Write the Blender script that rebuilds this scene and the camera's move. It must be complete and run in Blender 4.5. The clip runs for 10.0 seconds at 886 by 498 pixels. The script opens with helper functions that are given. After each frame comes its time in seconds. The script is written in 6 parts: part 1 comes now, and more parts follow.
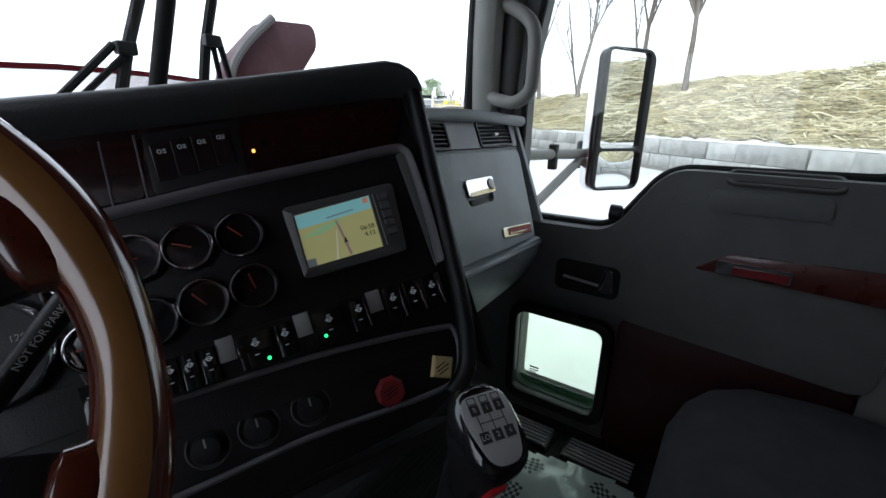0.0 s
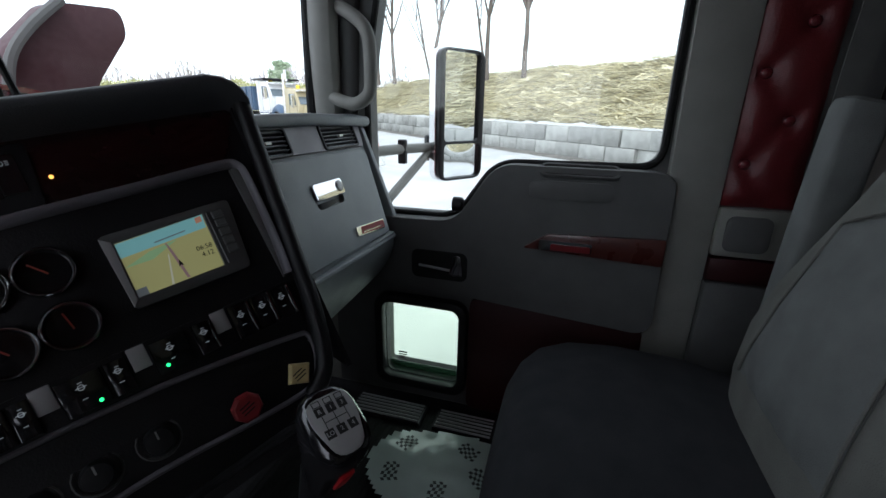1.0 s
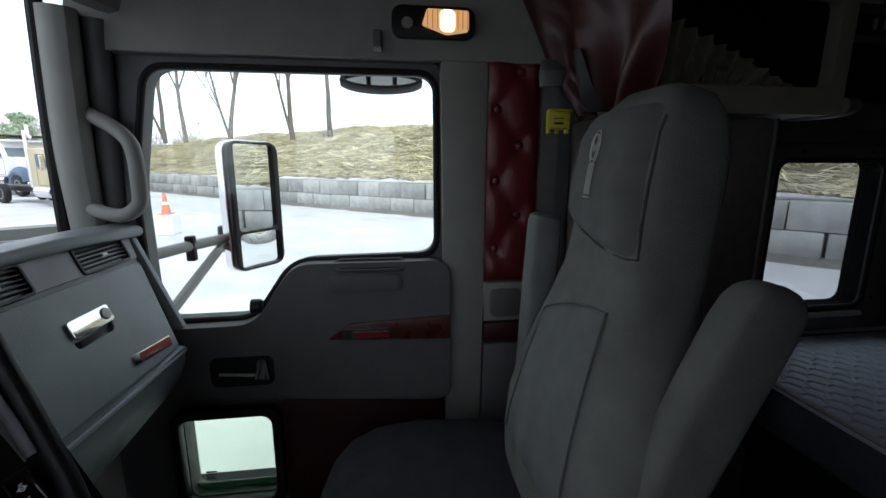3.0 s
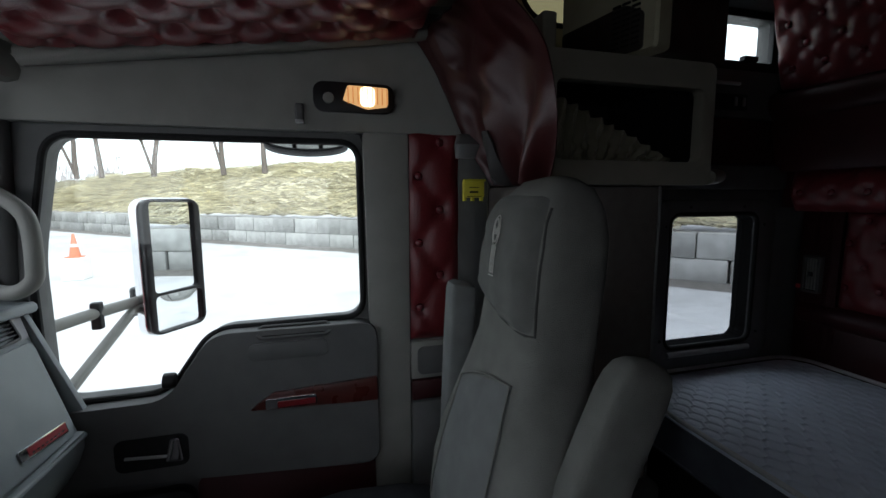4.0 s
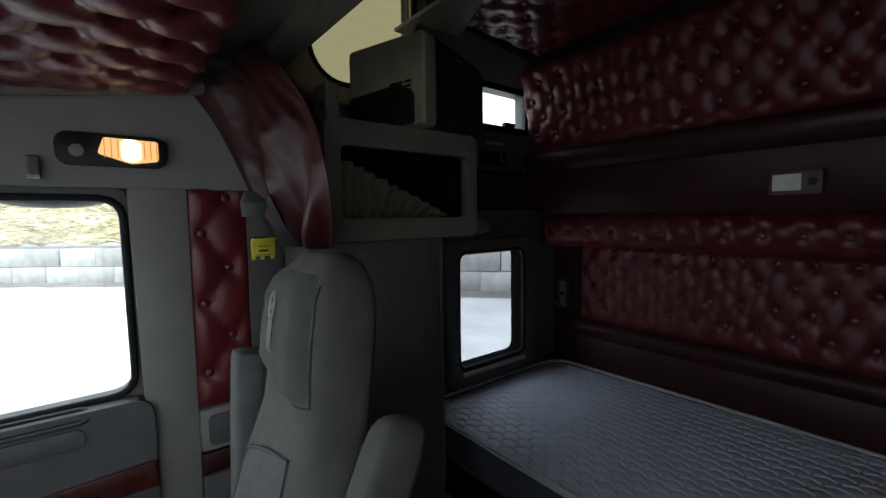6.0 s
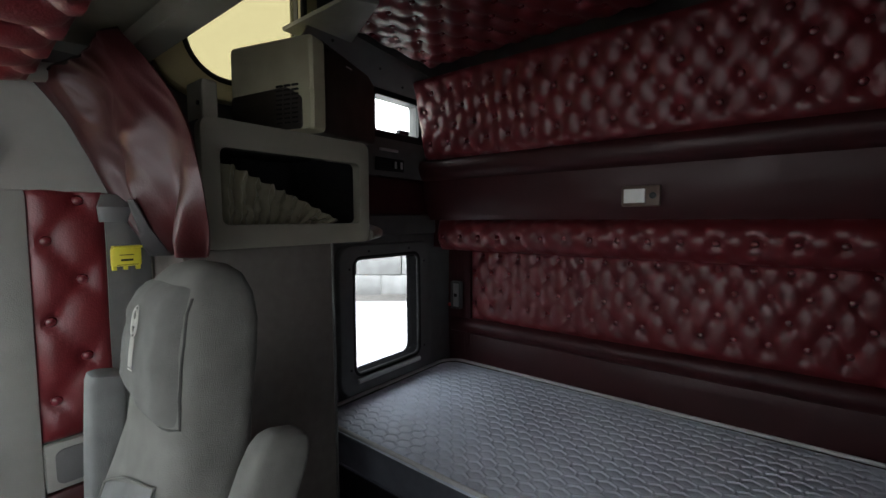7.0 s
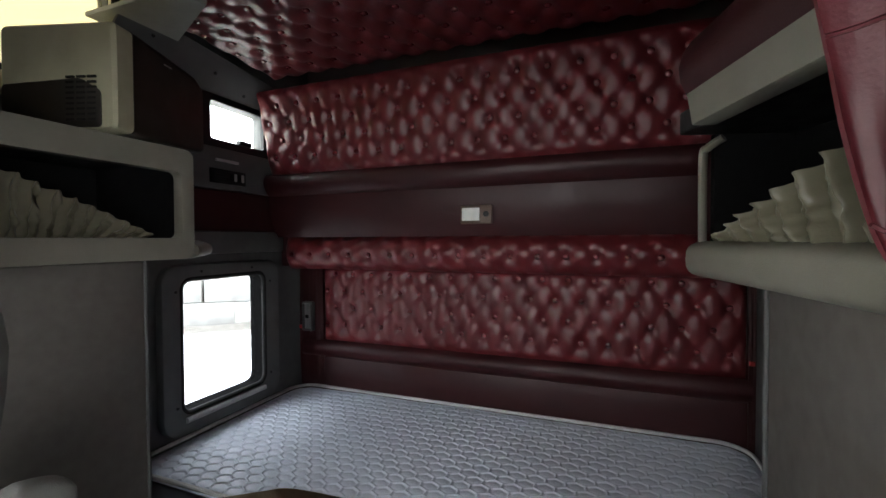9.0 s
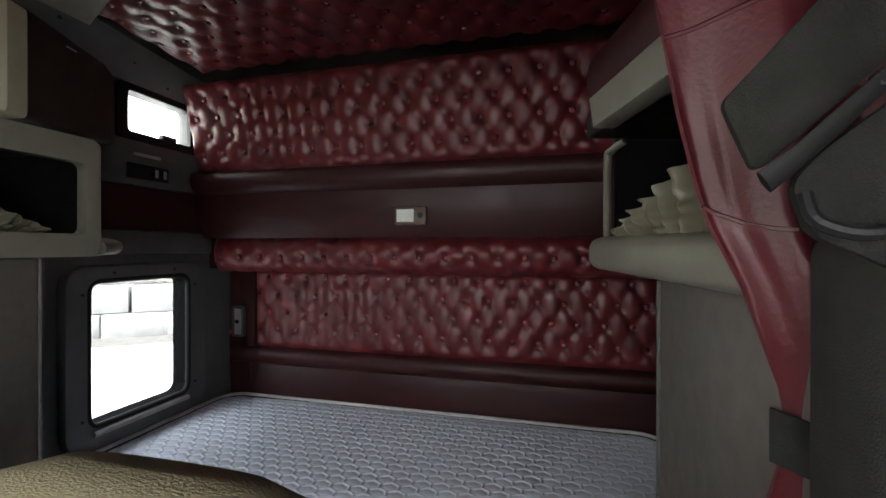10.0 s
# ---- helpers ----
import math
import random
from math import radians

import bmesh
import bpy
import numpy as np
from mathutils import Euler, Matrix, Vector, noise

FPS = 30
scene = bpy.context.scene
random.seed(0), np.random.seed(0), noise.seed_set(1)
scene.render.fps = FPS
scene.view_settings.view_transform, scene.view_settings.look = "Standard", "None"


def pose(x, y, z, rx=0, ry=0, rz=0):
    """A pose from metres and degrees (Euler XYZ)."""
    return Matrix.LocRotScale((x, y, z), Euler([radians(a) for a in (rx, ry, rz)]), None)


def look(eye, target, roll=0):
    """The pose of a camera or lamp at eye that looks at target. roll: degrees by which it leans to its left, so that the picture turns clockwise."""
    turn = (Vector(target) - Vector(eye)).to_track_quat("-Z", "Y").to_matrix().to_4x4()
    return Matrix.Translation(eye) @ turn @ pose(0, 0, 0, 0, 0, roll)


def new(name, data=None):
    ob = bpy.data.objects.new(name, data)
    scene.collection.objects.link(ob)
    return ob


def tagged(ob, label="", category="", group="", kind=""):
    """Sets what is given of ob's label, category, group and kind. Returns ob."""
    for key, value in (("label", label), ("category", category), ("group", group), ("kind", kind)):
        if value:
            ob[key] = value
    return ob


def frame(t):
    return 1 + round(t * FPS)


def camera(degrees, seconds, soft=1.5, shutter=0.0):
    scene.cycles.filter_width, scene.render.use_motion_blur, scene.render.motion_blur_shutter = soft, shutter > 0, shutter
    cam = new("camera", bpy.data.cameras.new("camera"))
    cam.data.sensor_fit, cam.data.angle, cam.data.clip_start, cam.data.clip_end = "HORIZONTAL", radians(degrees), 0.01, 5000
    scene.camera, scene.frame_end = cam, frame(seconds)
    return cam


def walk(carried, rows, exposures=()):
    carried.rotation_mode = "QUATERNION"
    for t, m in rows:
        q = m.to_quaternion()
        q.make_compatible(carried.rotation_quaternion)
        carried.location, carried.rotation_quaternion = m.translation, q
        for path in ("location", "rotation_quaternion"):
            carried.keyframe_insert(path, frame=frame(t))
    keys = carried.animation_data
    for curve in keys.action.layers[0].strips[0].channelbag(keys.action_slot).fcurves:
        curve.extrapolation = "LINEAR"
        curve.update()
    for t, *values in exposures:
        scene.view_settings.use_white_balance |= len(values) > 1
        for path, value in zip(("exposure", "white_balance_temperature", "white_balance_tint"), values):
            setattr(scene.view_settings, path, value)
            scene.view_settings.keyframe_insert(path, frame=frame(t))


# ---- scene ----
cam = camera(92.5, 10.0)
PATH = [
    (0, -0.217, -0.027, 0.946, 72.99, -1.23, -55.33),
    (0.5, -0.224, -0.055, 0.966, 72.02, -1.22, -64.34),
    (1, -0.236, -0.082, 0.987, 71.48, -1.05, -73.32),
    (1.5, -0.251, -0.103, 1.011, 72.00, -1.23, -82.58),
    (2, -0.258, -0.118, 1.039, 73.53, -0.82, -88.93),
    (2.5, -0.267, -0.134, 1.073, 76.02, -0.31, -93.54),
    (4, -0.315, -0.194, 1.194, 83.21, 0.27, -105.56),
    (4.5, -0.333, -0.217, 1.230, 84.68, 0.50, -109.92),
    (5, -0.355, -0.237, 1.258, 85.85, 0.53, -115.09),
    (5.5, -0.382, -0.250, 1.279, 85.90, 0.66, -122.08),
    (6, -0.409, -0.257, 1.292, 85.65, 0.83, -128.39),
    (7.5, -0.473, -0.259, 1.305, 86.34, 0.04, -146.82),
    (8, -0.491, -0.267, 1.302, 86.95, 0.08, -150.46),
    (8.5, -0.510, -0.280, 1.293, 87.97, 0.34, -154.83),
    (9, -0.535, -0.292, 1.281, 88.75, 0.30, -159.11),
    (9.5, -0.567, -0.300, 1.268, 89.23, 0.31, -162.94),
    (10, -0.602, -0.305, 1.254, 89.80, -0.08, -165.72),
]
EXPOSURES = [(0.0, 0.12, 5850, 13), (1.0, 0.0, 5850, 13), (1.6, -0.10, 5850, 13), (2.5, -0.15, 5850, 13), (3.2, 0.0, 5850, 12), (4.0, 0.15, 5950, 12), (5.0, 0.40, 5950, 12), (6.2, 0.95, 6000, 12), (7.3, 2.3, 6400, 13), (8.0, 2.65, 6400, 13), (9.0, 2.9, 6450, 12), (10.0, 2.85, 6550, 12)]
walk(cam, [(t, pose(x, y, z, rx, ry, rz)) for t, x, y, z, rx, ry, rz in PATH], EXPOSURES)

# ---- light ----
world = bpy.data.worlds.new("sky")
scene.world = world
world.use_nodes = True
wn = world.node_tree.nodes
sky = wn.new("ShaderNodeTexSky")
sky.sky_type, sky.sun_disc = "NISHITA", False
sky.sun_elevation, sky.sun_rotation = radians(54), radians(255)
sky.air_density, sky.dust_density, sky.ozone_density = 1.0, 4.0, 0.5
wash = wn.new("ShaderNodeMixRGB")
wash.inputs[0].default_value = 0.75
wash.inputs[2].default_value = (16.0, 16.2, 16.4, 1)
world.node_tree.links.new(sky.outputs[0], wash.inputs[1])
world.node_tree.links.new(wash.outputs[0], wn["Background"].inputs[0])
wn["Background"].inputs[1].default_value = 0.15
sun = new("sun", bpy.data.lights.new("sun", "SUN"))
sun.data.energy, sun.data.angle, sun.data.color = 1.7, radians(25), (1.0, 0.98, 0.955)
sun.matrix_world = look((0, 0, 0), (0.55, 0.15, -0.79))

# ---- materials ----


def material(name, color, rough=0.6, metal=0.0, vary=0.15, scale=20.0, bump=0.0, bump_scale=200.0,
             coat=0.0, spec=0.5, tone=None, sheen=0.0, each=0.0, island=0.0):
    """A principled surface whose colour varies at two scales, with a fine relief."""
    m = bpy.data.materials.new(name)
    m.use_nodes = True
    nt = m.node_tree
    n, ln = nt.nodes, nt.links
    b = n["Principled BSDF"]
    co = n.new("ShaderNodeTexCoord")
    big, small = n.new("ShaderNodeTexNoise"), n.new("ShaderNodeTexNoise")
    big.inputs["Scale"].default_value, small.inputs["Scale"].default_value = scale * 0.12, scale
    big.inputs["Detail"].default_value = small.inputs["Detail"].default_value = 5.0
    ln.new(co.outputs["Object"], big.inputs["Vector"])
    ln.new(co.outputs["Object"], small.inputs["Vector"])
    mix = n.new("ShaderNodeMath")
    mix.operation = "ADD"
    ln.new(big.outputs["Fac"], mix.inputs[0])
    ln.new(small.outputs["Fac"], mix.inputs[1])
    ramp = n.new("ShaderNodeMapRange")
    ramp.inputs[1].default_value, ramp.inputs[2].default_value = 0.6, 1.4
    ln.new(mix.outputs[0], ramp.inputs[0])
    col = n.new("ShaderNodeMixRGB")
    c2 = tone or tuple(c * (1 - vary) for c in color)
    c1 = color if tone else tuple(min(1, c * (1 + vary)) for c in color)
    col.inputs[1].default_value, col.inputs[2].default_value = (*c1, 1), (*c2, 1)
    ln.new(ramp.outputs[0], col.inputs[0])
    last = col
    if each or island:
        own = n.new("ShaderNodeObjectInfo") if each else n.new("ShaderNodeNewGeometry")
        rng, mul = n.new("ShaderNodeMapRange"), n.new("ShaderNodeMixRGB")
        rng.inputs[3].default_value, rng.inputs[4].default_value = 1 - (each or island), 1 + (each or island)
        mul.blend_type = "MULTIPLY"
        mul.inputs[0].default_value = 1.0
        ln.new(own.outputs["Random"] if each else own.outputs["Random Per Island"], rng.inputs[0])
        ln.new(col.outputs[0], mul.inputs[1])
        ln.new(rng.outputs[0], mul.inputs[2])
        last = mul
    ln.new(last.outputs[0], b.inputs["Base Color"])
    rr = n.new("ShaderNodeMapRange")
    rr.inputs[1].default_value, rr.inputs[2].default_value = 0.3, 0.7
    rr.inputs[3].default_value, rr.inputs[4].default_value = rough - min(0.08, 0.4 * rough), min(1, rough + min(0.08, 0.4 * rough))
    ln.new(small.outputs["Fac"], rr.inputs[0])
    ln.new(rr.outputs[0], b.inputs["Roughness"])
    b.inputs["Metallic"].default_value = metal
    b.inputs["Specular IOR Level"].default_value = spec
    b.inputs["Coat Weight"].default_value = coat
    b.inputs["Coat Roughness"].default_value = 0.08
    b.inputs["Sheen Weight"].default_value = sheen
    if bump:
        tex = n.new("ShaderNodeTexNoise")
        tex.inputs["Scale"].default_value, tex.inputs["Detail"].default_value = bump_scale, 3.0
        ln.new(co.outputs["Object"], tex.inputs["Vector"])
        bp = n.new("ShaderNodeBump")
        bp.inputs["Strength"].default_value, bp.inputs["Distance"].default_value = bump, 0.002
        ln.new(tex.outputs["Fac"], bp.inputs["Height"])
        ln.new(bp.outputs[0], b.inputs["Normal"])
    return m


def glass(name, tint=(1, 1, 1), rough=0.0):
    """A thin pane: clear, with a faint mirror at a slant."""
    m = bpy.data.materials.new(name)
    m.use_nodes = True
    nt = m.node_tree
    n, ln = nt.nodes, nt.links
    n.remove(n["Principled BSDF"])
    see, gloss, mix, fr = (n.new("ShaderNodeBsdfTransparent"), n.new("ShaderNodeBsdfGlossy"),
                           n.new("ShaderNodeMixShader"), n.new("ShaderNodeLayerWeight"))
    see.inputs[0].default_value = (*tint, 1)
    gloss.inputs["Roughness"].default_value = 0.02 + rough
    fr.inputs[0].default_value = 0.5
    steep, faint = n.new("ShaderNodeMath"), n.new("ShaderNodeMath")
    steep.operation, faint.operation = "POWER", "MULTIPLY_ADD"
    steep.inputs[1].default_value = 4.5
    faint.inputs[1].default_value, faint.inputs[2].default_value = 0.85, 0.035
    ln.new(fr.outputs["Facing"], steep.inputs[0])
    ln.new(steep.outputs[0], faint.inputs[0])
    ln.new(faint.outputs[0], mix.inputs[0])
    ln.new(see.outputs[0], mix.inputs[1])
    ln.new(gloss.outputs[0], mix.inputs[2])
    ln.new(mix.outputs[0], n["Material Output"].inputs[0])
    return m


def glow(name, color, strength):
    m = bpy.data.materials.new(name)
    m.use_nodes = True
    b = m.node_tree.nodes["Principled BSDF"]
    b.inputs["Base Color"].default_value = (*[c * 0.5 for c in color], 1)
    b.inputs["Emission Color"].default_value = (*color, 1)
    b.inputs["Emission Strength"].default_value = strength
    return m


LEATHER = material("red_leather", (0.112, 0.0135, 0.0165), 0.36, vary=0.22, scale=9, bump=0.35, bump_scale=260, spec=0.42)
VINYL = material("smooth_red_vinyl", (0.037, 0.0078, 0.0088), 0.46, vary=0.2, scale=7, bump=0.25, bump_scale=300, spec=0.35)
BUTTON = material("leather_button", (0.110, 0.016, 0.021), 0.28, vary=0.15, scale=40)
GREY = material("grey_trim_plastic", (0.21, 0.21, 0.19), 0.62, vary=0.1, scale=14, bump=0.35, bump_scale=420)
GREY_D = material("dark_grey_trim", (0.088, 0.089, 0.087), 0.60, vary=0.12, scale=14, bump=0.35, bump_scale=420)
DASH = material("charcoal_dash_plastic", (0.215, 0.238, 0.246), 0.46, vary=0.12, scale=12, bump=0.4, bump_scale=480)
BROW = material("black_padded_vinyl", (0.040, 0.042, 0.044), 0.5, vary=0.15, scale=14, bump=0.4, bump_scale=480)
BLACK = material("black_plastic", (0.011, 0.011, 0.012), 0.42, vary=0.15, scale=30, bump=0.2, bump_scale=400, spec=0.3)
RUBBER = material("black_rubber", (0.012, 0.012, 0.012), 0.7, vary=0.2, scale=60, spec=0.25)
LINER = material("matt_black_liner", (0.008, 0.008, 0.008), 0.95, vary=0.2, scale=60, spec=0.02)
GLOSSY = material("glossy_black_plastic", (0.009, 0.009, 0.010), 0.16, vary=0.15, scale=30, coat=0.4)
BAND = material("violet_grey_band", (0.115, 0.108, 0.118), 0.5, vary=0.08, scale=20, bump=0.2, bump_scale=400)
SATIN = material("satin_silver_plastic", (0.36, 0.36, 0.355), 0.38, metal=0.15, vary=0.08, scale=30)
CHROME = material("chrome", (0.72, 0.72, 0.73), 0.10, metal=1.0, vary=0.04, scale=20)
MIRROR = material("mirror_glass", (0.82, 0.84, 0.85), 0.012, metal=1.0, vary=0.02, scale=5)
WOOD = material("lacquered_wood", (0.105, 0.022, 0.009), 0.16, vary=0.35, scale=16, coat=1.0, tone=(0.045, 0.009, 0.004))
BURL = material("lacquered_rosewood_trim", (0.017, 0.005, 0.0045), 0.24, vary=0.4, scale=30, coat=0.5, tone=(0.008, 0.0035, 0.0035))
CLOTH = material("grey_seat_cloth", (0.118, 0.123, 0.119), 0.9, vary=0.24, scale=16, bump=0.7, bump_scale=650, spec=0.25)
CLOTH_T = material("tan_grey_seat_cloth", (0.118, 0.119, 0.108), 0.9, vary=0.24, scale=16, bump=0.7, bump_scale=650, spec=0.25)
CARPET = material("dark_carpet", (0.022, 0.022, 0.024), 0.95, vary=0.3, scale=90, bump=0.8, bump_scale=500)
PANEL = material("grey_fabric_panel", (0.125, 0.113, 0.100), 0.85, vary=0.12, scale=30, bump=0.5, bump_scale=700)
CUBBY = material("warm_grey_moulding", (0.190, 0.182, 0.145), 0.55, vary=0.12, scale=10, bump=0.2, bump_scale=350)
MATTRESS = material("quilted_blue_grey_ticking", (0.68, 0.74, 0.83), 0.46, vary=0.12, scale=12, bump=0.3, bump_scale=500)
PIPING = material("white_piping", (0.62, 0.63, 0.62), 0.7, vary=0.08, scale=50)
SIDE_T = material("mattress_side_ticking", (0.10, 0.11, 0.13), 0.8, vary=0.15, scale=20)
ASPHALT = material("dusty_pale_asphalt", (0.51, 0.512, 0.508), 0.92, vary=0.22, scale=1.2, bump=0.3, bump_scale=60)
BLOCK = material("concrete_block", (0.36, 0.36, 0.34), 0.9, vary=0.42, scale=2.0, bump=0.6, bump_scale=40, each=0.22)
SOIL = material("dry_straw_soil", (0.27, 0.24, 0.155), 0.95, vary=0.4, scale=3.0, bump=1.0, bump_scale=18, tone=(0.11, 0.10, 0.065))
STRAW = material("dry_straw", (0.80, 0.75, 0.56), 0.85, vary=0.4, scale=1.2, tone=(0.52, 0.47, 0.31), island=0.6)
BARK = material("grey_bark", (0.165, 0.14, 0.12), 0.95, vary=0.3, scale=9, bump=0.8, bump_scale=60)
GLASS = glass("window_glass", (0.94, 0.97, 0.95))
GLASS_T = glass("green_tinted_glass", (0.82, 0.90, 0.80))
GLASS_Y = glass("yellowed_dome_glass", (0.33, 0.31, 0.215), 0.3)
GLASS_S = glass("tinted_sleeper_glass", (0.58, 0.60, 0.61))

# ---- building blocks ----
from mathutils import geometry


def part(name, bm, mat, parent=None, label="", smooth=False, at=None):
    """Links a bmesh as one mesh object under a thing or part."""
    me = bpy.data.meshes.new(name)
    bm.normal_update()
    bm.to_mesh(me)
    bm.free()
    for mm in (mat if isinstance(mat, (list, tuple)) else [mat]):
        me.materials.append(mm)
    if smooth:
        me.polygons.foreach_set("use_smooth", [True] * len(me.polygons))
        me.set_sharp_from_angle(angle=radians(40))
    ob = new(name, me)
    if at is not None:
        ob.matrix_world = at
    if parent is not None:
        ob.parent = parent
        ob.matrix_parent_inverse = Matrix.Identity(4)
    if label:
        ob["label"] = label
    return ob


def share(name, me, parent, m):
    """Another object on the mesh me, under parent, at the pose m."""
    ob = new(name, me)
    ob.parent = parent
    ob.matrix_basis = m
    return ob


def thing(name, label, category, group="", kind=""):
    return tagged(new(name), label, category, group, kind)


def box(x0, x1, y0, y1, z0, z1, r=0.0, seg=2, bm=None):
    """A box, its edges rounded by r."""
    own = bmesh.new()
    bmesh.ops.create_cube(own, size=1.0)
    for v in own.verts:
        v.co = Vector(((x0 + x1) / 2 + v.co.x * (x1 - x0), (y0 + y1) / 2 + v.co.y * (y1 - y0), (z0 + z1) / 2 + v.co.z * (z1 - z0)))
    if r:
        bmesh.ops.bevel(own, geom=own.edges[:], offset=r, segments=seg, profile=0.5, affect="EDGES", clamp_overlap=True)
    return merge(own, bm)


def merge(own, bm):
    if bm is None:
        return own
    me = bpy.data.meshes.new("tmp")
    own.to_mesh(me)
    own.free()
    bm.from_mesh(me)
    bpy.data.meshes.remove(me)
    return bm


def moved(bm, m):
    bmesh.ops.transform(bm, matrix=m, verts=bm.verts[:])
    return bm


def rrect(x0, x1, y0, y1, r, n=5):
    """A rectangle with rounded corners, as points."""
    pts = []
    for cx, cy, a in ((x1 - r, y1 - r, 0), (x0 + r, y1 - r, 90), (x0 + r, y0 + r, 180), (x1 - r, y0 + r, 270)):
        pts += [(cx + r * math.cos(radians(a + 90 * i / n)), cy + r * math.sin(radians(a + 90 * i / n))) for i in range(n + 1)]
    return pts


def rounded(poly, r, n=4):
    """A polygon with every corner cut by a smooth bend of about r."""
    out = []
    for i, p in enumerate(poly):
        a, b, c = Vector(poly[i - 1]), Vector(p), Vector(poly[(i + 1) % len(poly)])
        ra, rc = min(r, (a - b).length * 0.45), min(r, (c - b).length * 0.45)
        p0, p2 = b + (a - b).normalized() * ra, b + (c - b).normalized() * rc
        for k in range(n + 1):
            t = k / n
            out.append(tuple(p0 * (1 - t) ** 2 + b * 2 * t * (1 - t) + p2 * t * t))
    return out


YZ = Matrix(((0, 0, 1, 0), (1, 0, 0, 0), (0, 1, 0, 0), (0, 0, 0, 1)))    # (u, v, depth) to (depth, u, v)
XZ = Matrix(((1, 0, 0, 0), (0, 0, 1, 0), (0, 1, 0, 0), (0, 0, 0, 1)))    # (u, v, depth) to (u, depth, v)
XY = Matrix.Identity(4)


def within(p, loop):
    """Whether a point lies inside an outline."""
    odd = False
    for i, a in enumerate(loop):
        b = loop[i - 1]
        if (a.y > p.y) != (b.y > p.y) and p.x < (b.x - a.x) * (p.y - a.y) / (b.y - a.y) + a.x:
            odd = not odd
    return odd


def plate(outer, holes, d0, d1, m=XY, r=0.0, bm=None):
    """A flat plate from depth d0 to d1 with an outline and holes, laid into space by m."""
    own = bmesh.new()
    loops = [[Vector(q) for q in loop] for loop in (outer, *holes)]
    pts, rims = [], []
    for loop in loops:
        k = len(pts)
        pts += loop
        rims += [(k + i, k + (i + 1) % len(loop)) for i in range(len(loop))]
    found = geometry.delaunay_2d_cdt(pts, rims, [], 0, 1e-6)
    vs = [own.verts.new((q.x, q.y, d0)) for q in found[0]]
    for tri in found[2]:
        mid = sum((found[0][i] for i in tri), Vector((0, 0))) / len(tri)
        if within(mid, loops[0]) and not any(within(mid, h) for h in loops[1:]):
            own.faces.new([vs[i] for i in tri])
    for w in [w for w in own.verts if not w.link_faces]:
        own.verts.remove(w)
    if d1 != d0:
        top = bmesh.ops.extrude_face_region(own, geom=own.faces[:])
        for v in [g for g in top["geom"] if isinstance(g, bmesh.types.BMVert)]:
            v.co.z = d1
    if r:
        rim = [e for e in own.edges if len(e.link_faces) == 2 and e.calc_face_angle(0) > 1.0]
        bmesh.ops.bevel(own, geom=rim, offset=r, segments=2, profile=0.5, affect="EDGES", clamp_overlap=True)
    moved(own, m)
    bmesh.ops.recalc_face_normals(own, faces=own.faces[:])
    return merge(own, bm)


def tube(points, radius, sides=10, closed=False, bm=None, flat=1.0):
    """A rod along points; radius a number or one for each point."""
    own = bmesh.new()
    pts = [Vector(p) for p in points]
    n = len(pts)
    rings, up = [], None
    for i, p in enumerate(pts):
        a = pts[i - 1] if (i or closed) else p
        b = pts[(i + 1) % n] if (i < n - 1 or closed) else p
        d = (b - a).normalized()
        if up is None:
            up = d.orthogonal().normalized()
        up = (up - d * up.dot(d)).normalized()
        side = d.cross(up)
        rr = radius[i] if isinstance(radius, (list, tuple)) else radius
        rings.append([own.verts.new(p + rr * (math.cos(2 * math.pi * k / sides) * up + flat * math.sin(2 * math.pi * k / sides) * side)) for k in range(sides)])
    for i in range(n if closed else n - 1):
        r0, r1 = rings[i], rings[(i + 1) % n]
        for k in range(sides):
            own.faces.new((r0[k], r0[(k + 1) % sides], r1[(k + 1) % sides], r1[k]))
    if not closed:
        own.faces.new(rings[0][::-1])
        own.faces.new(rings[-1])
    bmesh.ops.recalc_face_normals(own, faces=own.faces[:])
    return merge(own, bm)


def curve(points, n=6, closed=False):
    """A smooth line through points."""
    p = [Vector(q) for q in points]
    out, m = [], len(p)
    for i in range(m if closed else m - 1):
        a = p[i - 1] if (i or closed) else p[i]
        b, c = p[i], p[(i + 1) % m]
        d = p[(i + 2) % m] if (i + 2 < m or closed) else c
        for k in range(n):
            t = k / n
            out.append(0.5 * (2 * b + (c - a) * t + (2 * a - 5 * b + 4 * c - d) * t * t + (3 * b - a - 3 * c + d) * t ** 3))
    return out if closed else out + [p[-1]]


def turned(profile, sides=20, m=XY, bm=None):
    """A shape of revolution round z from (radius, height) pairs."""
    own = bmesh.new()
    rings = [[own.verts.new((r * math.cos(2 * math.pi * k / sides), r * math.sin(2 * math.pi * k / sides), h)) for k in range(sides)] for r, h in profile]
    for a, b in zip(rings, rings[1:]):
        for k in range(sides):
            own.faces.new((a[k], a[(k + 1) % sides], b[(k + 1) % sides], b[k]))
    own.faces.new(rings[0][::-1])
    own.faces.new(rings[-1])
    bmesh.ops.recalc_face_normals(own, faces=own.faces[:])
    moved(own, m)
    return merge(own, bm)


def surface(nu, nv, f, bm=None):
    """A sheet of nu x nv quads, f(u, v) in 0..1 giving points."""
    own = bmesh.new()
    g = [[own.verts.new(f(i / nu, j / nv)) for j in range(nv + 1)] for i in range(nu + 1)]
    for i in range(nu):
        for j in range(nv):
            own.faces.new((g[i][j], g[i + 1][j], g[i + 1][j + 1], g[i][j + 1]))
    return merge(own, bm)


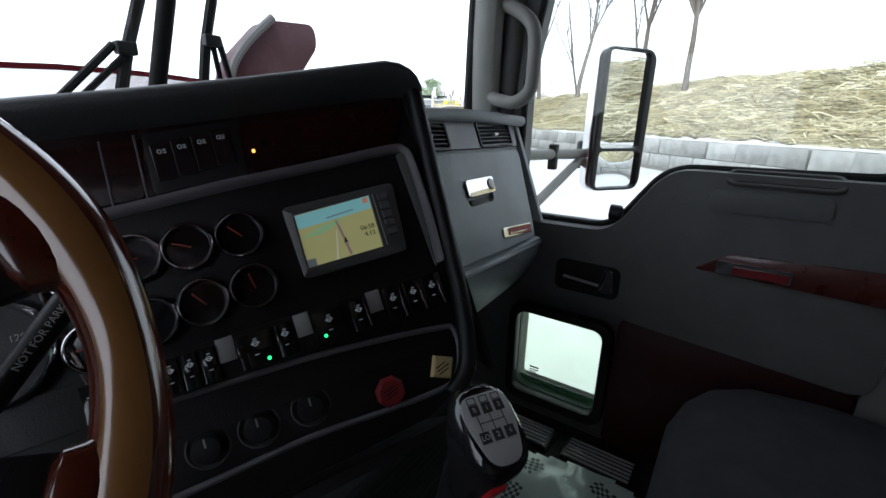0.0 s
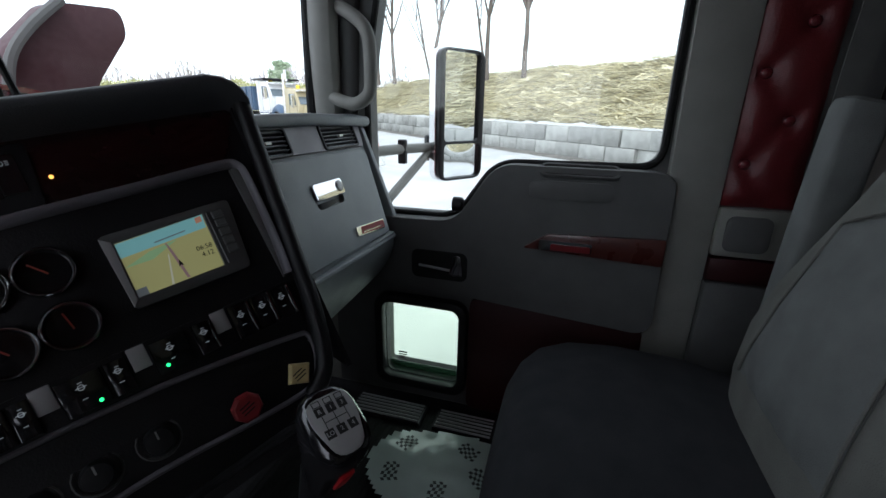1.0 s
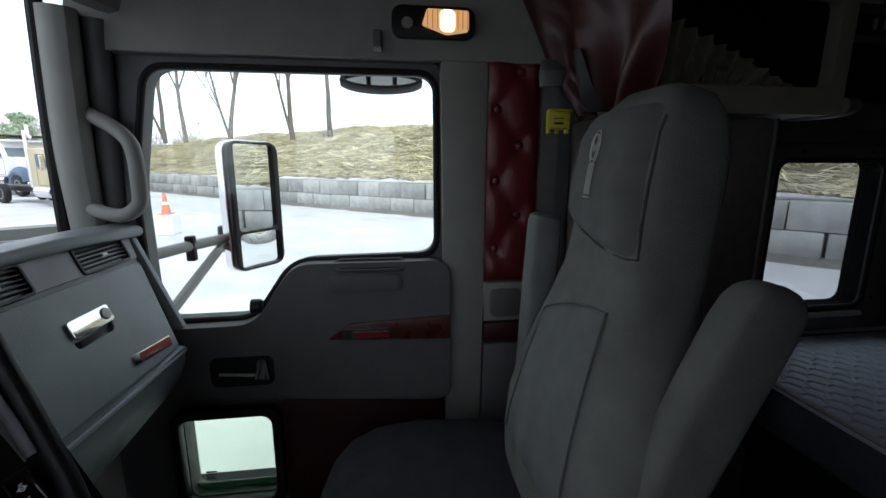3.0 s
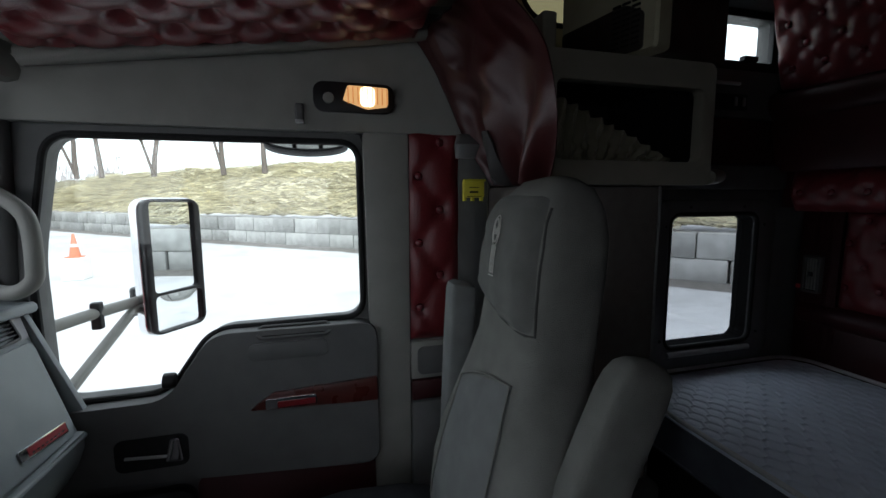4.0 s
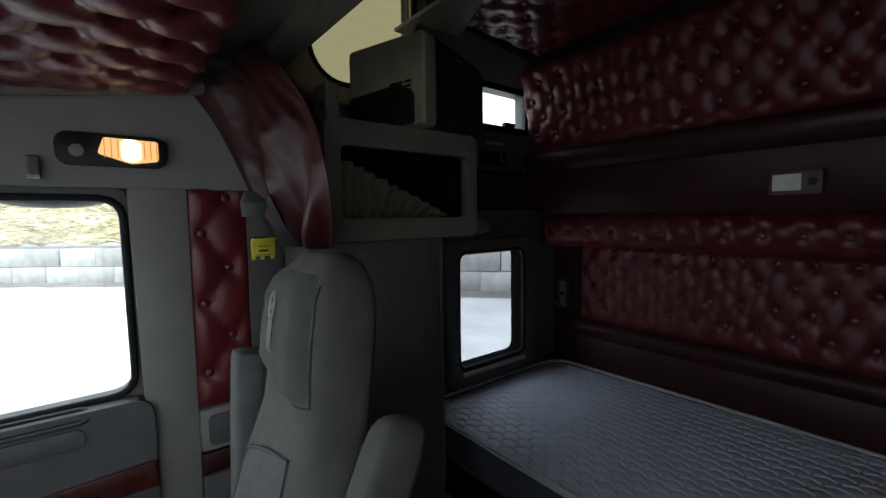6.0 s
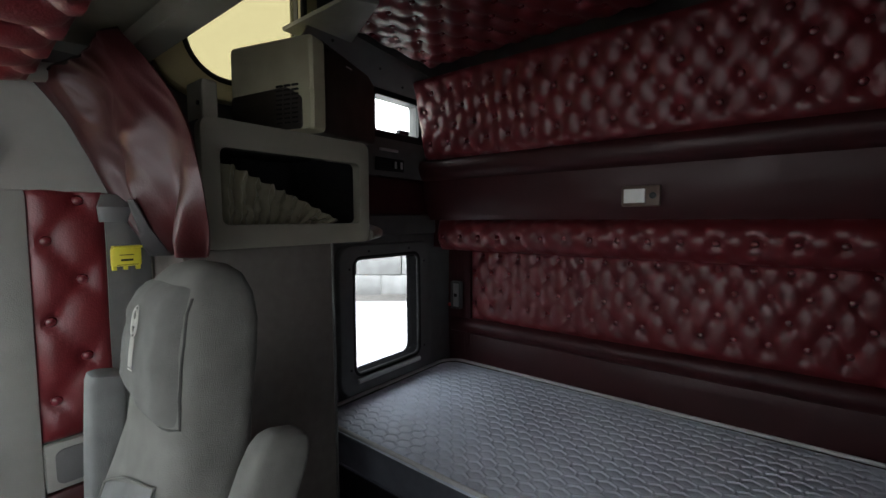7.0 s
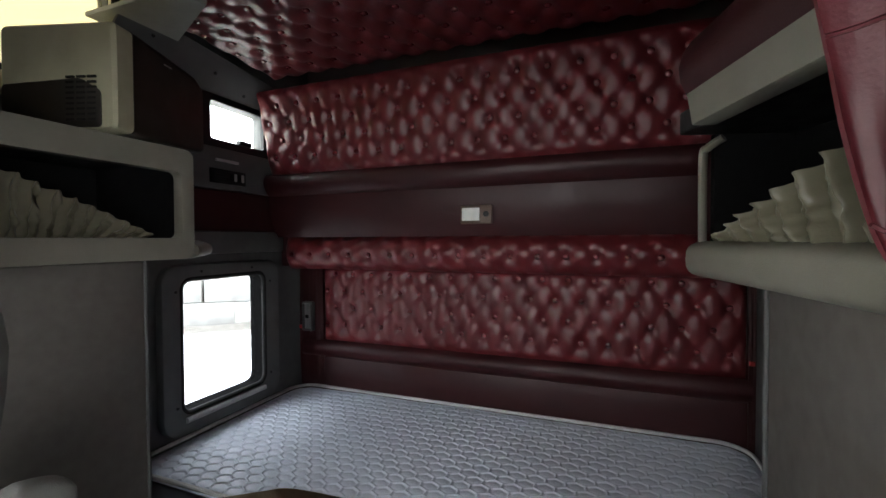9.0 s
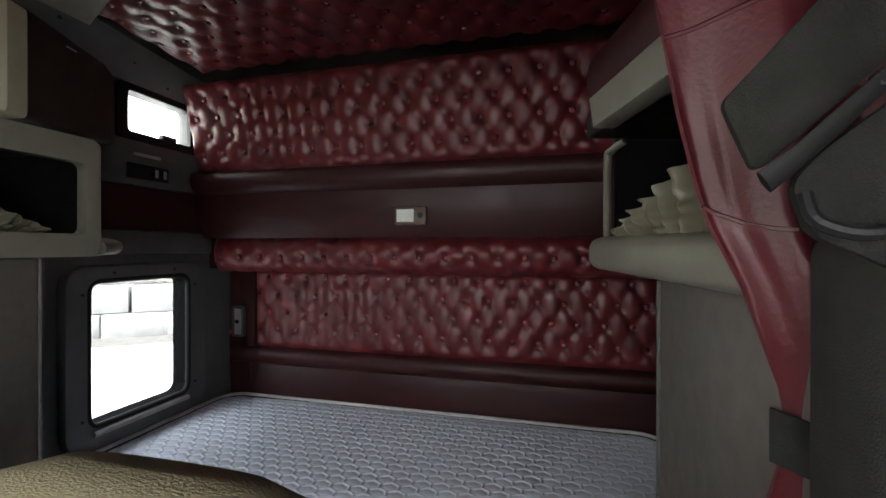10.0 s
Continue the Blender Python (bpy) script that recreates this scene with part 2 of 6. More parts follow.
def solid(bm, t):
    """Gives a sheet the thickness t, away from its normals."""
    bmesh.ops.recalc_face_normals(bm, faces=bm.faces[:])
    bmesh.ops.solidify(bm, geom=bm.faces[:], thickness=t)
    return bm


def lit(dx, dy, dz):
    return Matrix.Translation((dx, dy, dz))


def loft(sections, sides=24, bm=None):
    """A soft body through rings: (centre, half side vector, half depth vector, squareness)."""
    own = bmesh.new()
    rings = []
    for c, u, v, e in sections:
        c, u, v = Vector(c), Vector(u), Vector(v)
        ring = []
        for k in range(sides):
            a = 2 * math.pi * k / sides
            ca, sa = math.cos(a), math.sin(a)
            ring.append(own.verts.new(c + u * math.copysign(abs(ca) ** (2 / e), ca) + v * math.copysign(abs(sa) ** (2 / e), sa)))
        rings.append(ring)
    for a, b in zip(rings, rings[1:]):
        for k in range(sides):
            own.faces.new((a[k], a[(k + 1) % sides], b[(k + 1) % sides], b[k]))
    own.faces.new(rings[0][::-1])
    own.faces.new(rings[-1])
    bmesh.ops.recalc_face_normals(own, faces=own.faces[:])
    return merge(own, bm)


def disc(r, d0, d1, m=XY, sides=20, bevel=0.0, bm=None):
    """A short round body along the local z."""
    b = min(bevel, r * 0.4, abs(d1 - d0) * 0.45)
    prof = [(r, d0), (r, d1 - b), (r - b * 0.3, d1 - b * 0.3), (r - b, d1)] if b else [(r, d0), (r, d1)]
    return turned(prof, sides, m, bm)


def words(text, size, m, mat, parent, name="lettering", thick=0.0004, align="CENTER"):
    """Letters as a thin mesh."""
    cu = bpy.data.curves.new(name, "FONT")
    cu.body, cu.size, cu.extrude, cu.align_x, cu.align_y = text, size, thick, align, "CENTER"
    cu.resolution_u = 2
    tmp = bpy.data.objects.new("tmp", cu)
    me = bpy.data.meshes.new_from_object(tmp)
    bpy.data.objects.remove(tmp)
    me.name = name
    me.materials.clear()
    me.materials.append(mat)
    ob = new(name, me)
    ob.parent = parent
    ob.matrix_basis = m
    return ob

# ---- setting: the cab shell and the sleeper ----
FLOOR = 0.05
GROUND = -1.3


def tufted(name, o, u, v, n, px, pz, depth, parent, mat=LEATHER, sub=10, back=0.02, bulge=0.0, phase=0.0, dots=True):
    """Buttoned leather: a sheet from o along u and v, swelling along n between staggered buttons."""
    o, u, v, n = Vector(o), Vector(u), Vector(v), Vector(n).normalized()
    lu, lv = u.length, v.length
    nu, nv = max(4, int(lu / px * sub)), max(4, int(lv / pz * sub * 1.3))

    def high(a, b):
        s, t = a * lu / px + phase, b * lv / pz
        c1, c2 = abs(math.sin(math.pi * (s + t))), abs(math.sin(math.pi * (s - t)))
        edge = min(1.0, min(a * lu, (1 - a) * lu, b * lv, (1 - b) * lv) / 0.02)
        soft = 0.012 * noise.noise(Vector((a * lu * 4, b * lv * 4, lu)))
        p, q = s + t - round(s + t), s - t - round(s - t)
        pit = 1 - math.exp(-((p + q) ** 2 * px * px + (p - q) ** 2 * pz * pz) / 4 / 0.021 ** 2)
        pleat = 0.5 * abs(math.cos(math.pi * s * 3.0)) ** 3 * math.exp(-((p + q) ** 2 * px * px + (p - q) ** 2 * pz * pz) / 4 / 0.034 ** 2) * pit
        return (depth * (0.40 * min(c1, c2) ** 0.5 + 0.60 * pit - 0.20 * pleat) + soft * depth * 5 + bulge * math.sin(math.pi * b)) * (0.25 + 0.75 * edge ** 0.5)

    bm = surface(nu, nv, lambda a, b: o + u * a + v * b + n * high(a, b))
    rim = [e for e in bm.edges if e.is_boundary]
    ext = bmesh.ops.extrude_edge_only(bm, edges=rim)
    for w in [g for g in ext["geom"] if isinstance(g, bmesh.types.BMVert)]:
        w.co -= n * (back + (w.co - o).dot(n) * 1.0)
    bmesh.ops.recalc_face_normals(bm, faces=bm.faces[:])
    pad = part(name, bm, mat, parent, smooth=True)
    if not dots:
        return pad
    q = n.to_track_quat("Z", "Y").to_matrix().to_4x4()
    me = None
    for i in range(-1, int(2 * lu / px) + 2):
        for j in range(0, int(2 * lv / pz) + 1):
            s, t = i * 0.5 - phase % 1.0, j * 0.5
            if (i + j) % 2 or not 0.012 < s * px < lu - 0.012 or not 0.012 < t * pz < lv - 0.012:
                continue
            m = Matrix.Translation(o + u * (s * px / lu) + v * (t * pz / lv) + n * (0.0105 + bulge * math.sin(math.pi * t * pz / lv))) @ q
            if me is None:
                ob = part("button", turned([(0.005, -0.010), (0.0112, -0.003), (0.0122, 0.001), (0.0098, 0.0052), (0.002, 0.0076)], 10), BUTTON, pad, smooth=True, at=m)
                me = ob.data
            else:
                share("button", me, pad, m)
    return pad


def setting(name, bm, mat, label, smooth=False):
    ob = part(name, bm, mat, None, "", smooth)
    return tagged(ob, label, "", "", "structure")


# floor of the cab and sleeper
setting("floor", box(-1.12, 1.12, -2.4, 1.1, FLOOR - 0.06, FLOOR), CARPET, "dark rubber and carpet cab floor")

# passenger door
door = thing("door_1", "grey passenger door with a red wood strip, window and low peep window, shut", "door", "", "structure")
WIN = rounded([(-0.290, 1.348), (0.425, 1.348), (0.480, 1.05), (0.478, 0.690), (0.215, 0.692), (0.105, 0.852), (-0.292, 0.858)], 0.055, 6)
PEEP = rrect(0.192, 0.440, 0.138, 0.404, 0.028)
outer = [(-0.335, 0.06), (0.62, 0.06), (0.62, 1.40), (-0.335, 1.40)]
part("door_shell", plate(outer, [WIN, PEEP], 0.905, 0.965, YZ), GREY_D, door)
sill = rounded([(-0.325, 0.852), (0.100, 0.852), (0.207, 0.690), (0.560, 0.684), (0.560, 0.50), (-0.325, 0.43)], 0.05, 5)
part("arm_panel", plate(sill, [], 0.852, 0.907, YZ, r=0.014), GREY_D, door)
part("window_seal", tube([(0.902, a, b) for a, b in WIN], 0.009, 8, True), RUBBER, door, "black rubber window seal", smooth=True)
part("window_pane", plate(rounded([(-0.315, 1.375), (0.475, 1.375), (0.515, 1.05), (0.50, 0.66), (0.2, 0.66), (0.09, 0.83), (-0.315, 0.83)], 0.05, 4), [], 0.9405, 0.9455, YZ), GLASS, door, "clear door window glass").visible_shadow = False
peep = part("peep_window", plate(rrect(0.164, 0.468, 0.106, 0.432, 0.045), [PEEP], 0.870, 0.906, YZ, r=0.008), BLACK, door, "black framed low peep window", smooth=True)
part("pane", plate(rrect(0.182, 0.450, 0.128, 0.414, 0.03), [], 0.935, 0.940, YZ), GLASS_T, peep, "green-tinted peep window glass").visible_shadow = False
bm = box(0.9335, 0.9345, 0.380, 0.410, 0.192, 0.197)
for i, w in enumerate((0.030, 0.022, 0.026)):
    box(0.9335, 0.9345, 0.410 - w, 0.410, 0.184 - 0.007 * i, 0.187 - 0.007 * i, bm=bm)
part("print", bm, RUBBER, peep, "small dark print on the glass")
part("tint_band", box(0.930, 0.9345, 0.194, 0.438, 0.136, 0.160), glass("dark_green_band", (0.22, 0.34, 0.26)), peep, "dark green band along the glass foot")
part("lower_panel", plate(rounded([(-0.32, 0.425), (0.16, 0.455), (0.16, 0.07), (-0.32, 0.07)], 0.03), [], 0.878, 0.906, YZ, r=0.006), VINYL, door, "dark red vinyl lower door panel", smooth=True)

# shell round the door: pillars, header
setting("wall_right", plate([(-0.66, 0.0), (1.1, 0.0), (1.1, 0.93), (0.62, 0.96), (0.60, 1.40), (0.55, 1.75), (-0.66, 1.75)],
                            [[(-0.337, 0.058), (0.622, 0.058), (0.622, 0.92), (0.600, 1.402), (-0.337, 1.402)]], 0.915, 1.00, YZ), GREY, "grey cab side wall round the door opening")
setting("header_panel", plate(rounded([(-0.60, 1.372), (0.56, 1.372), (0.56, 1.50), (-0.10, 1.585), (-0.60, 1.665)], 0.03), [], 0.868, 0.917, YZ, r=0.012), GREY, "grey moulded panel above the passenger door")
setting("pillar_trim", plate(rounded([(-0.42, 0.10), (-0.318, 0.10), (-0.300, 1.38), (-0.425, 1.38)], 0.02), [], 0.872, 0.917, YZ, r=0.010), GREY, "grey plastic pillar trim behind the door", True)
pad = thing("pillar_pad", "dark red buttoned leather pad on the pillar behind the door", "wall pad", "", "structure")
tufted("leather", (0.885, -0.422, 0.782), (0, -0.150, 0), (0, 0, 0.605), (-1, 0, 0), 0.125, 0.19, 0.022, pad, phase=0.25)
setting("wall_behind", box(0.885, 0.96, -0.665, -0.428, 0.0, 1.70), GREY_D, "grey cab side wall behind the pillar")
low = thing("pillar_panel", "grey pillar panel with a round speaker recess and red trim below", "trim", "", "structure")
part("panel", box(0.862, 0.886, -0.575, -0.424, 0.662, 0.779, 0.008), GREY, low, smooth=True)
part("recess", plate(rrect(-0.535, -0.442, 0.678, 0.762, 0.018), [], 0.857, 0.863, YZ, r=0.002), GREY_D, low, smooth=True)
part("red_band", box(0.860, 0.886, -0.575, -0.424, 0.598, 0.659, 0.008), VINYL, low, "dark red vinyl band", smooth=True)
part("lower", box(0.858, 0.886, -0.575, -0.424, 0.10, 0.595, 0.008), GREY_D, low, smooth=True)

# A-pillar, windshield
wind = thing("window_1", "two-piece windshield with a black centre post", "windshield", "", "structure")
apil = [(0.905, 0.600, 0.93), (0.870, 0.585, 1.15), (0.845, 0.560, 1.45)]
part("pillar", tube(curve(apil, 5), [0.060] * 11, 14, flat=0.62), GREY, wind, "grey A-pillar cover", smooth=True)
part("pillar_seal", tube(curve([(0.900, 0.655, 0.93), (0.862, 0.625, 1.2), (0.835, 0.595, 1.47)], 5), 0.016, 8), RUBBER, wind, smooth=True)
part("inner_trim", tube(curve([(0.925, 0.545, 0.92), (0.905, 0.530, 1.15), (0.885, 0.508, 1.44)], 5), 0.036, 12, flat=0.8), GREY_D, wind, "dark grey door-side trim", smooth=True)
part("post", tube([(0.132, 0.86, 0.88), (0.165, 0.79, 1.12), (0.205, 0.71, 1.52)], 0.0135, 10), RUBBER, wind, "black windshield centre post", smooth=True)
for sx in (1, -1):
    xa, xb = (0.14, 0.90) if sx > 0 else (-0.70, 0.14)
    ya, yb = (0.862, 0.662) if sx > 0 else (0.662, 0.862)
    part("pane", surface(2, 2, lambda a, b: Vector((xa + (xb - xa) * a, ya + (yb - ya) * a - 0.13 * b, 0.90 + 0.60 * b))), GLASS, wind, "clear windshield glass").visible_shadow = False
part("left_pillar", tube([(-0.72, 0.64, 0.90), (-0.68, 0.52, 1.50)], 0.055, 10), GREY, wind, smooth=True)
setting("cowl_wall", box(-0.98, 0.98, 1.02, 1.10, 0.0, 0.90), BLACK, "black bulkhead below the windshield")
setting("windshield_header", tube(curve([(-0.92, 0.45, 1.52), (-0.5, 0.60, 1.53), (0.14, 0.70, 1.54), (0.6, 0.62, 1.53), (0.93, 0.47, 1.50)], 6), 0.070, 12, flat=0.55), GREY, "grey moulding above the windshield", True)

# driver's side, closed, with its window
setting("wall_left", plate([(-0.66, 0.0), (1.1, 0.0), (1.1, 0.90), (0.62, 0.93), (0.60, 1.75), (-0.66, 1.75)],
                           [rounded([(-0.22, 1.345), (0.452, 1.345), (0.49, 0.76), (-0.22, 0.80)], 0.05)], -0.985, -0.925, YZ), GREY_D, "grey driver's side wall with its window")

# cab roof with buttoned leather
roof = thing("ceiling_cab", "red buttoned leather headliner over the seats", "ceiling", "", "structure")
part("roof_shell", surface(2, 2, lambda a, b: Vector((-1.0 + 2.0 * a, 0.75 - 1.42 * b, 1.60 + 0.15 * b))), CUBBY, roof)
tufted("headliner", (-0.80, 0.40, 1.535), (1.61, 0, 0), (0, -0.84, 0.0947), (0, -0.11, -1), 0.125, 0.155, 0.042, roof, sub=9)
part("edge", tube([(0.835, 0.42, 1.50), (0.835, -0.10, 1.572), (0.83, -0.62, 1.655)], 0.022, 10), GREY, roof, smooth=True)

# sleeper shell
SX, SB, ST = 1.075, -2.33, 2.38
setting("ceiling_sleeper", box(-1.12, 1.12, SB, -0.60, ST, ST + 0.05), GREY_D, "dark sleeper ceiling")
setting("front_bulkhead", plate([(-1.12, 1.70), (1.12, 1.70), (1.12, ST), (-1.12, ST)], [], -0.66, -0.60, XZ), CUBBY, "grey bulkhead over the sleeper opening")
for sgn, nm in ((1, "wall_step"), (-1, "wall_step_left")):
    setting(nm, box(*sorted((sgn * 0.90, sgn * 1.12)), -0.70, -0.655, 0.0, ST), CUBBY, "grey wall between cab and sleeper")
SW = rrect(-1.935, -1.490, 0.582, 1.128, 0.045)
UW = rrect(-1.960, -1.655, 1.728, 1.892, 0.012)
OV = rrect(-1.265, -0.825, 1.765, 2.315, 0.13, 8)
setting("wall_sleeper_right", plate([(SB, 0.0), (-0.68, 0.0), (-0.68, ST), (SB, ST)], [SW, UW, OV], SX, SX + 0.05, YZ), GREY_D, "dark sleeper side wall with three windows")
setting("wall_sleeper_left", plate([(SB, 0.0), (-0.68, 0.0), (-0.68, ST), (SB, ST)], [], -SX - 0.05, -SX, YZ), GREY_D, "dark sleeper side wall")
setting("wall_rear", box(-1.12, 1.12, SB - 0.05, SB, 0.0, ST), GREY_D, "sleeper rear wall")

bw = thing("window_2", "sleeper side window in a grey rounded frame", "window", "", "structure")
part("frame", plate(rrect(-2.030, -1.410, 0.500, 1.185, 0.075), [SW], 1.035, 1.077, YZ, r=0.010), GREY_D, bw, smooth=True)
part("liner", plate(rrect(-1.939, -1.486, 0.578, 1.132, 0.048), [rrect(-1.931, -1.494, 0.586, 1.124, 0.042)], 1.055, 1.128, YZ), LINER, bw, "black rubber liner")
part("seal", tube([(1.045, a, b) for a, b in SW], 0.012, 8, True), RUBBER, bw, "black rubber seal", smooth=True)
part("pane", plate(rrect(-1.94, -1.485, 0.578, 1.132, 0.04), [], 1.10, 1.104, YZ), GLASS_S, bw, "grey-tinted glass").visible_shadow = False
for ys, zs in ((-1.465, 0.62), (-1.465, 1.08), (-1.965, 0.62), (-1.965, 1.08), (-1.58, 1.155), (-1.85, 1.155)):
    part("screw", disc(0.006, 0, 0.004, Matrix.Translation((1.036, ys, zs)) @ Matrix.Rotation(radians(-90), 4, "Y"), 8), BLACK, bw)
part("sill", tube([(1.030, -1.50, 0.560), (1.030, -1.92, 0.560)], 0.012, 8), SATIN, bw, "light grey window sill", smooth=True)
uw = thing("window_3", "small high sleeper window in a black frame", "window", "", "structure")
part("frame", plate(rrect(-2.00, -1.61, 1.69, 1.920, 0.02), [UW], 1.055, 1.077, YZ, r=0.004), BLACK, uw, smooth=True)
part("pane", plate(rrect(-1.98, -1.64, 1.71, 1.905, 0.01), [], 1.10, 1.104, YZ), GLASS, uw).visible_shadow = False
ov = thing("window_4", "large rounded side window with a yellowed surround", "window", "", "structure")
part("frame", plate(rrect(-1.325, -0.715, 1.70, 2.36, 0.17, 8), [OV], 1.02, 1.077, YZ, r=0.012), material("yellowed_cream_plastic", (0.48, 0.41, 0.22), 0.45, vary=0.1, scale=12), ov, "yellowed cream window surround", smooth=True)
part("seal", tube([(1.03, a, b) for a, b in OV], 0.013, 8, True), RUBBER, ov, smooth=True)
part("pane", plate(rrect(-1.275, -0.815, 1.755, 2.325, 0.13, 8), [], 1.10, 1.104, YZ), GLASS_Y, ov, "yellowed glass").visible_shadow = False

# buttoned rear wall, from the bunk up
rear = thing("rear_padding", "red buttoned leather padding on the sleeper's rear wall", "wall padding", "", "structure")
tufted("upper_pad", (-0.90, -1.955, 1.602), (1.90, 0, 0), (0, 0.09, 0.378), (0, 1, -0.2), 0.112, 0.158, 0.027, rear)
tufted("roll_pad", (-0.98, -2.075, 1.136), (1.975, 0, 0), (0, 0.015, 0.160), (0, 1, 0), 0.112, 0.150, 0.026, rear, bulge=0.03, phase=0.25)
tufted("lower_pad", (-1.045, -2.235, 0.735), (1.945, 0, 0), (0, 0, 0.40), (0, 1, 0), 0.110, 0.182, 0.026, rear)


def swell(z0, z1, y0, y1, deep, x0=-1.06, x1=1.04):
    """A smooth upholstered band along the rear wall."""
    return solid(surface(40, 10, lambda a, b: Vector((x0 + (x1 - x0) * a, y0 + (y1 - y0) * b + deep * math.sin(math.pi * b) ** 0.6 + 0.004 * noise.noise(Vector((a * 9, b * 3, z0))), z0 + (z1 - z0) * b))), -0.02)


part("flat_band", swell(1.298, 1.498, -2.020, -1.970, 0.010), VINYL, rear, "smooth dark red vinyl band", smooth=True)
part("bead", swell(1.496, 1.606, -1.985, -1.960, 0.030), VINYL, rear, "smooth dark red vinyl bead", smooth=True)
part("skirt_bead", swell(0.640, 0.738, -2.235, -2.225, 0.035), VINYL, rear, smooth=True)
part("skirt", swell(0.40, 0.642, -2.240, -2.235, 0.012), VINYL, rear, smooth=True)
part("end_band", swell(0.40, 1.165, -2.235, -2.225, 0.012, 0.905, 1.06), VINYL, rear, smooth=True)
part("end_band", swell(0.40, 1.165, -2.225, -2.225, 0.012, -1.09, -1.05), VINYL, rear, smooth=True)
part("under_roll", box(-1.06, 1.04, -2.30, -2.06, 1.15, 1.30), VINYL, rear)
cl = thing("ceiling_pad", "dark red buttoned leather on the sleeper ceiling", "ceiling", "", "structure")
tufted("leather", (-0.95, -1.88, 2.045), (1.86, 0, 0), (0, 0.58, 0.03), (0, 0, -1), 0.118, 0.16, 0.026, cl, sub=8)
tufted("front_leather", (-0.95, -1.30, 2.076), (1.52, 0, 0), (0, 0.40, 0.02), (0, 0, -1), 0.118, 0.16, 0.026, cl, sub=7)
part("corner_panel", plate([(1.06, -1.48), (0.63, -1.285), (0.68, -1.19), (1.06, -1.19)], [], 2.020, 2.036, r=0.003), GREY, cl, "grey corner panel", smooth=True)

# ---- outdoors ----
setting("ground", surface(48, 48, lambda a, b: Vector(((a - 0.5) * 3600 * abs(a - 0.5), (b - 0.5) * 3600 * abs(b - 0.5), GROUND))), ASPHALT, "pale dusty asphalt yard")

# retaining wall of concrete blocks along a bent line, with the bank behind it
LINE = [Vector(p) for p in ((60.0, 37.0), (42.0, 20.0), (27.6, 5.6), (19.4, -3.4), (10.2, -10.2), (2.0, -17.0), (-12.0, -30.0))]


def along(s):
    """The place and direction s metres along the wall."""
    for a, b in zip(LINE, LINE[1:]):
        n = (b - a).length
        if s <= n or b is LINE[-1]:
            d = (b - a) / n
            return a + d * s, d
        s -= n


LENGTH = sum((b - a).length for a, b in zip(LINE, LINE[1:]))
wall = thing("retaining_wall", "two courses of weathered grey concrete blocks holding a bank", "wall", "", "structure")
BH, BL = 0.76, 1.52
kinds = []
for k in range(4):
    bm = box(-BL / 2 + 0.012, BL / 2 - 0.012, -0.38, 0.38, 0.006, BH - 0.010, 0.035, 2)
    for v in bm.verts:
        v.co += Vector((0, 0.02, 0.01)) * noise.noise(v.co * 3 + Vector((k * 7, 0, 0)))
    kinds.append(bm)
meshes = []
for k, bm in enumerate(kinds):
    ob = part("block", bm, BLOCK, wall, smooth=True)
    ob.matrix_basis = Matrix.Translation((0, 0, 0))
    meshes.append(ob)
rnd = random.Random(3)
count = 0
for row in range(2):
    s = 10.0 + row * 0.7
    while s < LENGTH - 8:
        p, d = along(s)
        m = Matrix.Translation((p.x + rnd.uniform(-0.05, 0.05), p.y + rnd.uniform(-0.05, 0.05), GROUND - 0.02 + row * BH)) @ Matrix.Rotation(math.atan2(d.y, d.x) + rnd.uniform(-0.02, 0.02), 4, "Z")
        if count < 4:
            meshes[count].matrix_basis = m
        else:
            share("block", meshes[rnd.randrange(4)].data, wall, m)
        count += 1
        s += BL + rnd.uniform(0.0, 0.015)

TOPZ = GROUND + 2 * BH


def bank(a, b):
    """The bank: a along the wall, b from the wall's back up and away."""
    p, d = along(2.0 + a * (LENGTH - 3))
    out = Vector((d.y, -d.x))
    if out.x < 0:
        out = -out
    off = 0.25 + 26 * b ** 1.6
    rise = 3.3 * min(1.0, off / 6.0) ** 0.85 + 0.02 * max(0.0, off - 6)
    w = Vector((p.x + out.x * off, p.y + out.y * off, 0))
    lump = 0.30 * noise.fractal(w * 0.45, 1.0, 2.0, 4) * min(1.0, off / 1.0) + 0.16 * noise.noise(w * 1.7) + 0.10 * noise.noise(w * 3.3)
    return Vector((w.x, w.y, TOPZ - 0.12 + rise + lump))


setting("bank", surface(260, 34, bank), SOIL, "bank of bare soil under dry straw", True)
setting("wall_foot", surface(200, 3, lambda a, b: Vector((*(along(6 + a * (LENGTH - 8))[0] + Vector((-0.7, 0.7)).normalized() * (0.25 + 0.9 * b + 0.25 * noise.noise(Vector((a * 90, b * 2, 0))))), GROUND + 0.10 * (1 - b) + 0.004))), material("dirt_strip", (0.17, 0.16, 0.145), 0.95, vary=0.35, scale=5), "dirt washed along the foot of the wall")

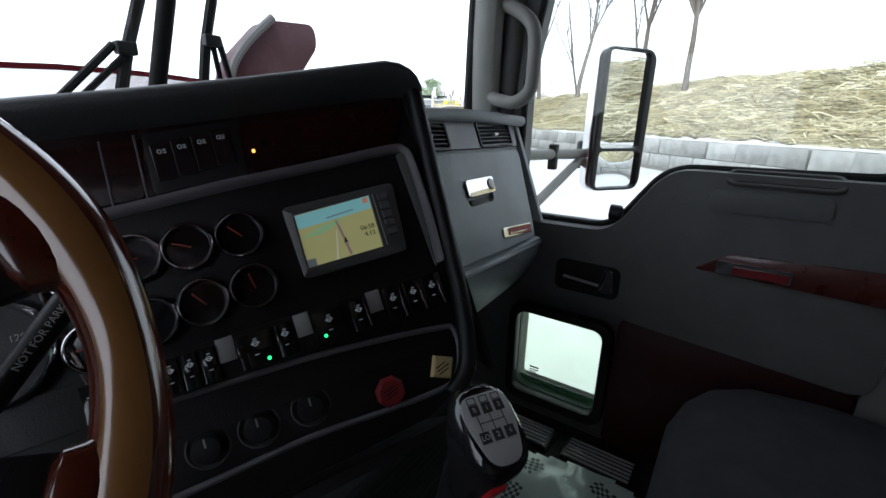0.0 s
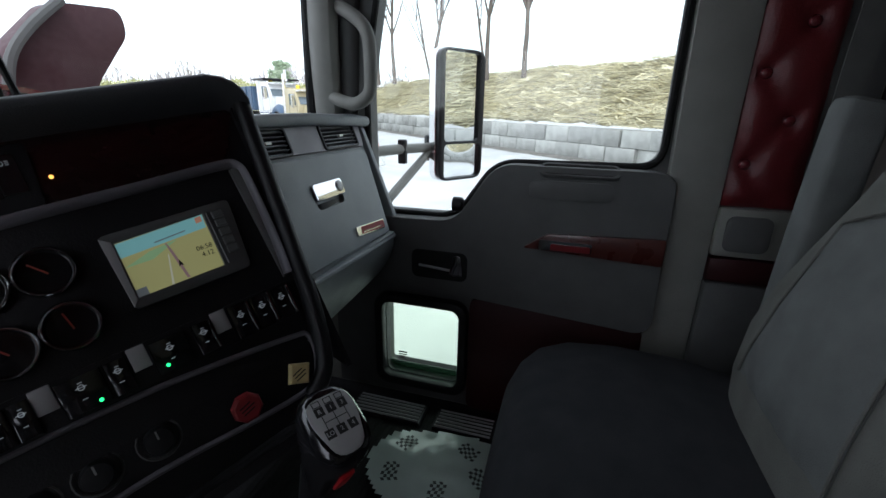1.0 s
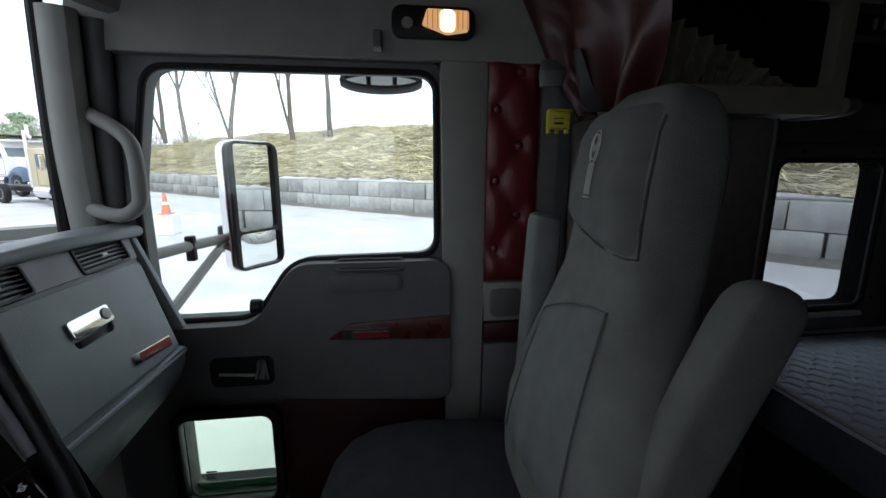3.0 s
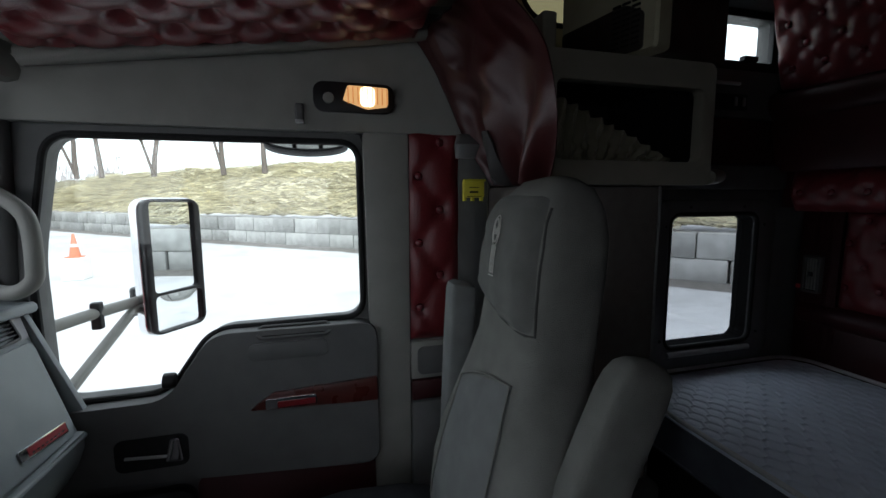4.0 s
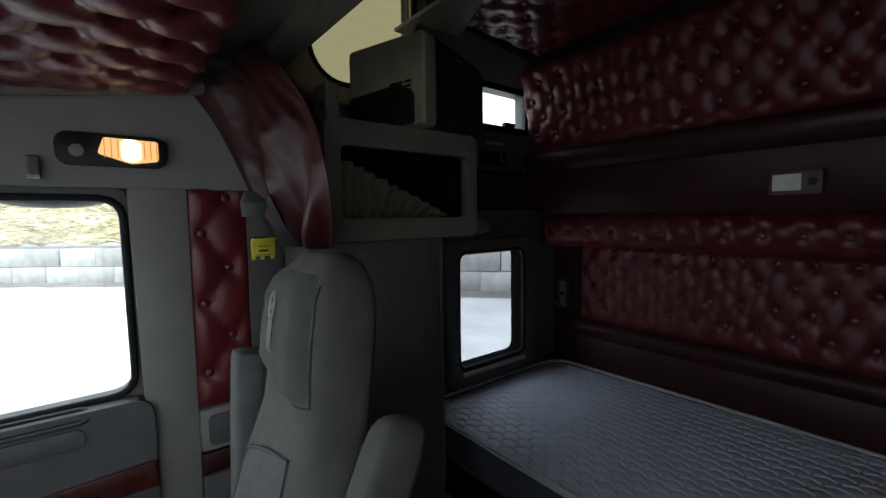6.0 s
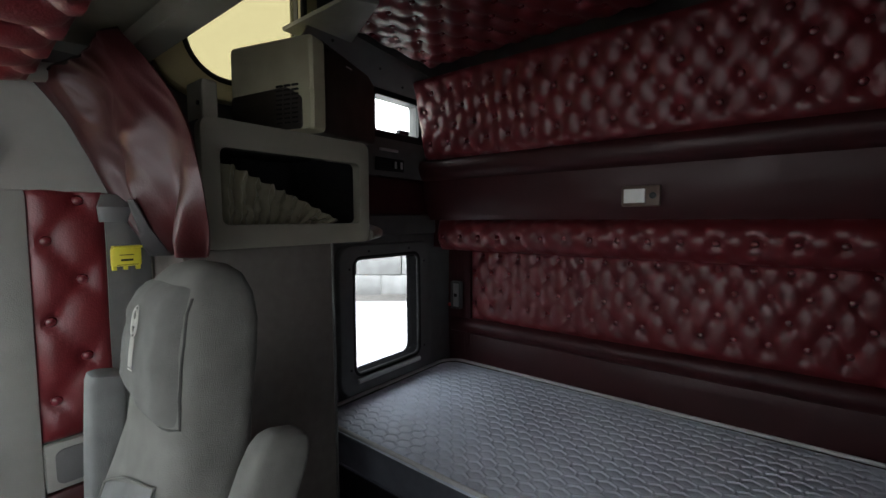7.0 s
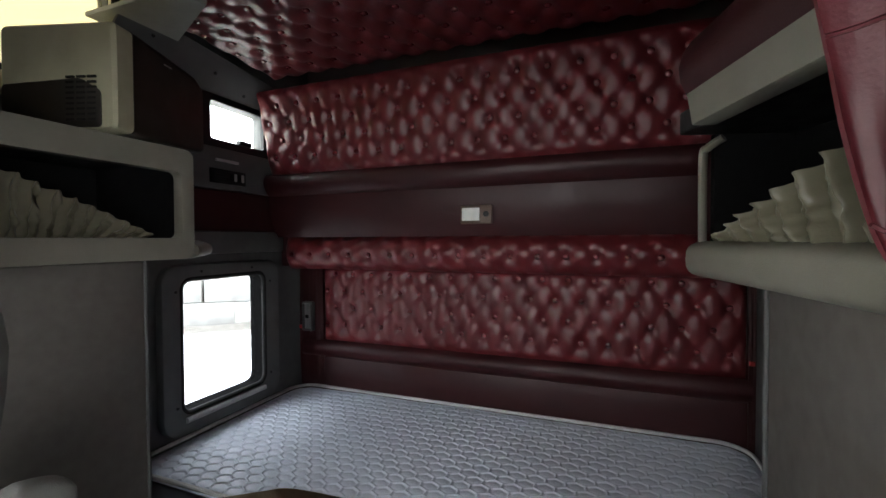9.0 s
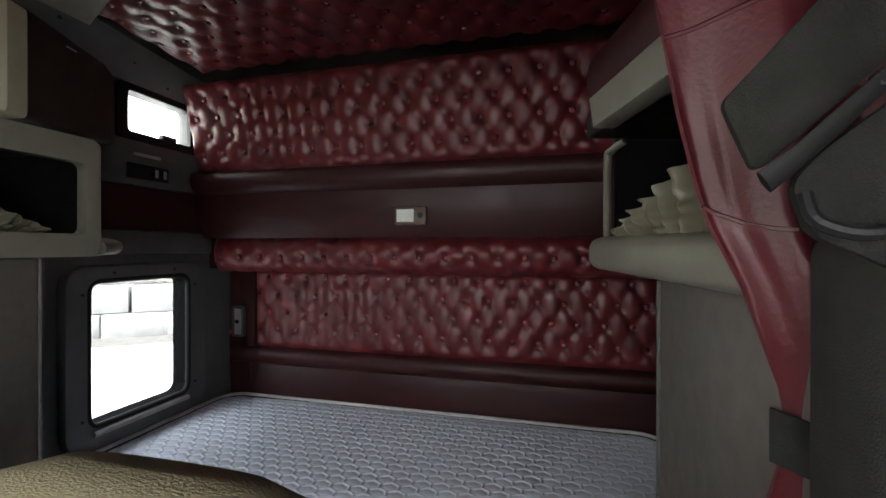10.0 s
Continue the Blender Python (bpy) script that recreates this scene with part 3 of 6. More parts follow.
# straw lying on the bank: bent strands in matted swirls
verts, faces = [], []
for i in range(70000):
    a, b = rnd.uniform(0.12, 0.90), rnd.uniform(0.0, 0.44)
    p = bank(a, b)
    swirl = noise.noise(Vector((p.x * 0.55, p.y * 0.55, 4)))
    if rnd.random() < 0.35 * max(0.0, noise.noise(Vector((p.x * 0.9, p.y * 0.9, p.z))) + 0.3):
        continue
    yaw, ln, w = swirl * 7.0 + rnd.gauss(0, 0.7), rnd.uniform(0.4, 1.5), rnd.choice((0.009, 0.012, 0.016, 0.022, 0.038))
    rise, bend = rnd.uniform(-0.1, 0.95), rnd.uniform(-1.9, 1.9)
    p.z += rnd.uniform(0.0, 0.12) + 0.34 * max(0.0, noise.noise(Vector((p.x * 1.1, p.y * 1.1, 8.0)))) * rnd.random()
    k, n = len(verts), 4
    for c in range(n):
        t = c / (n - 1)
        h = yaw + bend * t
        q = p + Vector((math.cos(h), math.sin(h), rise * (1 - 1.05 * t))) * ln * t
        side = Vector((-math.sin(h) * 0.5, math.cos(h) * 0.5, 0.8)) * w * (1 - 0.6 * t)
        verts += [q - side, q + side]
    faces += [(k + 2 * c, k + 2 * c + 1, k + 2 * c + 3, k + 2 * c + 2) for c in range(n - 1)]
me = bpy.data.meshes.new("straw")
me.from_pydata([tuple(v) for v in verts], [], faces)
me.materials.append(STRAW)
tagged(new("straw", me), "loose dry yellow straw covering the bank", "straw", "", "stuff")


def spikes(out, p, d, ln, r, wide=0.75, bare=0.0, stout=2.9):
    """Thin side twigs as slim three-sided spikes, two deep, added to (verts, faces)."""
    vs, fs = out
    count = int(3 + ln * 2.0)
    for _ in range(count):
        t = r.uniform(bare, 1.0)
        e = (d + Vector((r.uniform(-1, 1), r.uniform(-1, 1), r.uniform(-0.3, 0.9))) * wide).normalized()
        q, n = p + d * ln * t, ln * r.uniform(0.25, 0.6) * (1.15 - 0.5 * t)
        w = (0.004 + 0.008 * n) * stout
        for root, way, size, thick in [(q, e, n, w)] + [(q + e * n * r.uniform(0.2, 0.8), (e + Vector((r.uniform(-1, 1), r.uniform(-1, 1), r.uniform(-0.4, 0.8))) * 0.7).normalized(), n * r.uniform(0.3, 0.6), w * 0.6) for _ in range(3)]:
            s1 = way.orthogonal().normalized()
            s2 = way.cross(s1)
            k = len(vs)
            vs += [tuple(root + s1 * thick), tuple(root - s1 * thick * 0.5 + s2 * thick * 0.87), tuple(root - s1 * thick * 0.5 - s2 * thick * 0.87), tuple(root + way * size)]
            fs += [(k, k + 1, k + 3), (k + 1, k + 2, k + 3), (k + 2, k, k + 3)]


def tree(name, x, y, z, high, seed, lean, label, fork=0.3):
    """A bare tree: a tapered trunk and limbs that fork."""
    r = random.Random(seed)
    top = thing(name, label, "tree", "bare trees on the bank")
    trunk, limbs, fine = bmesh.new(), bmesh.new(), ([], [])

    def limb(p, d, ln, rad, depth, bm):
        pts, q = [p.copy()], p.copy()
        n = 6
        for _ in range(n):
            d = (d + Vector((r.uniform(-1, 1), r.uniform(-1, 1), r.uniform(-0.3, 0.7))) * 0.09).normalized()
            q = q + d * ln / n
            pts.append(q.copy())
        tube(pts, [max(0.012, rad * (1 - 0.62 * i / n)) for i in range(n + 1)], 6 if depth < 2 else 3, bm=bm)
        if depth >= 1:
            for a, b in zip(pts, pts[1:]):
                if depth > 1 or r.random() < 0.5:
                    spikes(fine, a, (b - a).normalized(), max(0.35, (b - a).length), r)
        if depth >= 3:
            return
        for _ in range(r.choice((3, 4, 4)) + (6 if depth == 0 else 0)):
            i = r.randrange(2 if depth else 3, n + 1)
            yaw = r.uniform(0, 6.283)
            up = r.uniform(0.5, 1.0)
            e = (d + Vector((math.cos(yaw) * 0.62, math.sin(yaw) * 0.62, up * 0.4))).normalized()
            limb(pts[i], e, ln * r.uniform(0.40, 0.62), rad * (1 - 0.62 * i / n) * 0.62, depth + 1, limbs)

    limb(Vector((x, y, z)), Vector((lean, 0.3 * lean, 1)).normalized(), high * 0.60, high * 0.0135, 0, trunk)
    if fork:
        limb(Vector((x, y, z)), Vector((-fork, fork, 1)).normalized(), high * 0.5, high * 0.008, 1, trunk)
    part("trunk", trunk, BARK, top, smooth=True)
    crown = part("crown", limbs, BARK, top, "bare grey limbs", smooth=True)
    me = bpy.data.meshes.new("twigs")
    me.from_pydata(fine[0], [], fine[1])
    me.materials.append(BARK)
    tw = new("twigs", me)
    tw.parent = crown
    return top


for i, (az, dist, high, lean, fork) in enumerate(((6.6, 29, 13, 0.02, 0), (11.2, 32, 13, 0.05, 0.22), (18.2, 36, 13, -0.05, 0.18), (22.8, 40, 13, 0.04, 0.0), (24.8, 43, 14, -0.03, 0.16), (27.0, 50, 13, 0.05, 0))):
    tree("tree", dist * math.cos(radians(az)), dist * math.sin(radians(az)), TOPZ + 2.6, high, 20 + i, lean,
         "forked bare grey tree on the bank" if fork else "tall bare grey tree on the bank", fork)

# far trees, hedge and pine beyond the yard
out = ([], [])
for i in range(190):
    az, dist = radians(rnd.uniform(22, 64)), rnd.uniform(100, 150)
    p = Vector((dist * math.cos(az), dist * math.sin(az), GROUND))
    high = rnd.uniform(7.0, 12.5) * (0.85 + 0.3 * noise.noise(Vector((az * 9, 0, 0))))
    for j in range(6):
        d = Vector((rnd.uniform(-0.33, 0.33), rnd.uniform(-0.33, 0.33), 1)).normalized()
        vs, fs = out
        k = len(vs)
        w = Vector((-math.sin(az), math.cos(az), 0)) * 0.14
        foot = p + Vector((rnd.uniform(-1, 1), rnd.uniform(-1, 1), 0))
        vs += [tuple(foot - w), tuple(foot + w), tuple(foot + d * high)]
        fs.append((k, k + 1, k + 2))
        for part_ in range(3):
            spikes(out, foot + d * high * (0.28 + 0.22 * part_), d, high * 0.24, rnd, 0.7, 0.0, 5.0)
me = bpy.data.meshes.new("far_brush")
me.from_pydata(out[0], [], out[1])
# twig colour lifted to pale grey to stand for haze over the distance
me.materials.append(material("hazed_far_twigs", (0.46, 0.43, 0.41), 0.95, vary=0.15, scale=0.3))
tagged(new("far_brush", me), "far leafless trees behind the yard, pale grey with painted haze", "trees", "", "stuff")


def leaves(name, count, place, size, mat, label, category):
    """A mass of small leaf faces."""
    verts, faces = [], []
    for _ in range(count):
        p = place()
        k = len(verts)
        for _ in range(3):
            verts.append(tuple(p + Vector((rnd.uniform(-1, 1), rnd.uniform(-1, 1), rnd.uniform(-1, 1))) * size))
        faces.append((k, k + 1, k + 2))
    me = bpy.data.meshes.new(name)
    me.from_pydata(verts, [], faces)
    me.materials.append(mat)
    return new(name, me)


def hedge_place():
    az, dist = radians(rnd.uniform(33, 66)), rnd.uniform(92, 98)
    return Vector((dist * math.cos(az), dist * math.sin(az), GROUND + rnd.uniform(0, 1) ** 0.8 * (6.0 + 0.9 * noise.noise(Vector((az * 30, 0, 0))) - 5.0 * max(0.0, az - 0.82))))


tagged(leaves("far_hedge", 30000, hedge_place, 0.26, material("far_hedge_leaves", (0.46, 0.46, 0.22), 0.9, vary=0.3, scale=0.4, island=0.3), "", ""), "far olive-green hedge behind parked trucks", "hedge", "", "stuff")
pine = thing("pine_tree", "far green pine with a ragged flat crown behind the trucks", "tree")
px, py = 88 * math.cos(radians(36.4)), 88 * math.sin(radians(36.4))
pads = [(rnd.uniform(-1.9, 1.9), rnd.uniform(-1.5, 1.5), rnd.uniform(0, 1)) for _ in range(70)]


def pine_place():
    u, v, h = pads[rnd.randrange(70)]
    fall = 1.05 - 0.62 * h ** 1.5
    return Vector((px + (u * fall + rnd.gauss(0, 0.35)) * -0.6, py + (u * fall + rnd.gauss(0, 0.35)) * 0.8 + v * 0.4, GROUND + 4.6 + 5.0 * h + rnd.gauss(0, 0.18)))


# needles painted lighter than their own green, as haze would wash them
leaves("crown", 5200, pine_place, 0.22, material("hazed_pine_needles", (0.38, 0.46, 0.31), 0.9, vary=0.3, scale=0.6), "", "").parent = pine
part("trunk", tube([(px, py, GROUND), (px, py, GROUND + 9.2)], [0.28, 0.08], 7), BARK, pine)

# traffic cone on a white block
orange, white = material("faded_orange_plastic", (0.60, 0.22, 0.12), 0.6, vary=0.12, scale=8), material("white_paint", (0.75, 0.75, 0.72), 0.6, vary=0.08, scale=8)
cx, cy = 15.6, 7.45
blockthing = thing("concrete_footing", "white painted concrete footing under a traffic cone", "block")
part("body", box(cx - 0.30, cx + 0.30, cy - 0.30, cy + 0.30, GROUND, GROUND + 0.70, 0.03), white, blockthing)
cone = thing("traffic_cone", "faded orange traffic cone with a white collar", "cone")
mc = Matrix.Translation((cx, cy, GROUND + 0.70))
part("base", moved(box(-0.20, 0.20, -0.20, 0.20, 0, 0.04, 0.01), mc), orange, cone)
part("body", turned([(0.15, 0.04), (0.10, 0.34), (0.082, 0.44), (0.035, 0.74), (0.02, 0.75)], 16, mc), orange, cone, smooth=True)
part("collar", turned([(0.104, 0.34), (0.104, 0.345), (0.086, 0.43), (0.080, 0.43)], 16, mc), white, cone, "white reflective collar", smooth=True)


def wheel(parent, x, y, z, r, axis, dark):
    m = Matrix.Translation((x, y, z)) @ axis
    t = part("wheel", turned([(r * 0.55, -0.14), (r * 0.92, -0.14), (r, -0.09), (r, 0.09), (r * 0.92, 0.14), (r * 0.55, 0.14)], 18, m), RUBBER, parent, "black tyre", smooth=True)
    part("rim", turned([(r * 0.56, -0.10), (r * 0.56, 0.145), (r * 0.50, 0.145), (r * 0.42, 0.05), (r * 0.15, 0.05), (r * 0.12, 0.12), (r * 0.02, 0.12)], 14, m), dark, t, "pale steel rim", smooth=True)


FAR_GLASS = material("far_truck_glass", (0.10, 0.13, 0.15), 0.12, vary=0.1, scale=2, spec=0.8)


def lorry(name, cx, cy, yaw, paint, fender, label, dump, size=1.0, axles=(-6.2, -4.9)):
    """A parked truck far off, facing local +x; the camera sees its local -y side."""
    top = thing(name, label, "truck", "parked trucks")
    pl = material(name + "_paint", paint, 0.4, vary=0.15, scale=1.0)
    fe = material(name + "_fender", fender, 0.4, vary=0.15, scale=1.0)
    top.matrix_world = Matrix.Translation((cx, cy, GROUND)) @ Matrix.Rotation(radians(yaw), 4, "Z") @ Matrix.Scale(size, 4)
    ax = Matrix.Rotation(radians(90), 4, "X")
    part("frame", box(axles[0] - 1.0, 2.6, -0.45, 0.45, 0.62, 0.92, 0.03), BLACK, top)
    for wx in axles:
        for wy in (-1.0, 1.0):
            wheel(top, wx, wy, 0.52, 0.52, ax, SATIN)
    for wy in (-1.0, 1.0):
        wheel(top, 1.9, wy, 0.52, 0.52, ax, SATIN)
    cab = part("cab", plate(rounded([(-1.25, 0.95), (0.75, 0.95), (0.85, 1.9), (0.45, 2.75), (-1.25, 2.82)], 0.12), [], -1.0, 1.0, XZ, r=0.06), pl, top, smooth=True)
    part("side_window", plate(rounded([(-0.55, 1.88), (0.55, 1.88), (0.28, 2.5), (-0.55, 2.52)], 0.08), [], -1.015, -0.99, XZ), FAR_GLASS, cab, "dark side window")
    part("windshield", surface(3, 3, lambda a, b: Vector((0.885 - 0.40 * b, -0.90 + 1.80 * a, 1.93 + 0.68 * b))), FAR_GLASS, cab, "tinted windshield")
    part("post", tube([(0.89, 0, 1.93), (0.49, 0, 2.61)], 0.03, 6), BLACK, cab)
    part("visor", box(0.40, 0.95, -0.98, 0.98, 2.62, 2.70, 0.02), CHROME, cab, "bright sun visor")
    part("hood", plate(rounded([(0.80, 0.95), (2.75, 0.80), (2.70, 1.62), (0.85, 1.92)], 0.14), [], -0.72, 0.72, XZ, r=0.08), pl, top, smooth=True)
    for wy in (-0.98, 0.98):
        part("fender", tube(curve([(1.20, wy, 0.62), (1.32, wy, 1.05), (1.9, wy, 1.24), (2.48, wy, 1.05), (2.62, wy, 0.72)], 4), 0.17, 8, flat=1.4), fe, top, smooth=True)
        part("exhaust_stack", tube([(-1.42, wy * 0.95, 0.9), (-1.42, wy * 0.95, 3.65)], 0.09, 8), CHROME, top, "chrome exhaust stack", smooth=True)
    part("beacon", disc(0.12, 2.80, 3.02, lit(-0.3, -0.5, 0), 10, 0.04), material(name + "_beacon", (0.75, 0.6, 0.05), 0.4), top, "yellow roof beacon")
    part("beacon", disc(0.14, 2.80, 3.08, lit(-0.7, 0.5, 0), 10, 0.04), bpy.data.materials[name + "_beacon"], top, "yellow roof beacon")
    part("horn", tube([(-0.1, 0.2, 2.90), (0.55, 0.2, 2.92)], [0.03, 0.09], 8), CHROME, top, "chrome air horn", smooth=True)
    for wy in (-1.18, 1.18):
        part("mirror", box(0.42, 0.52, wy - 0.09, wy + 0.09, 1.75, 2.45, 0.02), CHROME, top, "upright door mirror")
        part("mirror_arm", tube([(0.30, wy * 0.84, 2.50), (0.47, wy, 2.48)], 0.02, 6), CHROME, top)
        part("headlight", disc(0.11, 0, 0.10, Matrix.Translation((2.62, wy * 0.62, 1.12)) @ Matrix.Rotation(radians(90), 4, "Y"), 12, 0.02), CHROME, top, "round headlight", smooth=True)
    part("grille", box(2.70, 2.78, -0.48, 0.48, 0.82, 1.60, 0.03), CHROME, top, "chrome grille")
    part("bumper", box(2.70, 2.88, -1.10, 1.10, 0.42, 0.74, 0.05), CHROME, top, "chrome bumper", smooth=True)
    part("door_line", plate(rounded([(-0.62, 1.02), (0.62, 1.02), (0.62, 1.84), (-0.62, 1.84)], 0.08), [rounded([(-0.60, 1.04), (0.60, 1.04), (0.60, 1.82), (-0.60, 1.82)], 0.07)], -1.006, -0.99, XZ), BLACK, cab, "door seam")
    part("fuel_tank", tube([(-1.0, -0.85, 0.72), (0.6, -0.85, 0.72)], 0.30, 12), CHROME, top, smooth=True)
    if dump:
        body = part("dump_body", box(-7.4, -1.7, -1.2, 1.2, 1.05, 2.55, 0.04), fe, top)
        for i in range(6):
            part("rib", box(-7.2 + i * 1.05, -7.08 + i * 1.05, -1.27, -1.19, 1.05, 2.55, 0.01), fe, body)
        part("cab_guard", box(-1.9, 0.3, -1.15, 1.15, 2.9, 3.0, 0.03), BLACK, body)
    else:
        part("headboard", box(-1.75, -1.60, -0.95, 0.95, 0.95, 2.9, 0.05), pl, top)


lorry("tractor_truck", 27.6, 18.2, -124, (0.44, 0.38, 0.23), (0.03, 0.07, 0.20), "tan truck with blue fenders, parked across the yard", False, 1.18, (-5.9, -4.7))
lorry("dump_truck", 38.6, 28.6, -122, (0.70, 0.71, 0.70), (0.05, 0.09, 0.15), "white dump truck with a blue-black dump body, parked far off", True, 1.55, (-6.0, -4.9))
lorry("red_truck", 41.0, 44.0, -110, (0.42, 0.03, 0.03), (0.20, 0.03, 0.03), "red truck parked far across the yard", False, 1.15, (-4.8, -3.6))
lorry("white_truck", 38.0, 46.5, -112, (0.72, 0.72, 0.72), (0.30, 0.31, 0.32), "white truck parked far across the yard", False, 1.1, (-4.8, -3.6))

# the truck's own hood, wipers and side mirror
PAINT = material("burgundy_paint", (0.16, 0.012, 0.020), 0.16, vary=0.12, scale=6, coat=1.0)
setting("body_side", plate([(-2.38, -0.35), (-0.68, -0.35), (-0.68, 2.43), (-2.38, 2.43)], [rrect(-1.99, -1.43, 0.53, 1.18, 0.07), rrect(-2.01, -1.60, 1.68, 1.94, 0.03), rrect(-1.33, -0.76, 1.70, 2.37, 0.16, 8)], SX + 0.053, SX + 0.062, YZ), PAINT, "burgundy outer side of the sleeper")
setting("door_skin", plate([(-0.66, -0.35), (1.1, -0.35), (1.1, 0.93), (0.62, 0.93), (0.60, 1.40), (-0.66, 1.40)], [rounded([(-0.345, 1.39), (0.53, 1.39), (0.575, 1.05), (0.575, 0.60), (0.16, 0.60), (0.04, 0.775), (-0.345, 0.78)], 0.04, 5), rrect(0.13, 0.50, 0.02, 0.46, 0.03)], 1.002, 1.010, YZ), PAINT, "burgundy outer door skin")
hood = thing("truck_hood", "wet burgundy hood seen over the dash", "hood")
part("panel", solid(surface(16, 10, lambda a, b: Vector((0.14 + (a - 0.5) * 1.35 * (1 - 0.25 * b), 0.98 + 1.35 * b, 0.975 + 0.05 * math.sin(math.pi * a) - 0.05 * b - 0.16 * abs(2 * a - 1) ** 3))), 0.01), PAINT, hood, smooth=True)
scoop = thing("air_intake", "burgundy air intake with a grey lip beside the hood", "air intake")
out1 = rounded([(0.535, 1.01), (0.562, 1.10), (0.700, 1.235), (0.870, 1.250), (0.882, 1.180), (0.770, 1.045), (0.64, 0.80), (0.50, 0.80)], 0.03)
part("body", plate(out1, [], 1.28, 1.37, XZ, r=0.02), material("droplet_speckled_burgundy", (0.045, 0.010, 0.014), 0.45, vary=0.25, scale=60, spec=0.2, tone=(0.075, 0.035, 0.040)), scoop, smooth=True)
part("lip", tube(curve([(0.525, 1.27, 0.98), (0.55, 1.27, 1.08), (0.61, 1.27, 1.160), (0.70, 1.27, 1.240)], 5), 0.013, 8), GREY_D, scoop, "grey lip", smooth=True)
for foot_, tip, knee, out_, side in (((0.108, 0.91, 0.935), (0.226, 0.855, 1.330), (0.140, 0.905, 1.052), (0.010, 0.97, 0.930), -1), ((0.260, 0.91, 0.950), (0.330, 0.850, 1.340), (0.283, 0.905, 1.086), (0.372, 0.97, 0.985), 1)):
    wiper = thing("windshield_wiper", "black wiper arm standing against the windshield", "wiper", "wipers")
    part("blade", tube([foot_, knee, tip], 0.010, 6), RUBBER, wiper, smooth=True)
    part("clip", box(knee[0] - 0.016 + 0.006 * side, knee[0] + 0.016 + 0.006 * side, 0.884, 0.905, knee[2] - 0.010, knee[2] + 0.012, 0.003), BLACK, wiper)
    part("arm", tube([out_, (knee[0] + side * 0.022, 0.897, knee[2] + 0.006)], 0.0065, 6), RUBBER, wiper, smooth=True)
    part("arm", tube([(out_[0] - side * 0.028, out_[1], out_[2]), (knee[0] + side * 0.010, 0.897, knee[2] - 0.012)], 0.0055, 6), RUBBER, wiper, smooth=True)

mm = Matrix(((0.82, 0, -0.57, 1.485), (-0.57, 0, -0.82, 0.36), (0, 1, 0, 0.95), (0, 0, 0, 1))) @ Matrix.Diagonal((1.16, 1.0, 1.0, 1.0))   # u along, v up, depth towards the cab
mir = thing("side_mirror", "tall chrome-backed side mirror with a convex lower glass", "mirror")
part("housing", plate(rrect(-0.108, 0.100, -0.252, 0.252, 0.045), [], -0.042, -0.004, mm, r=0.018), CHROME, mir, "chrome mirror shell", smooth=True)
part("frame", plate(rrect(-0.102, 0.098, -0.248, 0.248, 0.04), [rrect(-0.078, 0.072, -0.092, 0.236, 0.014), rrect(-0.078, 0.084, -0.238, -0.104, 0.016)], -0.006, 0.016, mm, r=0.006), BLACK, mir, smooth=True)
part("glass", plate(rrect(-0.082, 0.076, -0.096, 0.240, 0.012), [], 0.001, 0.004, mm @ pose(0, 0, 0.004, 0, 4, 0)), MIRROR, mir, "flat mirror glass")
part("convex_glass", surface(8, 8, lambda a, b: mm @ Vector((-0.081 + 0.168 * a, -0.241 + 0.140 * b, 0.000 + 0.0035 * (1 - (2 * a - 1) ** 2) * (1 - (2 * b - 1) ** 2)))), MIRROR, mir, "convex mirror glass", smooth=True)
part("arm", tube([(1.00, 0.575, 0.842), (1.22, 0.525, 0.838), (1.455, 0.455, 0.832)], 0.018, 10), GREY, mir, "grey metal arm", smooth=True)
part("brace", tube([(1.00, 0.520, 0.640), (1.43, 0.470, 0.818)], 0.016, 10, flat=1.5), GREY, mir, "grey metal brace", smooth=True)
part("clamp", box(1.235, 1.262, 0.500, 0.530, 0.785, 0.872, 0.005), BLACK, mir)
part("knuckle", disc(0.035, -0.05, 0.05, lit(1.445, 0.462, 0.83), 12, 0.01), BLACK, mir, smooth=True)
spot = thing("look_down_mirror", "oval look-down mirror hung above the passenger window", "mirror")
ms = Matrix.Translation((1.15, -0.147, 1.374)) @ Matrix.Rotation(radians(24), 4, "Y") @ YZ
oval = [(0.133 * math.cos(a) * (1.0 if math.sin(a) < 0 else 0.96), 0.036 * math.sin(a) * (1.0 if math.sin(a) < 0 else 0.75)) for a in [2 * math.pi * i / 28 for i in range(28)]]
part("shell", plate([(u * 1.0, v) for u, v in oval], [[(u * 0.87, v * 0.72) for u, v in oval]], -0.012, 0.03, ms, r=0.004), BLACK, spot, smooth=True)
part("glass", plate([(u * 0.9, v * 0.78) for u, v in oval], [], 0.0, 0.003, ms), MIRROR, spot, "mirror glass")
for y in (-0.105, -0.190):
    part("bracket", tube([(1.15, y, 1.408), (1.03, y, 1.44)], 0.008, 6), BLACK, spot)

# ---- dashboard ----
PM = Matrix(((0.8659, 0.0810, -0.4936, 0.206), (-0.4748, 0.4436, -0.7601, 0.390), (0.1574, 0.8925, 0.4226, 0.810), (0, 0, 0, 1)))  # a right, b up, n out of the panel
PM = Matrix.Translation(PM.translation) @ PM.to_quaternion().to_matrix().to_4x4()
dash = thing("dashboard", "black driver's dashboard with wood panel, gauges and switches", "dashboard")


def on(bm):
    return moved(bm, PM)


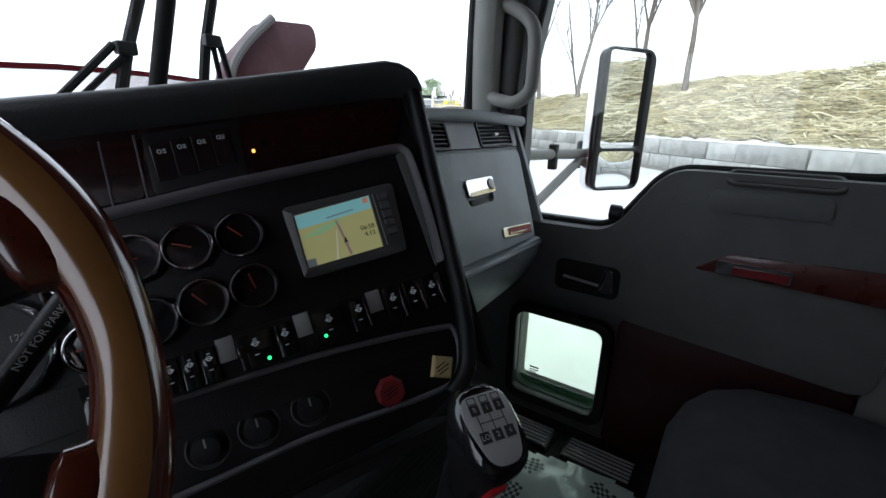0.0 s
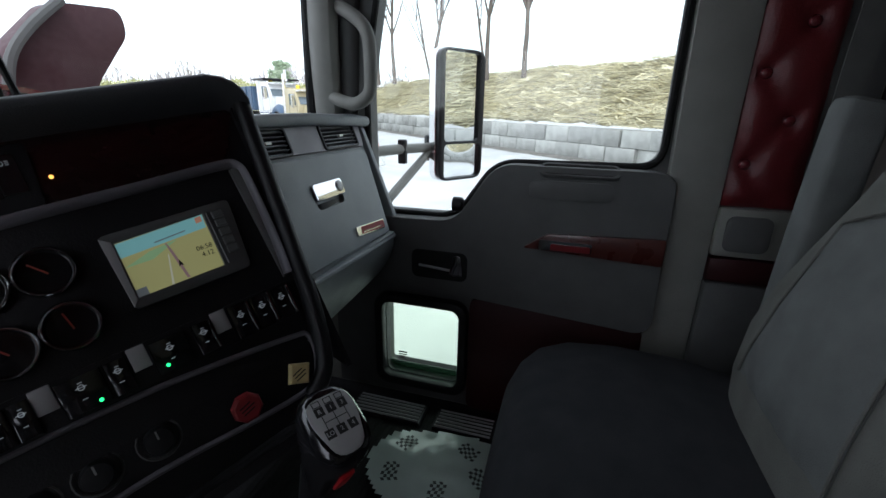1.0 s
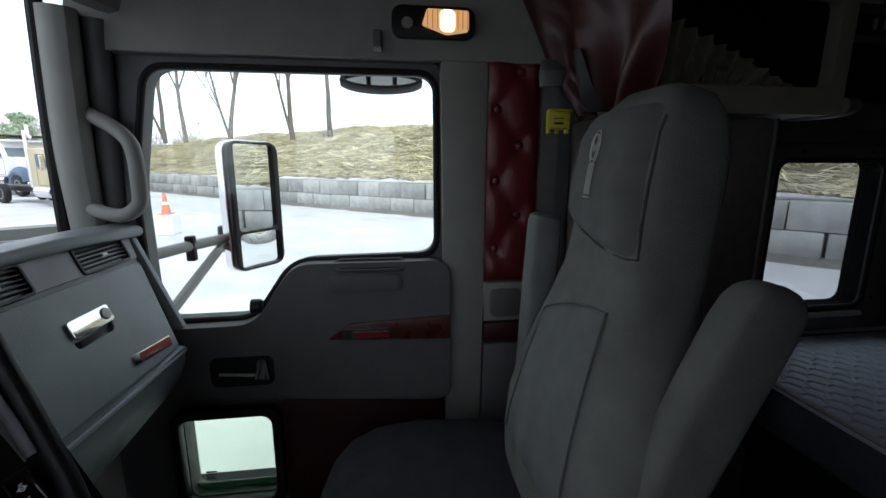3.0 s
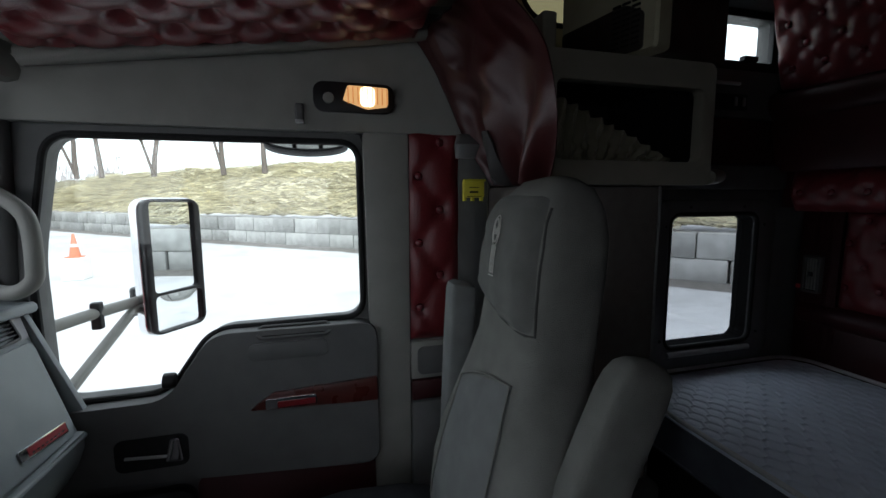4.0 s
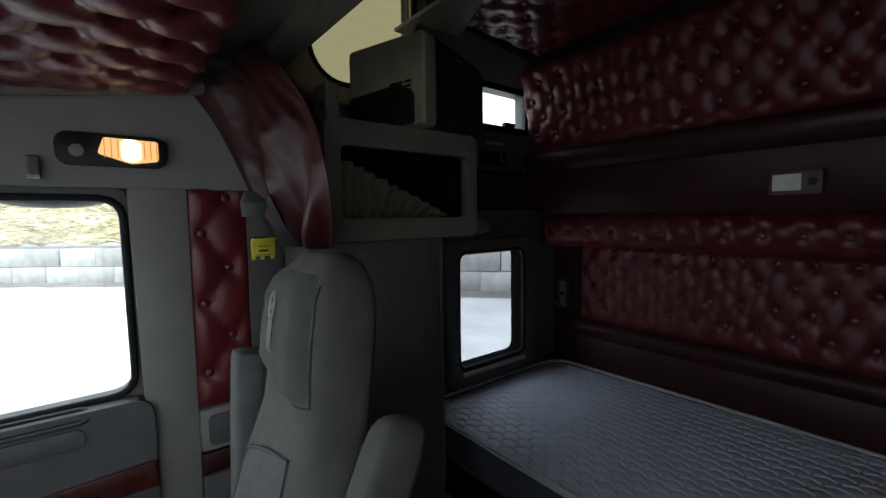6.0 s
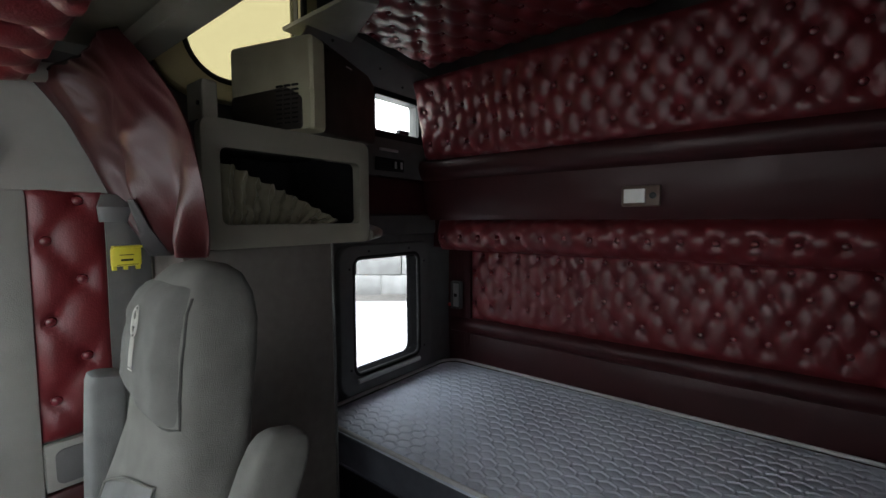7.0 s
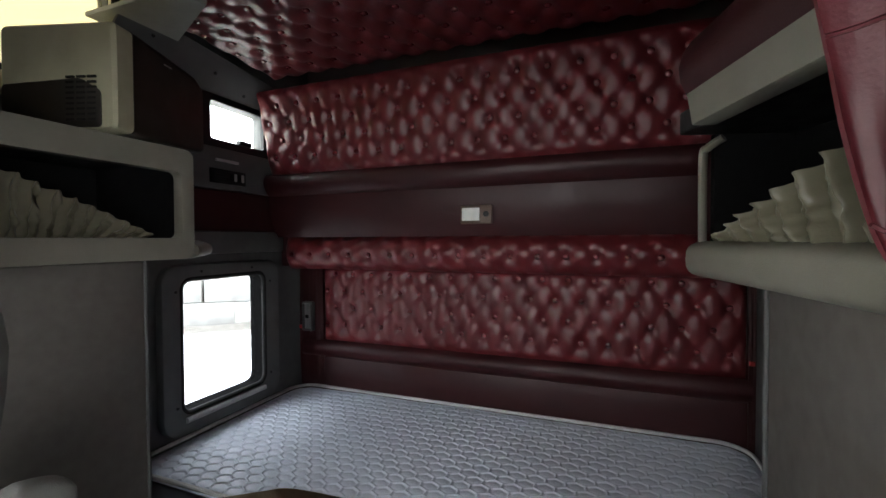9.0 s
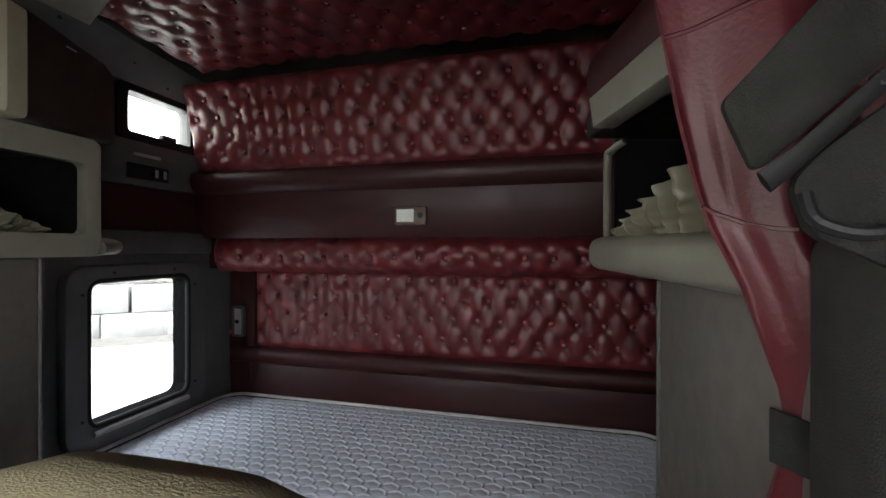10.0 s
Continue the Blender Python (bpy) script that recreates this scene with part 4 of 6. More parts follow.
def between(a0, a1, b0, b1, sag=0.0):
    """A sheet from the line a0-a1 to the line b0-b1, in world places."""
    a0, a1, b0, b1 = Vector(a0), Vector(a1), Vector(b0), Vector(b1)
    return surface(14, 8, lambda u, v: a0.lerp(a1, u).lerp(b0.lerp(b1, u), v) + Vector((0, 0, sag * math.sin(math.pi * v))))


LAMP_WHITE = glow("faint_white_symbol", (0.7, 0.75, 0.75), 0.15)
part("panel", on(plate(rounded([(-0.60, -0.200), (0.072, -0.200), (0.100, -0.05), (0.116, 0.17), (-0.60, 0.185)], 0.02), [], -0.05, 0.0)), BLACK, dash, smooth=True)
part("wood_panel", on(plate(rounded([(-0.58, 0.078), (0.072, 0.096), (0.106, 0.168), (-0.58, 0.176)], 0.012), [], 0.0, 0.004, r=0.0015)), BURL, dash, "dark glossy wood panel", smooth=True)
part("switch_insert", on(plate(rounded([(-0.241, 0.088), (-0.135, 0.092), (-0.130, 0.166), (-0.238, 0.163)], 0.006), [], 0.0035, 0.0060, r=0.001)), BLACK, dash, "black switch insert in the wood", smooth=True)
part("insert_edge", on(tube([(-0.249, 0.082, 0.005), (-0.246, 0.164, 0.005)], 0.0013, 6)), BAND, dash, smooth=True)
part("insert_edge", on(tube([(-0.284, 0.080, 0.005), (-0.281, 0.162, 0.005)], 0.0013, 6)), BAND, dash, smooth=True)
part("trim", on(tube(curve([(-0.58, 0.062, 0.004), (-0.299, 0.075, 0.004), (-0.165, 0.083, 0.004), (-0.049, 0.086, 0.004), (0.055, 0.090, 0.004), (0.078, 0.084, 0.006), (0.084, 0.060, 0.008), (0.084, -0.03, 0.010), (0.080, -0.088, 0.012)], 5), 0.0085, 8, flat=0.5)), BAND, dash, "dull grey trim line", smooth=True)
part("bevel", on(plate([(0.066, 0.080), (0.086, 0.086), (0.094, -0.086), (0.074, -0.092)], [], 0.0, 0.007, r=0.002)), GREY_D, dash, "grey slanted edge", smooth=True)
part("switch_strip", on(plate(rounded([(-0.58, -0.146), (0.070, -0.150), (0.078, -0.098), (-0.58, -0.098)], 0.008), [], 0.0, 0.007, r=0.002)), BLACK, dash, "black switch strip")
for a in (-0.214, -0.124, -0.028):
    part("silver_blank", on(box(a - 0.0095, a + 0.0095, -0.128, -0.099, 0.006, 0.0095, 0.0012)), SATIN, dash, "satin silver blank", smooth=True)
# brow over the panel, with the dash top running to the windshield
part("brow", on(loft([((-0.62 + 0.70 * i / 14, 0.187 + 0.002 * math.sin(i * 0.5), 0.004), (0, 0.013, -0.006), (0, 0.015, 0.038), 2.6) for i in range(15)] + [((0.080 + q, 0.187 - 0.5 * q * q * 20, 0.004), (0, 0.013 * w, -0.006 * w), (0, 0.015 * w, 0.038 * w), 2.4) for q, w in ((0.020, 1.0), (0.034, 0.95), (0.043, 0.82), (0.049, 0.60), (0.052, 0.25))], 20)), BROW, dash, "black padded brow", smooth=True)
part("side_bar", on(tube(curve([(0.121, 0.178, 0.010), (0.118, 0.150, 0.014), (0.111, 0.056, 0.012), (0.101, -0.063, 0.012), (0.090, -0.161, 0.016), (0.069, -0.235, 0.022), (0.035, -0.266, 0.024)], 5), 0.0130, 10)), BLACK, dash, "black rounded edge bar", smooth=True)
part("side_wall", on(plate([(0.0, -0.26), (0.15, -0.20), (0.17, 0.14), (0.0, 0.18)], [], -0.004, 0.004, Matrix(((0, 0, 1, 0.108), (0, 1, 0, 0), (-1, 0, 0, 0.01), (0, 0, 0, 1))))), BLACK, dash)
part("vent_ring", moved(turned([(0.036, 0), (0.040, 0.006), (0.036, 0.012), (0.028, 0.010), (0.026, 0.0)], 20), Matrix.Translation((0.392, 0.47, 0.80)) @ Matrix.Rotation(radians(90), 4, "Y")), RUBBER, dash, smooth=True)
part("top_pad", solid(between((-0.31, 0.770, 0.880), (0.325, 0.425, 0.980), (-0.31, 0.890, 0.870), (0.44, 0.800, 0.905), 0.006), 0.02), BROW, dash, "charcoal dash top", smooth=True)
part("far_top", solid(between((-0.70, 0.50, 0.90), (-0.31, 0.770, 0.880), (-0.70, 0.64, 0.88), (-0.31, 0.890, 0.870)), 0.02), BROW, dash, "charcoal dash top", smooth=True)
# lower knee panel
part("knee_panel", on(plate(rounded([(-0.58, -0.310), (0.010, -0.290), (0.060, -0.262), (0.076, -0.192), (-0.58, -0.150)], 0.02), [], -0.06, -0.002, r=0.006)), BLACK, dash, smooth=True)
part("knee_rim", on(tube(curve([(-0.58, -0.248, 0.004), (-0.303, -0.252, 0.004), (-0.156, -0.249, 0.004), (-0.041, -0.257, 0.005), (0.035, -0.258, 0.006), (0.056, -0.246, 0.006), (0.070, -0.215, 0.006), (0.070, -0.186, 0.004), (0.05, -0.178, 0.004), (-0.044, -0.165, 0.004), (-0.146, -0.155, 0.004), (-0.29, -0.150, 0.004)], 5), 0.004, 8)), BAND, dash, "grey rim of the knee panel", smooth=True)
part("lower_cover", solid(between((-0.36, 0.540, 0.440), (0.235, 0.235, 0.540), (-0.30, 0.78, 0.16), (0.40, 0.62, 0.20)), 0.015), BLACK, dash, smooth=True)

SMOKED = material("smoked_chrome", (0.42, 0.42, 0.43), 0.10, metal=1.0, vary=0.05, scale=20)
RED_N, PALE = material("orange_needle", (0.25, 0.03, 0.015), 0.5), material("gauge_print", (0.26, 0.26, 0.25), 0.6)
gauge = None
for r, b in enumerate((0.018, -0.049)):
    for c, a in enumerate((-0.165, -0.223, -0.278, -0.334)):
        b -= 0.003 * c * r
        m = PM @ Matrix.Translation((a, b, 0.0))
        g = part("gauge", disc(0.0245, 0.0, 0.003, XY, 20), GLOSSY, dash, "round black gauge in a chrome ring", at=m)
        part("bezel", turned([(0.0238, 0.001)] + [(0.0264 + 0.0030 * math.cos(radians(q)), 0.006 + 0.0085 * math.sin(radians(q))) for q in range(200, -40, -20)] + [(0.0292, 0.0)], 36), SMOKED, g, "chrome ring", smooth=True)
        part("needle", moved(box(-0.001, 0.001, -0.004, 0.017, 0.0065, 0.0072), Matrix.Rotation(radians(40 + 25 * c - 30 * r), 4, "Z")), RED_N, g)

# rockers along the strip, with their symbols
for a, wide in ((-0.345, 0.024), (-0.317, 0.024), (-0.273, 0.020), (-0.253, 0.020), (-0.233, 0.020), (-0.182, 0.044), (-0.147, 0.023), (-0.092, 0.043), (-0.052, 0.024), (-0.003, 0.028), (0.027, 0.028), (0.056, 0.028)):
    low = 0.048 if a > -0.02 else 0.042
    m = PM @ Matrix.Translation((a, -0.124, 0.006))
    sw = part("rocker_switch", loft([((0, low * (t - 0.5), 0.001 + 0.003 * abs(2 * t - 1)), (wide / 2 - 0.0006, 0, 0), (0, 0, 0.004), 6.0) for t in (0.02, 0.25, 0.5, 0.75, 0.98)], 12), GLOSSY, dash, "black rocker switch", smooth=True, at=m)
    g = min(wide, 0.024) * 0.72
    bm = tube([(0.18 * g * math.cos(k * 0.785), 0.007 + 0.18 * g * math.sin(k * 0.785), 0.0068) for k in range(8)], 0.0005, 4, True)
    box(-g * 0.30, g * 0.30, 0.0066, 0.0074, 0.0066, 0.0072, bm=bm)
    box(-g * 0.10, g * 0.16, 0.0120, 0.0128, 0.0068, 0.0074, bm=bm)
    box(-g * 0.20, g * 0.10, -0.0070, -0.0062, 0.0066, 0.0072, bm=bm)
    part("symbol", bm, LAMP_WHITE, sw, "small white symbol")
    if a > -0.06:
        part("chrome_edge", box(wide / 2 - 0.0012, wide / 2 + 0.0006, -low * 0.46, low * 0.46, 0.002, 0.008), CHROME, sw)
GREEN = glow("green_led", (0.05, 1.0, 0.20), 2.2)
for a, b in ((-0.171, -0.139), (-0.101, -0.136)):
    part("indicator", moved(disc(0.0022, 0, 0.004, XY, 10, 0.001), PM @ Matrix.Translation((a, b, 0.012))), GREEN, dash, "green indicator light", smooth=True)
for i in range(4):
    m = PM @ Matrix.Translation((-0.222 + 0.0225 * i, 0.126 + 0.0023 * i, 0.0058))
    sw = part("rocker_switch", box(-0.011, 0.011, -0.024, 0.022, 0.0, 0.002, 0.0008), GLOSSY, dash, "black rocker switch", at=m)
    bm = tube([(-0.002 + 0.0022 * math.cos(k * 0.785), 0.012 + 0.0026 * math.sin(k * 0.785), 0.0024) for k in range(8)], 0.0004, 4, True)
    for q in (-1, 0, 1):
        box(0.0015, 0.0050, 0.0117 + 0.0021 * q, 0.0122 + 0.0021 * q, 0.0022, 0.0026, bm=bm)
    part("symbol", bm, LAMP_WHITE, sw, "small white symbol")
# orange glint beside the switch insert, put in as a small glowing disc
part("indicator", moved(disc(0.0022, 0, 0.003, XY, 8), PM @ Matrix.Translation((-0.121, 0.121, 0.004))), glow("amber_glint", (1.0, 0.45, 0.08), 2.0), dash, "amber glint")
for a in (-0.260, -0.204, -0.142):
    m = PM @ Matrix.Translation((a, -0.215, -0.002)) @ Matrix.Scale(0.85, 4)
    k = part("climate_knob", turned([(0.020, 0), (0.020, 0.012), (0.017, 0.018), (0.004, 0.019)], 18), BLACK, dash, "black climate knob", smooth=True, at=m)
    part("pointer", box(-0.0012, 0.0012, 0.004, 0.016, 0.0188, 0.0196), PALE, k)
    part("ring", turned([(0.027, 0), (0.029, 0.0012), (0.027, 0.002), (0.026, 0)], 20), GREY_D, k, smooth=True)
# air brake knobs: red octagon, yellow diamond
for a, b, col, sides, turn, nm, lb in ((-0.046, -0.230, (0.20, 0.010, 0.014), 8, 22.5, "trailer_air_knob", "red octagonal air knob"), (0.030, -0.226, (0.46, 0.37, 0.17), 4, 20, "parking_brake_knob", "worn yellow diamond-shaped brake knob")):
    m = PM @ Matrix.Translation((a, b, -0.004)) @ Matrix.Rotation(radians(turn), 4, "Z") @ Matrix.Scale(0.78, 4)
    kn = part(nm, turned([(0.006, 0.0), (0.006, 0.030), (0.024, 0.032), (0.026, 0.036), (0.024, 0.044), (0.020, 0.046)], sides), material(nm + "_plastic", col, 0.5, vary=0.2, scale=60), dash, lb, at=m)
    bm = bmesh.new()
    for q in (-1, 0, 1):
        merge(moved(box(-0.012, 0.012 - 0.004 * abs(q), -0.0010 + 0.006 * q, 0.0010 + 0.006 * q, 0.0462, 0.0466), Matrix.Rotation(radians(-turn + 15), 4, "Z")), bm)
    part("print", bm, RUBBER, kn, "dark worn print")

# navigation unit
nav = part("navigation_unit", on(plate(rounded([(-0.105, -0.059), (0.038, -0.059), (0.046, 0.041), (-0.109, 0.038)], 0.008), [[(-0.097, -0.046), (0.0070, -0.0445), (0.0085, 0.031), (-0.096, 0.026)]], 0.0, 0.010, r=0.003)), material("nav_bezel", (0.075, 0.075, 0.073), 0.5, vary=0.1, scale=40), dash, "grey-framed navigation unit with a lit map", smooth=True)
part("left_edge", on(plate([(-0.1055, -0.056), (-0.099, -0.048), (-0.098, 0.028), (-0.1085, 0.035)], [], 0.009, 0.0115, r=0.001)), SATIN, nav, "bright grey edge", smooth=True)
SCR = [(-0.098, -0.047), (0.0080, -0.0455), (0.0095, 0.032), (-0.097, 0.027)]
part("screen", on(plate(SCR, [], 0.002, 0.004)), glow("map_land", (0.42, 0.40, 0.16), 0.42), nav, "lit map screen in yellow and green")


def ink(name, poly, color, strength, lift, label=""):
    part(name, on(plate([(-0.098 + (a + 0.057) * 0.872, -0.047 + (b + 0.075) * 0.905) for a, b in poly], [], 0.0041 + lift, 0.0044 + lift)), glow(name + "_glow", color, strength), nav, label)


ink("map_sky", [(-0.0565, -0.016), (0.063, -0.009), (0.0648, 0.0112), (-0.0565, 0.0046)], (0.24, 0.52, 0.50), 0.42, 0.0, "blue-green band on the map")
ink("map_field", [(-0.056, -0.030), (-0.020, -0.018), (0.020, -0.013), (-0.020, -0.030)], (0.28, 0.45, 0.22), 0.42, 0.0002)
ink("map_title", [(-0.010, -0.0075), (0.034, -0.0040), (0.034, -0.0058), (-0.010, -0.0093)], (0.20, 0.25, 0.25), 0.25, 0.0008)
ink("map_road", [(0.010, -0.071), (0.014, -0.071), (0.0075, -0.028), (0.004, -0.014), (0.002, -0.014), (0.004, -0.030)], (0.35, 0.22, 0.22), 0.30, 0.0006, "road on the map")
ink("map_road", [(-0.012, -0.073), (-0.009, -0.073), (0.001, -0.030), (-0.0005, -0.030)], (0.55, 0.55, 0.42), 0.4, 0.0004)
ink("map_arrow", [(0.006, -0.052), (0.0095, -0.042), (0.013, -0.052), (0.0095, -0.050)], (0.01, 0.01, 0.01), 0.02, 0.0014, "black arrow")
ink("map_corner", [(-0.056, -0.074), (-0.042, -0.0736), (-0.042, -0.062), (-0.056, -0.0624)], (0.20, 0.22, 0.22), 0.25, 0.0008)
ink("map_flag", [(0.052, 0.000), (0.061, 0.001), (0.0615, 0.0095), (0.0525, 0.0085)], (0.55, 0.25, 0.15), 0.4, 0.0012)
INK = material("map_ink", (0.01, 0.01, 0.01), 0.6)
words("06:58", 0.0092, PM @ Matrix.Translation((-0.006, -0.012, 0.0054)), INK, nav)
words("4.12", 0.0092, PM @ Matrix.Translation((-0.005, -0.0215, 0.0054)), INK, nav)
for i in range(5):
    part("key", on(box(0.018, 0.033, 0.0245 - 0.0128 * i - 0.005, 0.0245 - 0.0128 * i + 0.005, 0.009, 0.0135, 0.0015)), GREY_D, nav, "grey key")
part("key_line", on(box(0.0118, 0.0130, -0.044, 0.030, 0.0095, 0.0112)), SATIN, nav)

# steering wheel and its column
wh = thing("steering_wheel", "lacquered wood steering wheel with dark spokes", "steering wheel")
WM = Matrix(((1, 0, 0, -0.355), (0, 0.5403, -0.8415, 0.259), (0, 0.8415, 0.5403, 0.841), (0, 0, 0, 1)))
HONEY = material("honey_wood", (0.30, 0.155, 0.050), 0.16, vary=0.3, scale=14, coat=1.0, tone=(0.16, 0.070, 0.022))
rad = []
for i in range(72):
    a = 2 * math.pi * i / 72
    near = min(abs((math.degrees(a) - s + 180) % 360 - 180) for s in (13, 167, 209, 331))
    rad.append(0.0165 + 0.0045 * math.exp(-(near / 15) ** 2))
part("rim", surface(144, 24, lambda a, b: (lambda i, f, g: WM @ Vector(((0.215 + i * math.cos(g)) * math.cos(f), (0.215 + i * math.cos(g)) * math.sin(f), 1.06 * i * math.sin(g))))(rad[int(a * 72) % 72] * (1 - a * 72 % 1) + rad[(int(a * 72) + 1) % 72] * (a * 72 % 1), 2 * math.pi * a, 2 * math.pi * b)), WOOD, wh, "glossy dark red-brown wood rim", smooth=True)
part("inlay", surface(144, 8, lambda a, b: (lambda i, f, g: WM @ Vector(((0.215 + i * math.cos(g)) * math.cos(f), (0.215 + i * math.cos(g)) * math.sin(f), 1.06 * i * math.sin(g))))(rad[int(a * 72) % 72] * (1 - a * 72 % 1) + rad[(int(a * 72) + 1) % 72] * (a * 72 % 1) + 0.0006, 2 * math.pi * a, radians(78 + 68 * b))), HONEY, wh, "pale honey wood inlay", smooth=True)
GUN = material("gunmetal_spoke", (0.060, 0.061, 0.066), 0.34, metal=0.7, vary=0.15, scale=20)
for s in (13, 167, 209, 331):
    m = WM @ Matrix.Rotation(radians(s), 4, "Z")
    part("spoke", moved(plate(rounded([(0.03, -0.030), (0.155, -0.024), (0.193, -0.026), (0.193, 0.026), (0.155, 0.024), (0.03, 0.030)], 0.008), [rrect(0.090, 0.150, -0.009, 0.009, 0.006)], -0.012, 0.003, r=0.003), m), GUN, wh, "dark satin metal spoke", smooth=True)
    part("spoke_wood", moved(loft([((0.181, 0, 0.001), (0, 0.020, 0), (0, 0, 0.008), 3.0), ((0.184, 0, 0.001), (0, 0.027, 0), (0, 0, 0.012), 3.0), ((0.192, 0, 0.001), (0, 0.030, 0), (0, 0, 0.0145), 2.6), ((0.200, 0, 0), (0, 0.036, 0), (0, 0, 0.0165), 2.3), ((0.207, 0, 0), (0, 0.048, 0), (0, 0, 0.0175), 2.0), ((0.214, 0, 0), (0, 0.060, 0), (0, 0, 0.0165), 2.0)], 24), m), WOOD, wh, "wood spoke end", smooth=True)
part("hub", moved(turned([(0.062, -0.03), (0.066, 0.006), (0.058, 0.016), (0.02, 0.020)], 24), WM), BLACK, wh, smooth=True)
part("column", tube([WM @ Vector((0, 0, -0.02)), WM @ Vector((0, -0.02, -0.16))], [0.05, 0.06], 16), BLACK, wh, smooth=True)
lever = thing("trailer_brake_lever", "black column lever lettered in white", "lever")
LA, LB = Vector((-0.172, 0.405, 0.748)), Vector((-0.116, 0.405, 0.810))
part("stalk", tube([LA.lerp(LB, q) for q in (-0.6, 0.0, 0.5, 0.95, 1.06, 1.10)], [0.009, 0.010, 0.0105, 0.0105, 0.009, 0.004], 14), BLACK, lever, smooth=True)
ln_ = (Vector((-0.217, -0.027, 0.946)) - LA.lerp(LB, 0.5)).normalized()
ax_ = (LB - LA).normalized()
ln_ = (ln_ - ax_ * ln_.dot(ax_)).normalized()
up_ = ln_.cross(ax_)
lm = Matrix.Translation(LA.lerp(LB, 0.52) + ln_ * 0.0112) @ Matrix((ax_, up_, ln_)).transposed().to_4x4()
words("NOT FOR PARKING", 0.0078, lm, material("lever_lettering", (0.55, 0.55, 0.53), 0.6), lever)
clus = thing("instrument_cluster", "large chrome-ringed speedometer behind the wheel", "gauge")
for i, cx_ in enumerate((-0.420, -0.540)):
    m = PM @ Matrix.Translation((cx_, -0.045, 0.001))
    g = part("dial", disc(0.052, 0, 0.006, XY, 28), BLACK, clus, at=m)
    part("bezel", turned([(0.051, 0.0), (0.058, 0.003), (0.058, 0.014), (0.054, 0.019), (0.050, 0.012), (0.050, 0.0)], 30), CHROME, g, "chrome ring", smooth=True)
    words("120", 0.010, Matrix.Translation((0.026, 0.010, 0.0065)), PALE, g)
    words("140", 0.010, Matrix.Translation((0.030, -0.012, 0.0065)), PALE, g)
    part("needle", box(-0.0012, 0.0012, -0.04, 0.01, 0.0065, 0.0075), RED_N, g)
part("chrome_strip", on(tube([(-0.372, 0.05, 0.004), (-0.362, -0.03, 0.004), (-0.345, -0.12, 0.004)], 0.004, 8)), CHROME, clus, smooth=True)

# ---- passenger's side of the dash ----
pd = thing("passenger_dash", "charcoal passenger dash with a shut glove box and two vents", "dashboard")
GM = Matrix(((1, 0, 0, 0.55), (0, 0.37, -0.93, 0.447), (0, 0.93, 0.37, 0.814), (0, 0, 0, 1)))   # u right, v up, n out
GM = Matrix.Translation(GM.translation) @ GM.to_quaternion().to_matrix().to_4x4()


def gl(bm):
    return moved(bm, GM)


part("face", gl(plate(rounded([(-0.19, -0.185), (0.275, -0.185), (0.325, 0.135), (-0.19, 0.150)], 0.02), [], -0.06, -0.004, r=0.006)), DASH, pd)
part("glove_door", gl(plate(rounded([(-0.160, -0.158), (0.258, -0.170), (0.298, 0.062), (-0.150, 0.068)], 0.022), [rrect(-0.008, 0.102, -0.050, -0.004, 0.012)], -0.012, 0.006, r=0.004)), DASH, pd, "shut charcoal glove box door")
part("latch_pocket", gl(plate(rrect(-0.012, 0.106, -0.054, 0.0, 0.01), [], -0.022, -0.018)), BLACK, pd)
latch = part("latch", gl(plate(rrect(-0.008, 0.110, -0.030, 0.006, 0.008), [], 0.002, 0.012, r=0.003)), CHROME, pd, "bright chrome latch with a key lock", smooth=True)
part("lock", gl(disc(0.013, 0.011, 0.015, Matrix.Translation((0.092, -0.011, 0)), 16, 0.002)), SATIN, latch, smooth=True)
part("handle_scoop", gl(loft([((0.05, -0.05, -0.01), (0.052, 0.004, 0), (0, 0.002, 0.012), 2.5), ((0.05, -0.036, -0.006), (0.050, 0, 0), (0, 0, 0.010), 2.5)], 14)), BLACK, pd, smooth=True)
BADGE = [(0.096, -0.117), (0.240, -0.130), (0.234, -0.154), (0.092, -0.139)]
badge = part("badge", gl(plate(rounded(BADGE, 0.004), [], 0.006, 0.010, r=0.001)), CHROME, pd, "red and chrome badge")
part("badge_field", gl(plate([(0.117, -0.1215), (0.236, -0.1325), (0.231, -0.1510), (0.113, -0.1385)], [], 0.010, 0.0108)), material("badge_red", (0.24, 0.010, 0.016), 0.45, spec=0.3), badge, "red field")
bm = bmesh.new()
for k in range(8):
    box(0.122 + 0.0132 * k, 0.130 + 0.0132 * k, -0.1375 - 0.0012 * k, -0.1340 - 0.0012 * k, 0.0107, 0.0111, bm=bm)
part("letter_bars", gl(bm), CHROME, badge, "small chrome bars")
part("vent_band", gl(plate(rounded([(-0.175, 0.078), (0.300, 0.072), (0.314, 0.146), (-0.175, 0.152)], 0.008), [rrect(-0.148, -0.018, 0.078, 0.132, 0.008), rrect(0.112, 0.272, 0.078, 0.132, 0.008)], -0.004, 0.004, r=0.002)), material("pale_violet_grey_band", (0.24, 0.23, 0.25), 0.5, vary=0.08, scale=20, bump=0.2, bump_scale=400), pd, "grey vent band")
WHITE_TAB = material("white_tab", (0.80, 0.81, 0.81), 0.4)
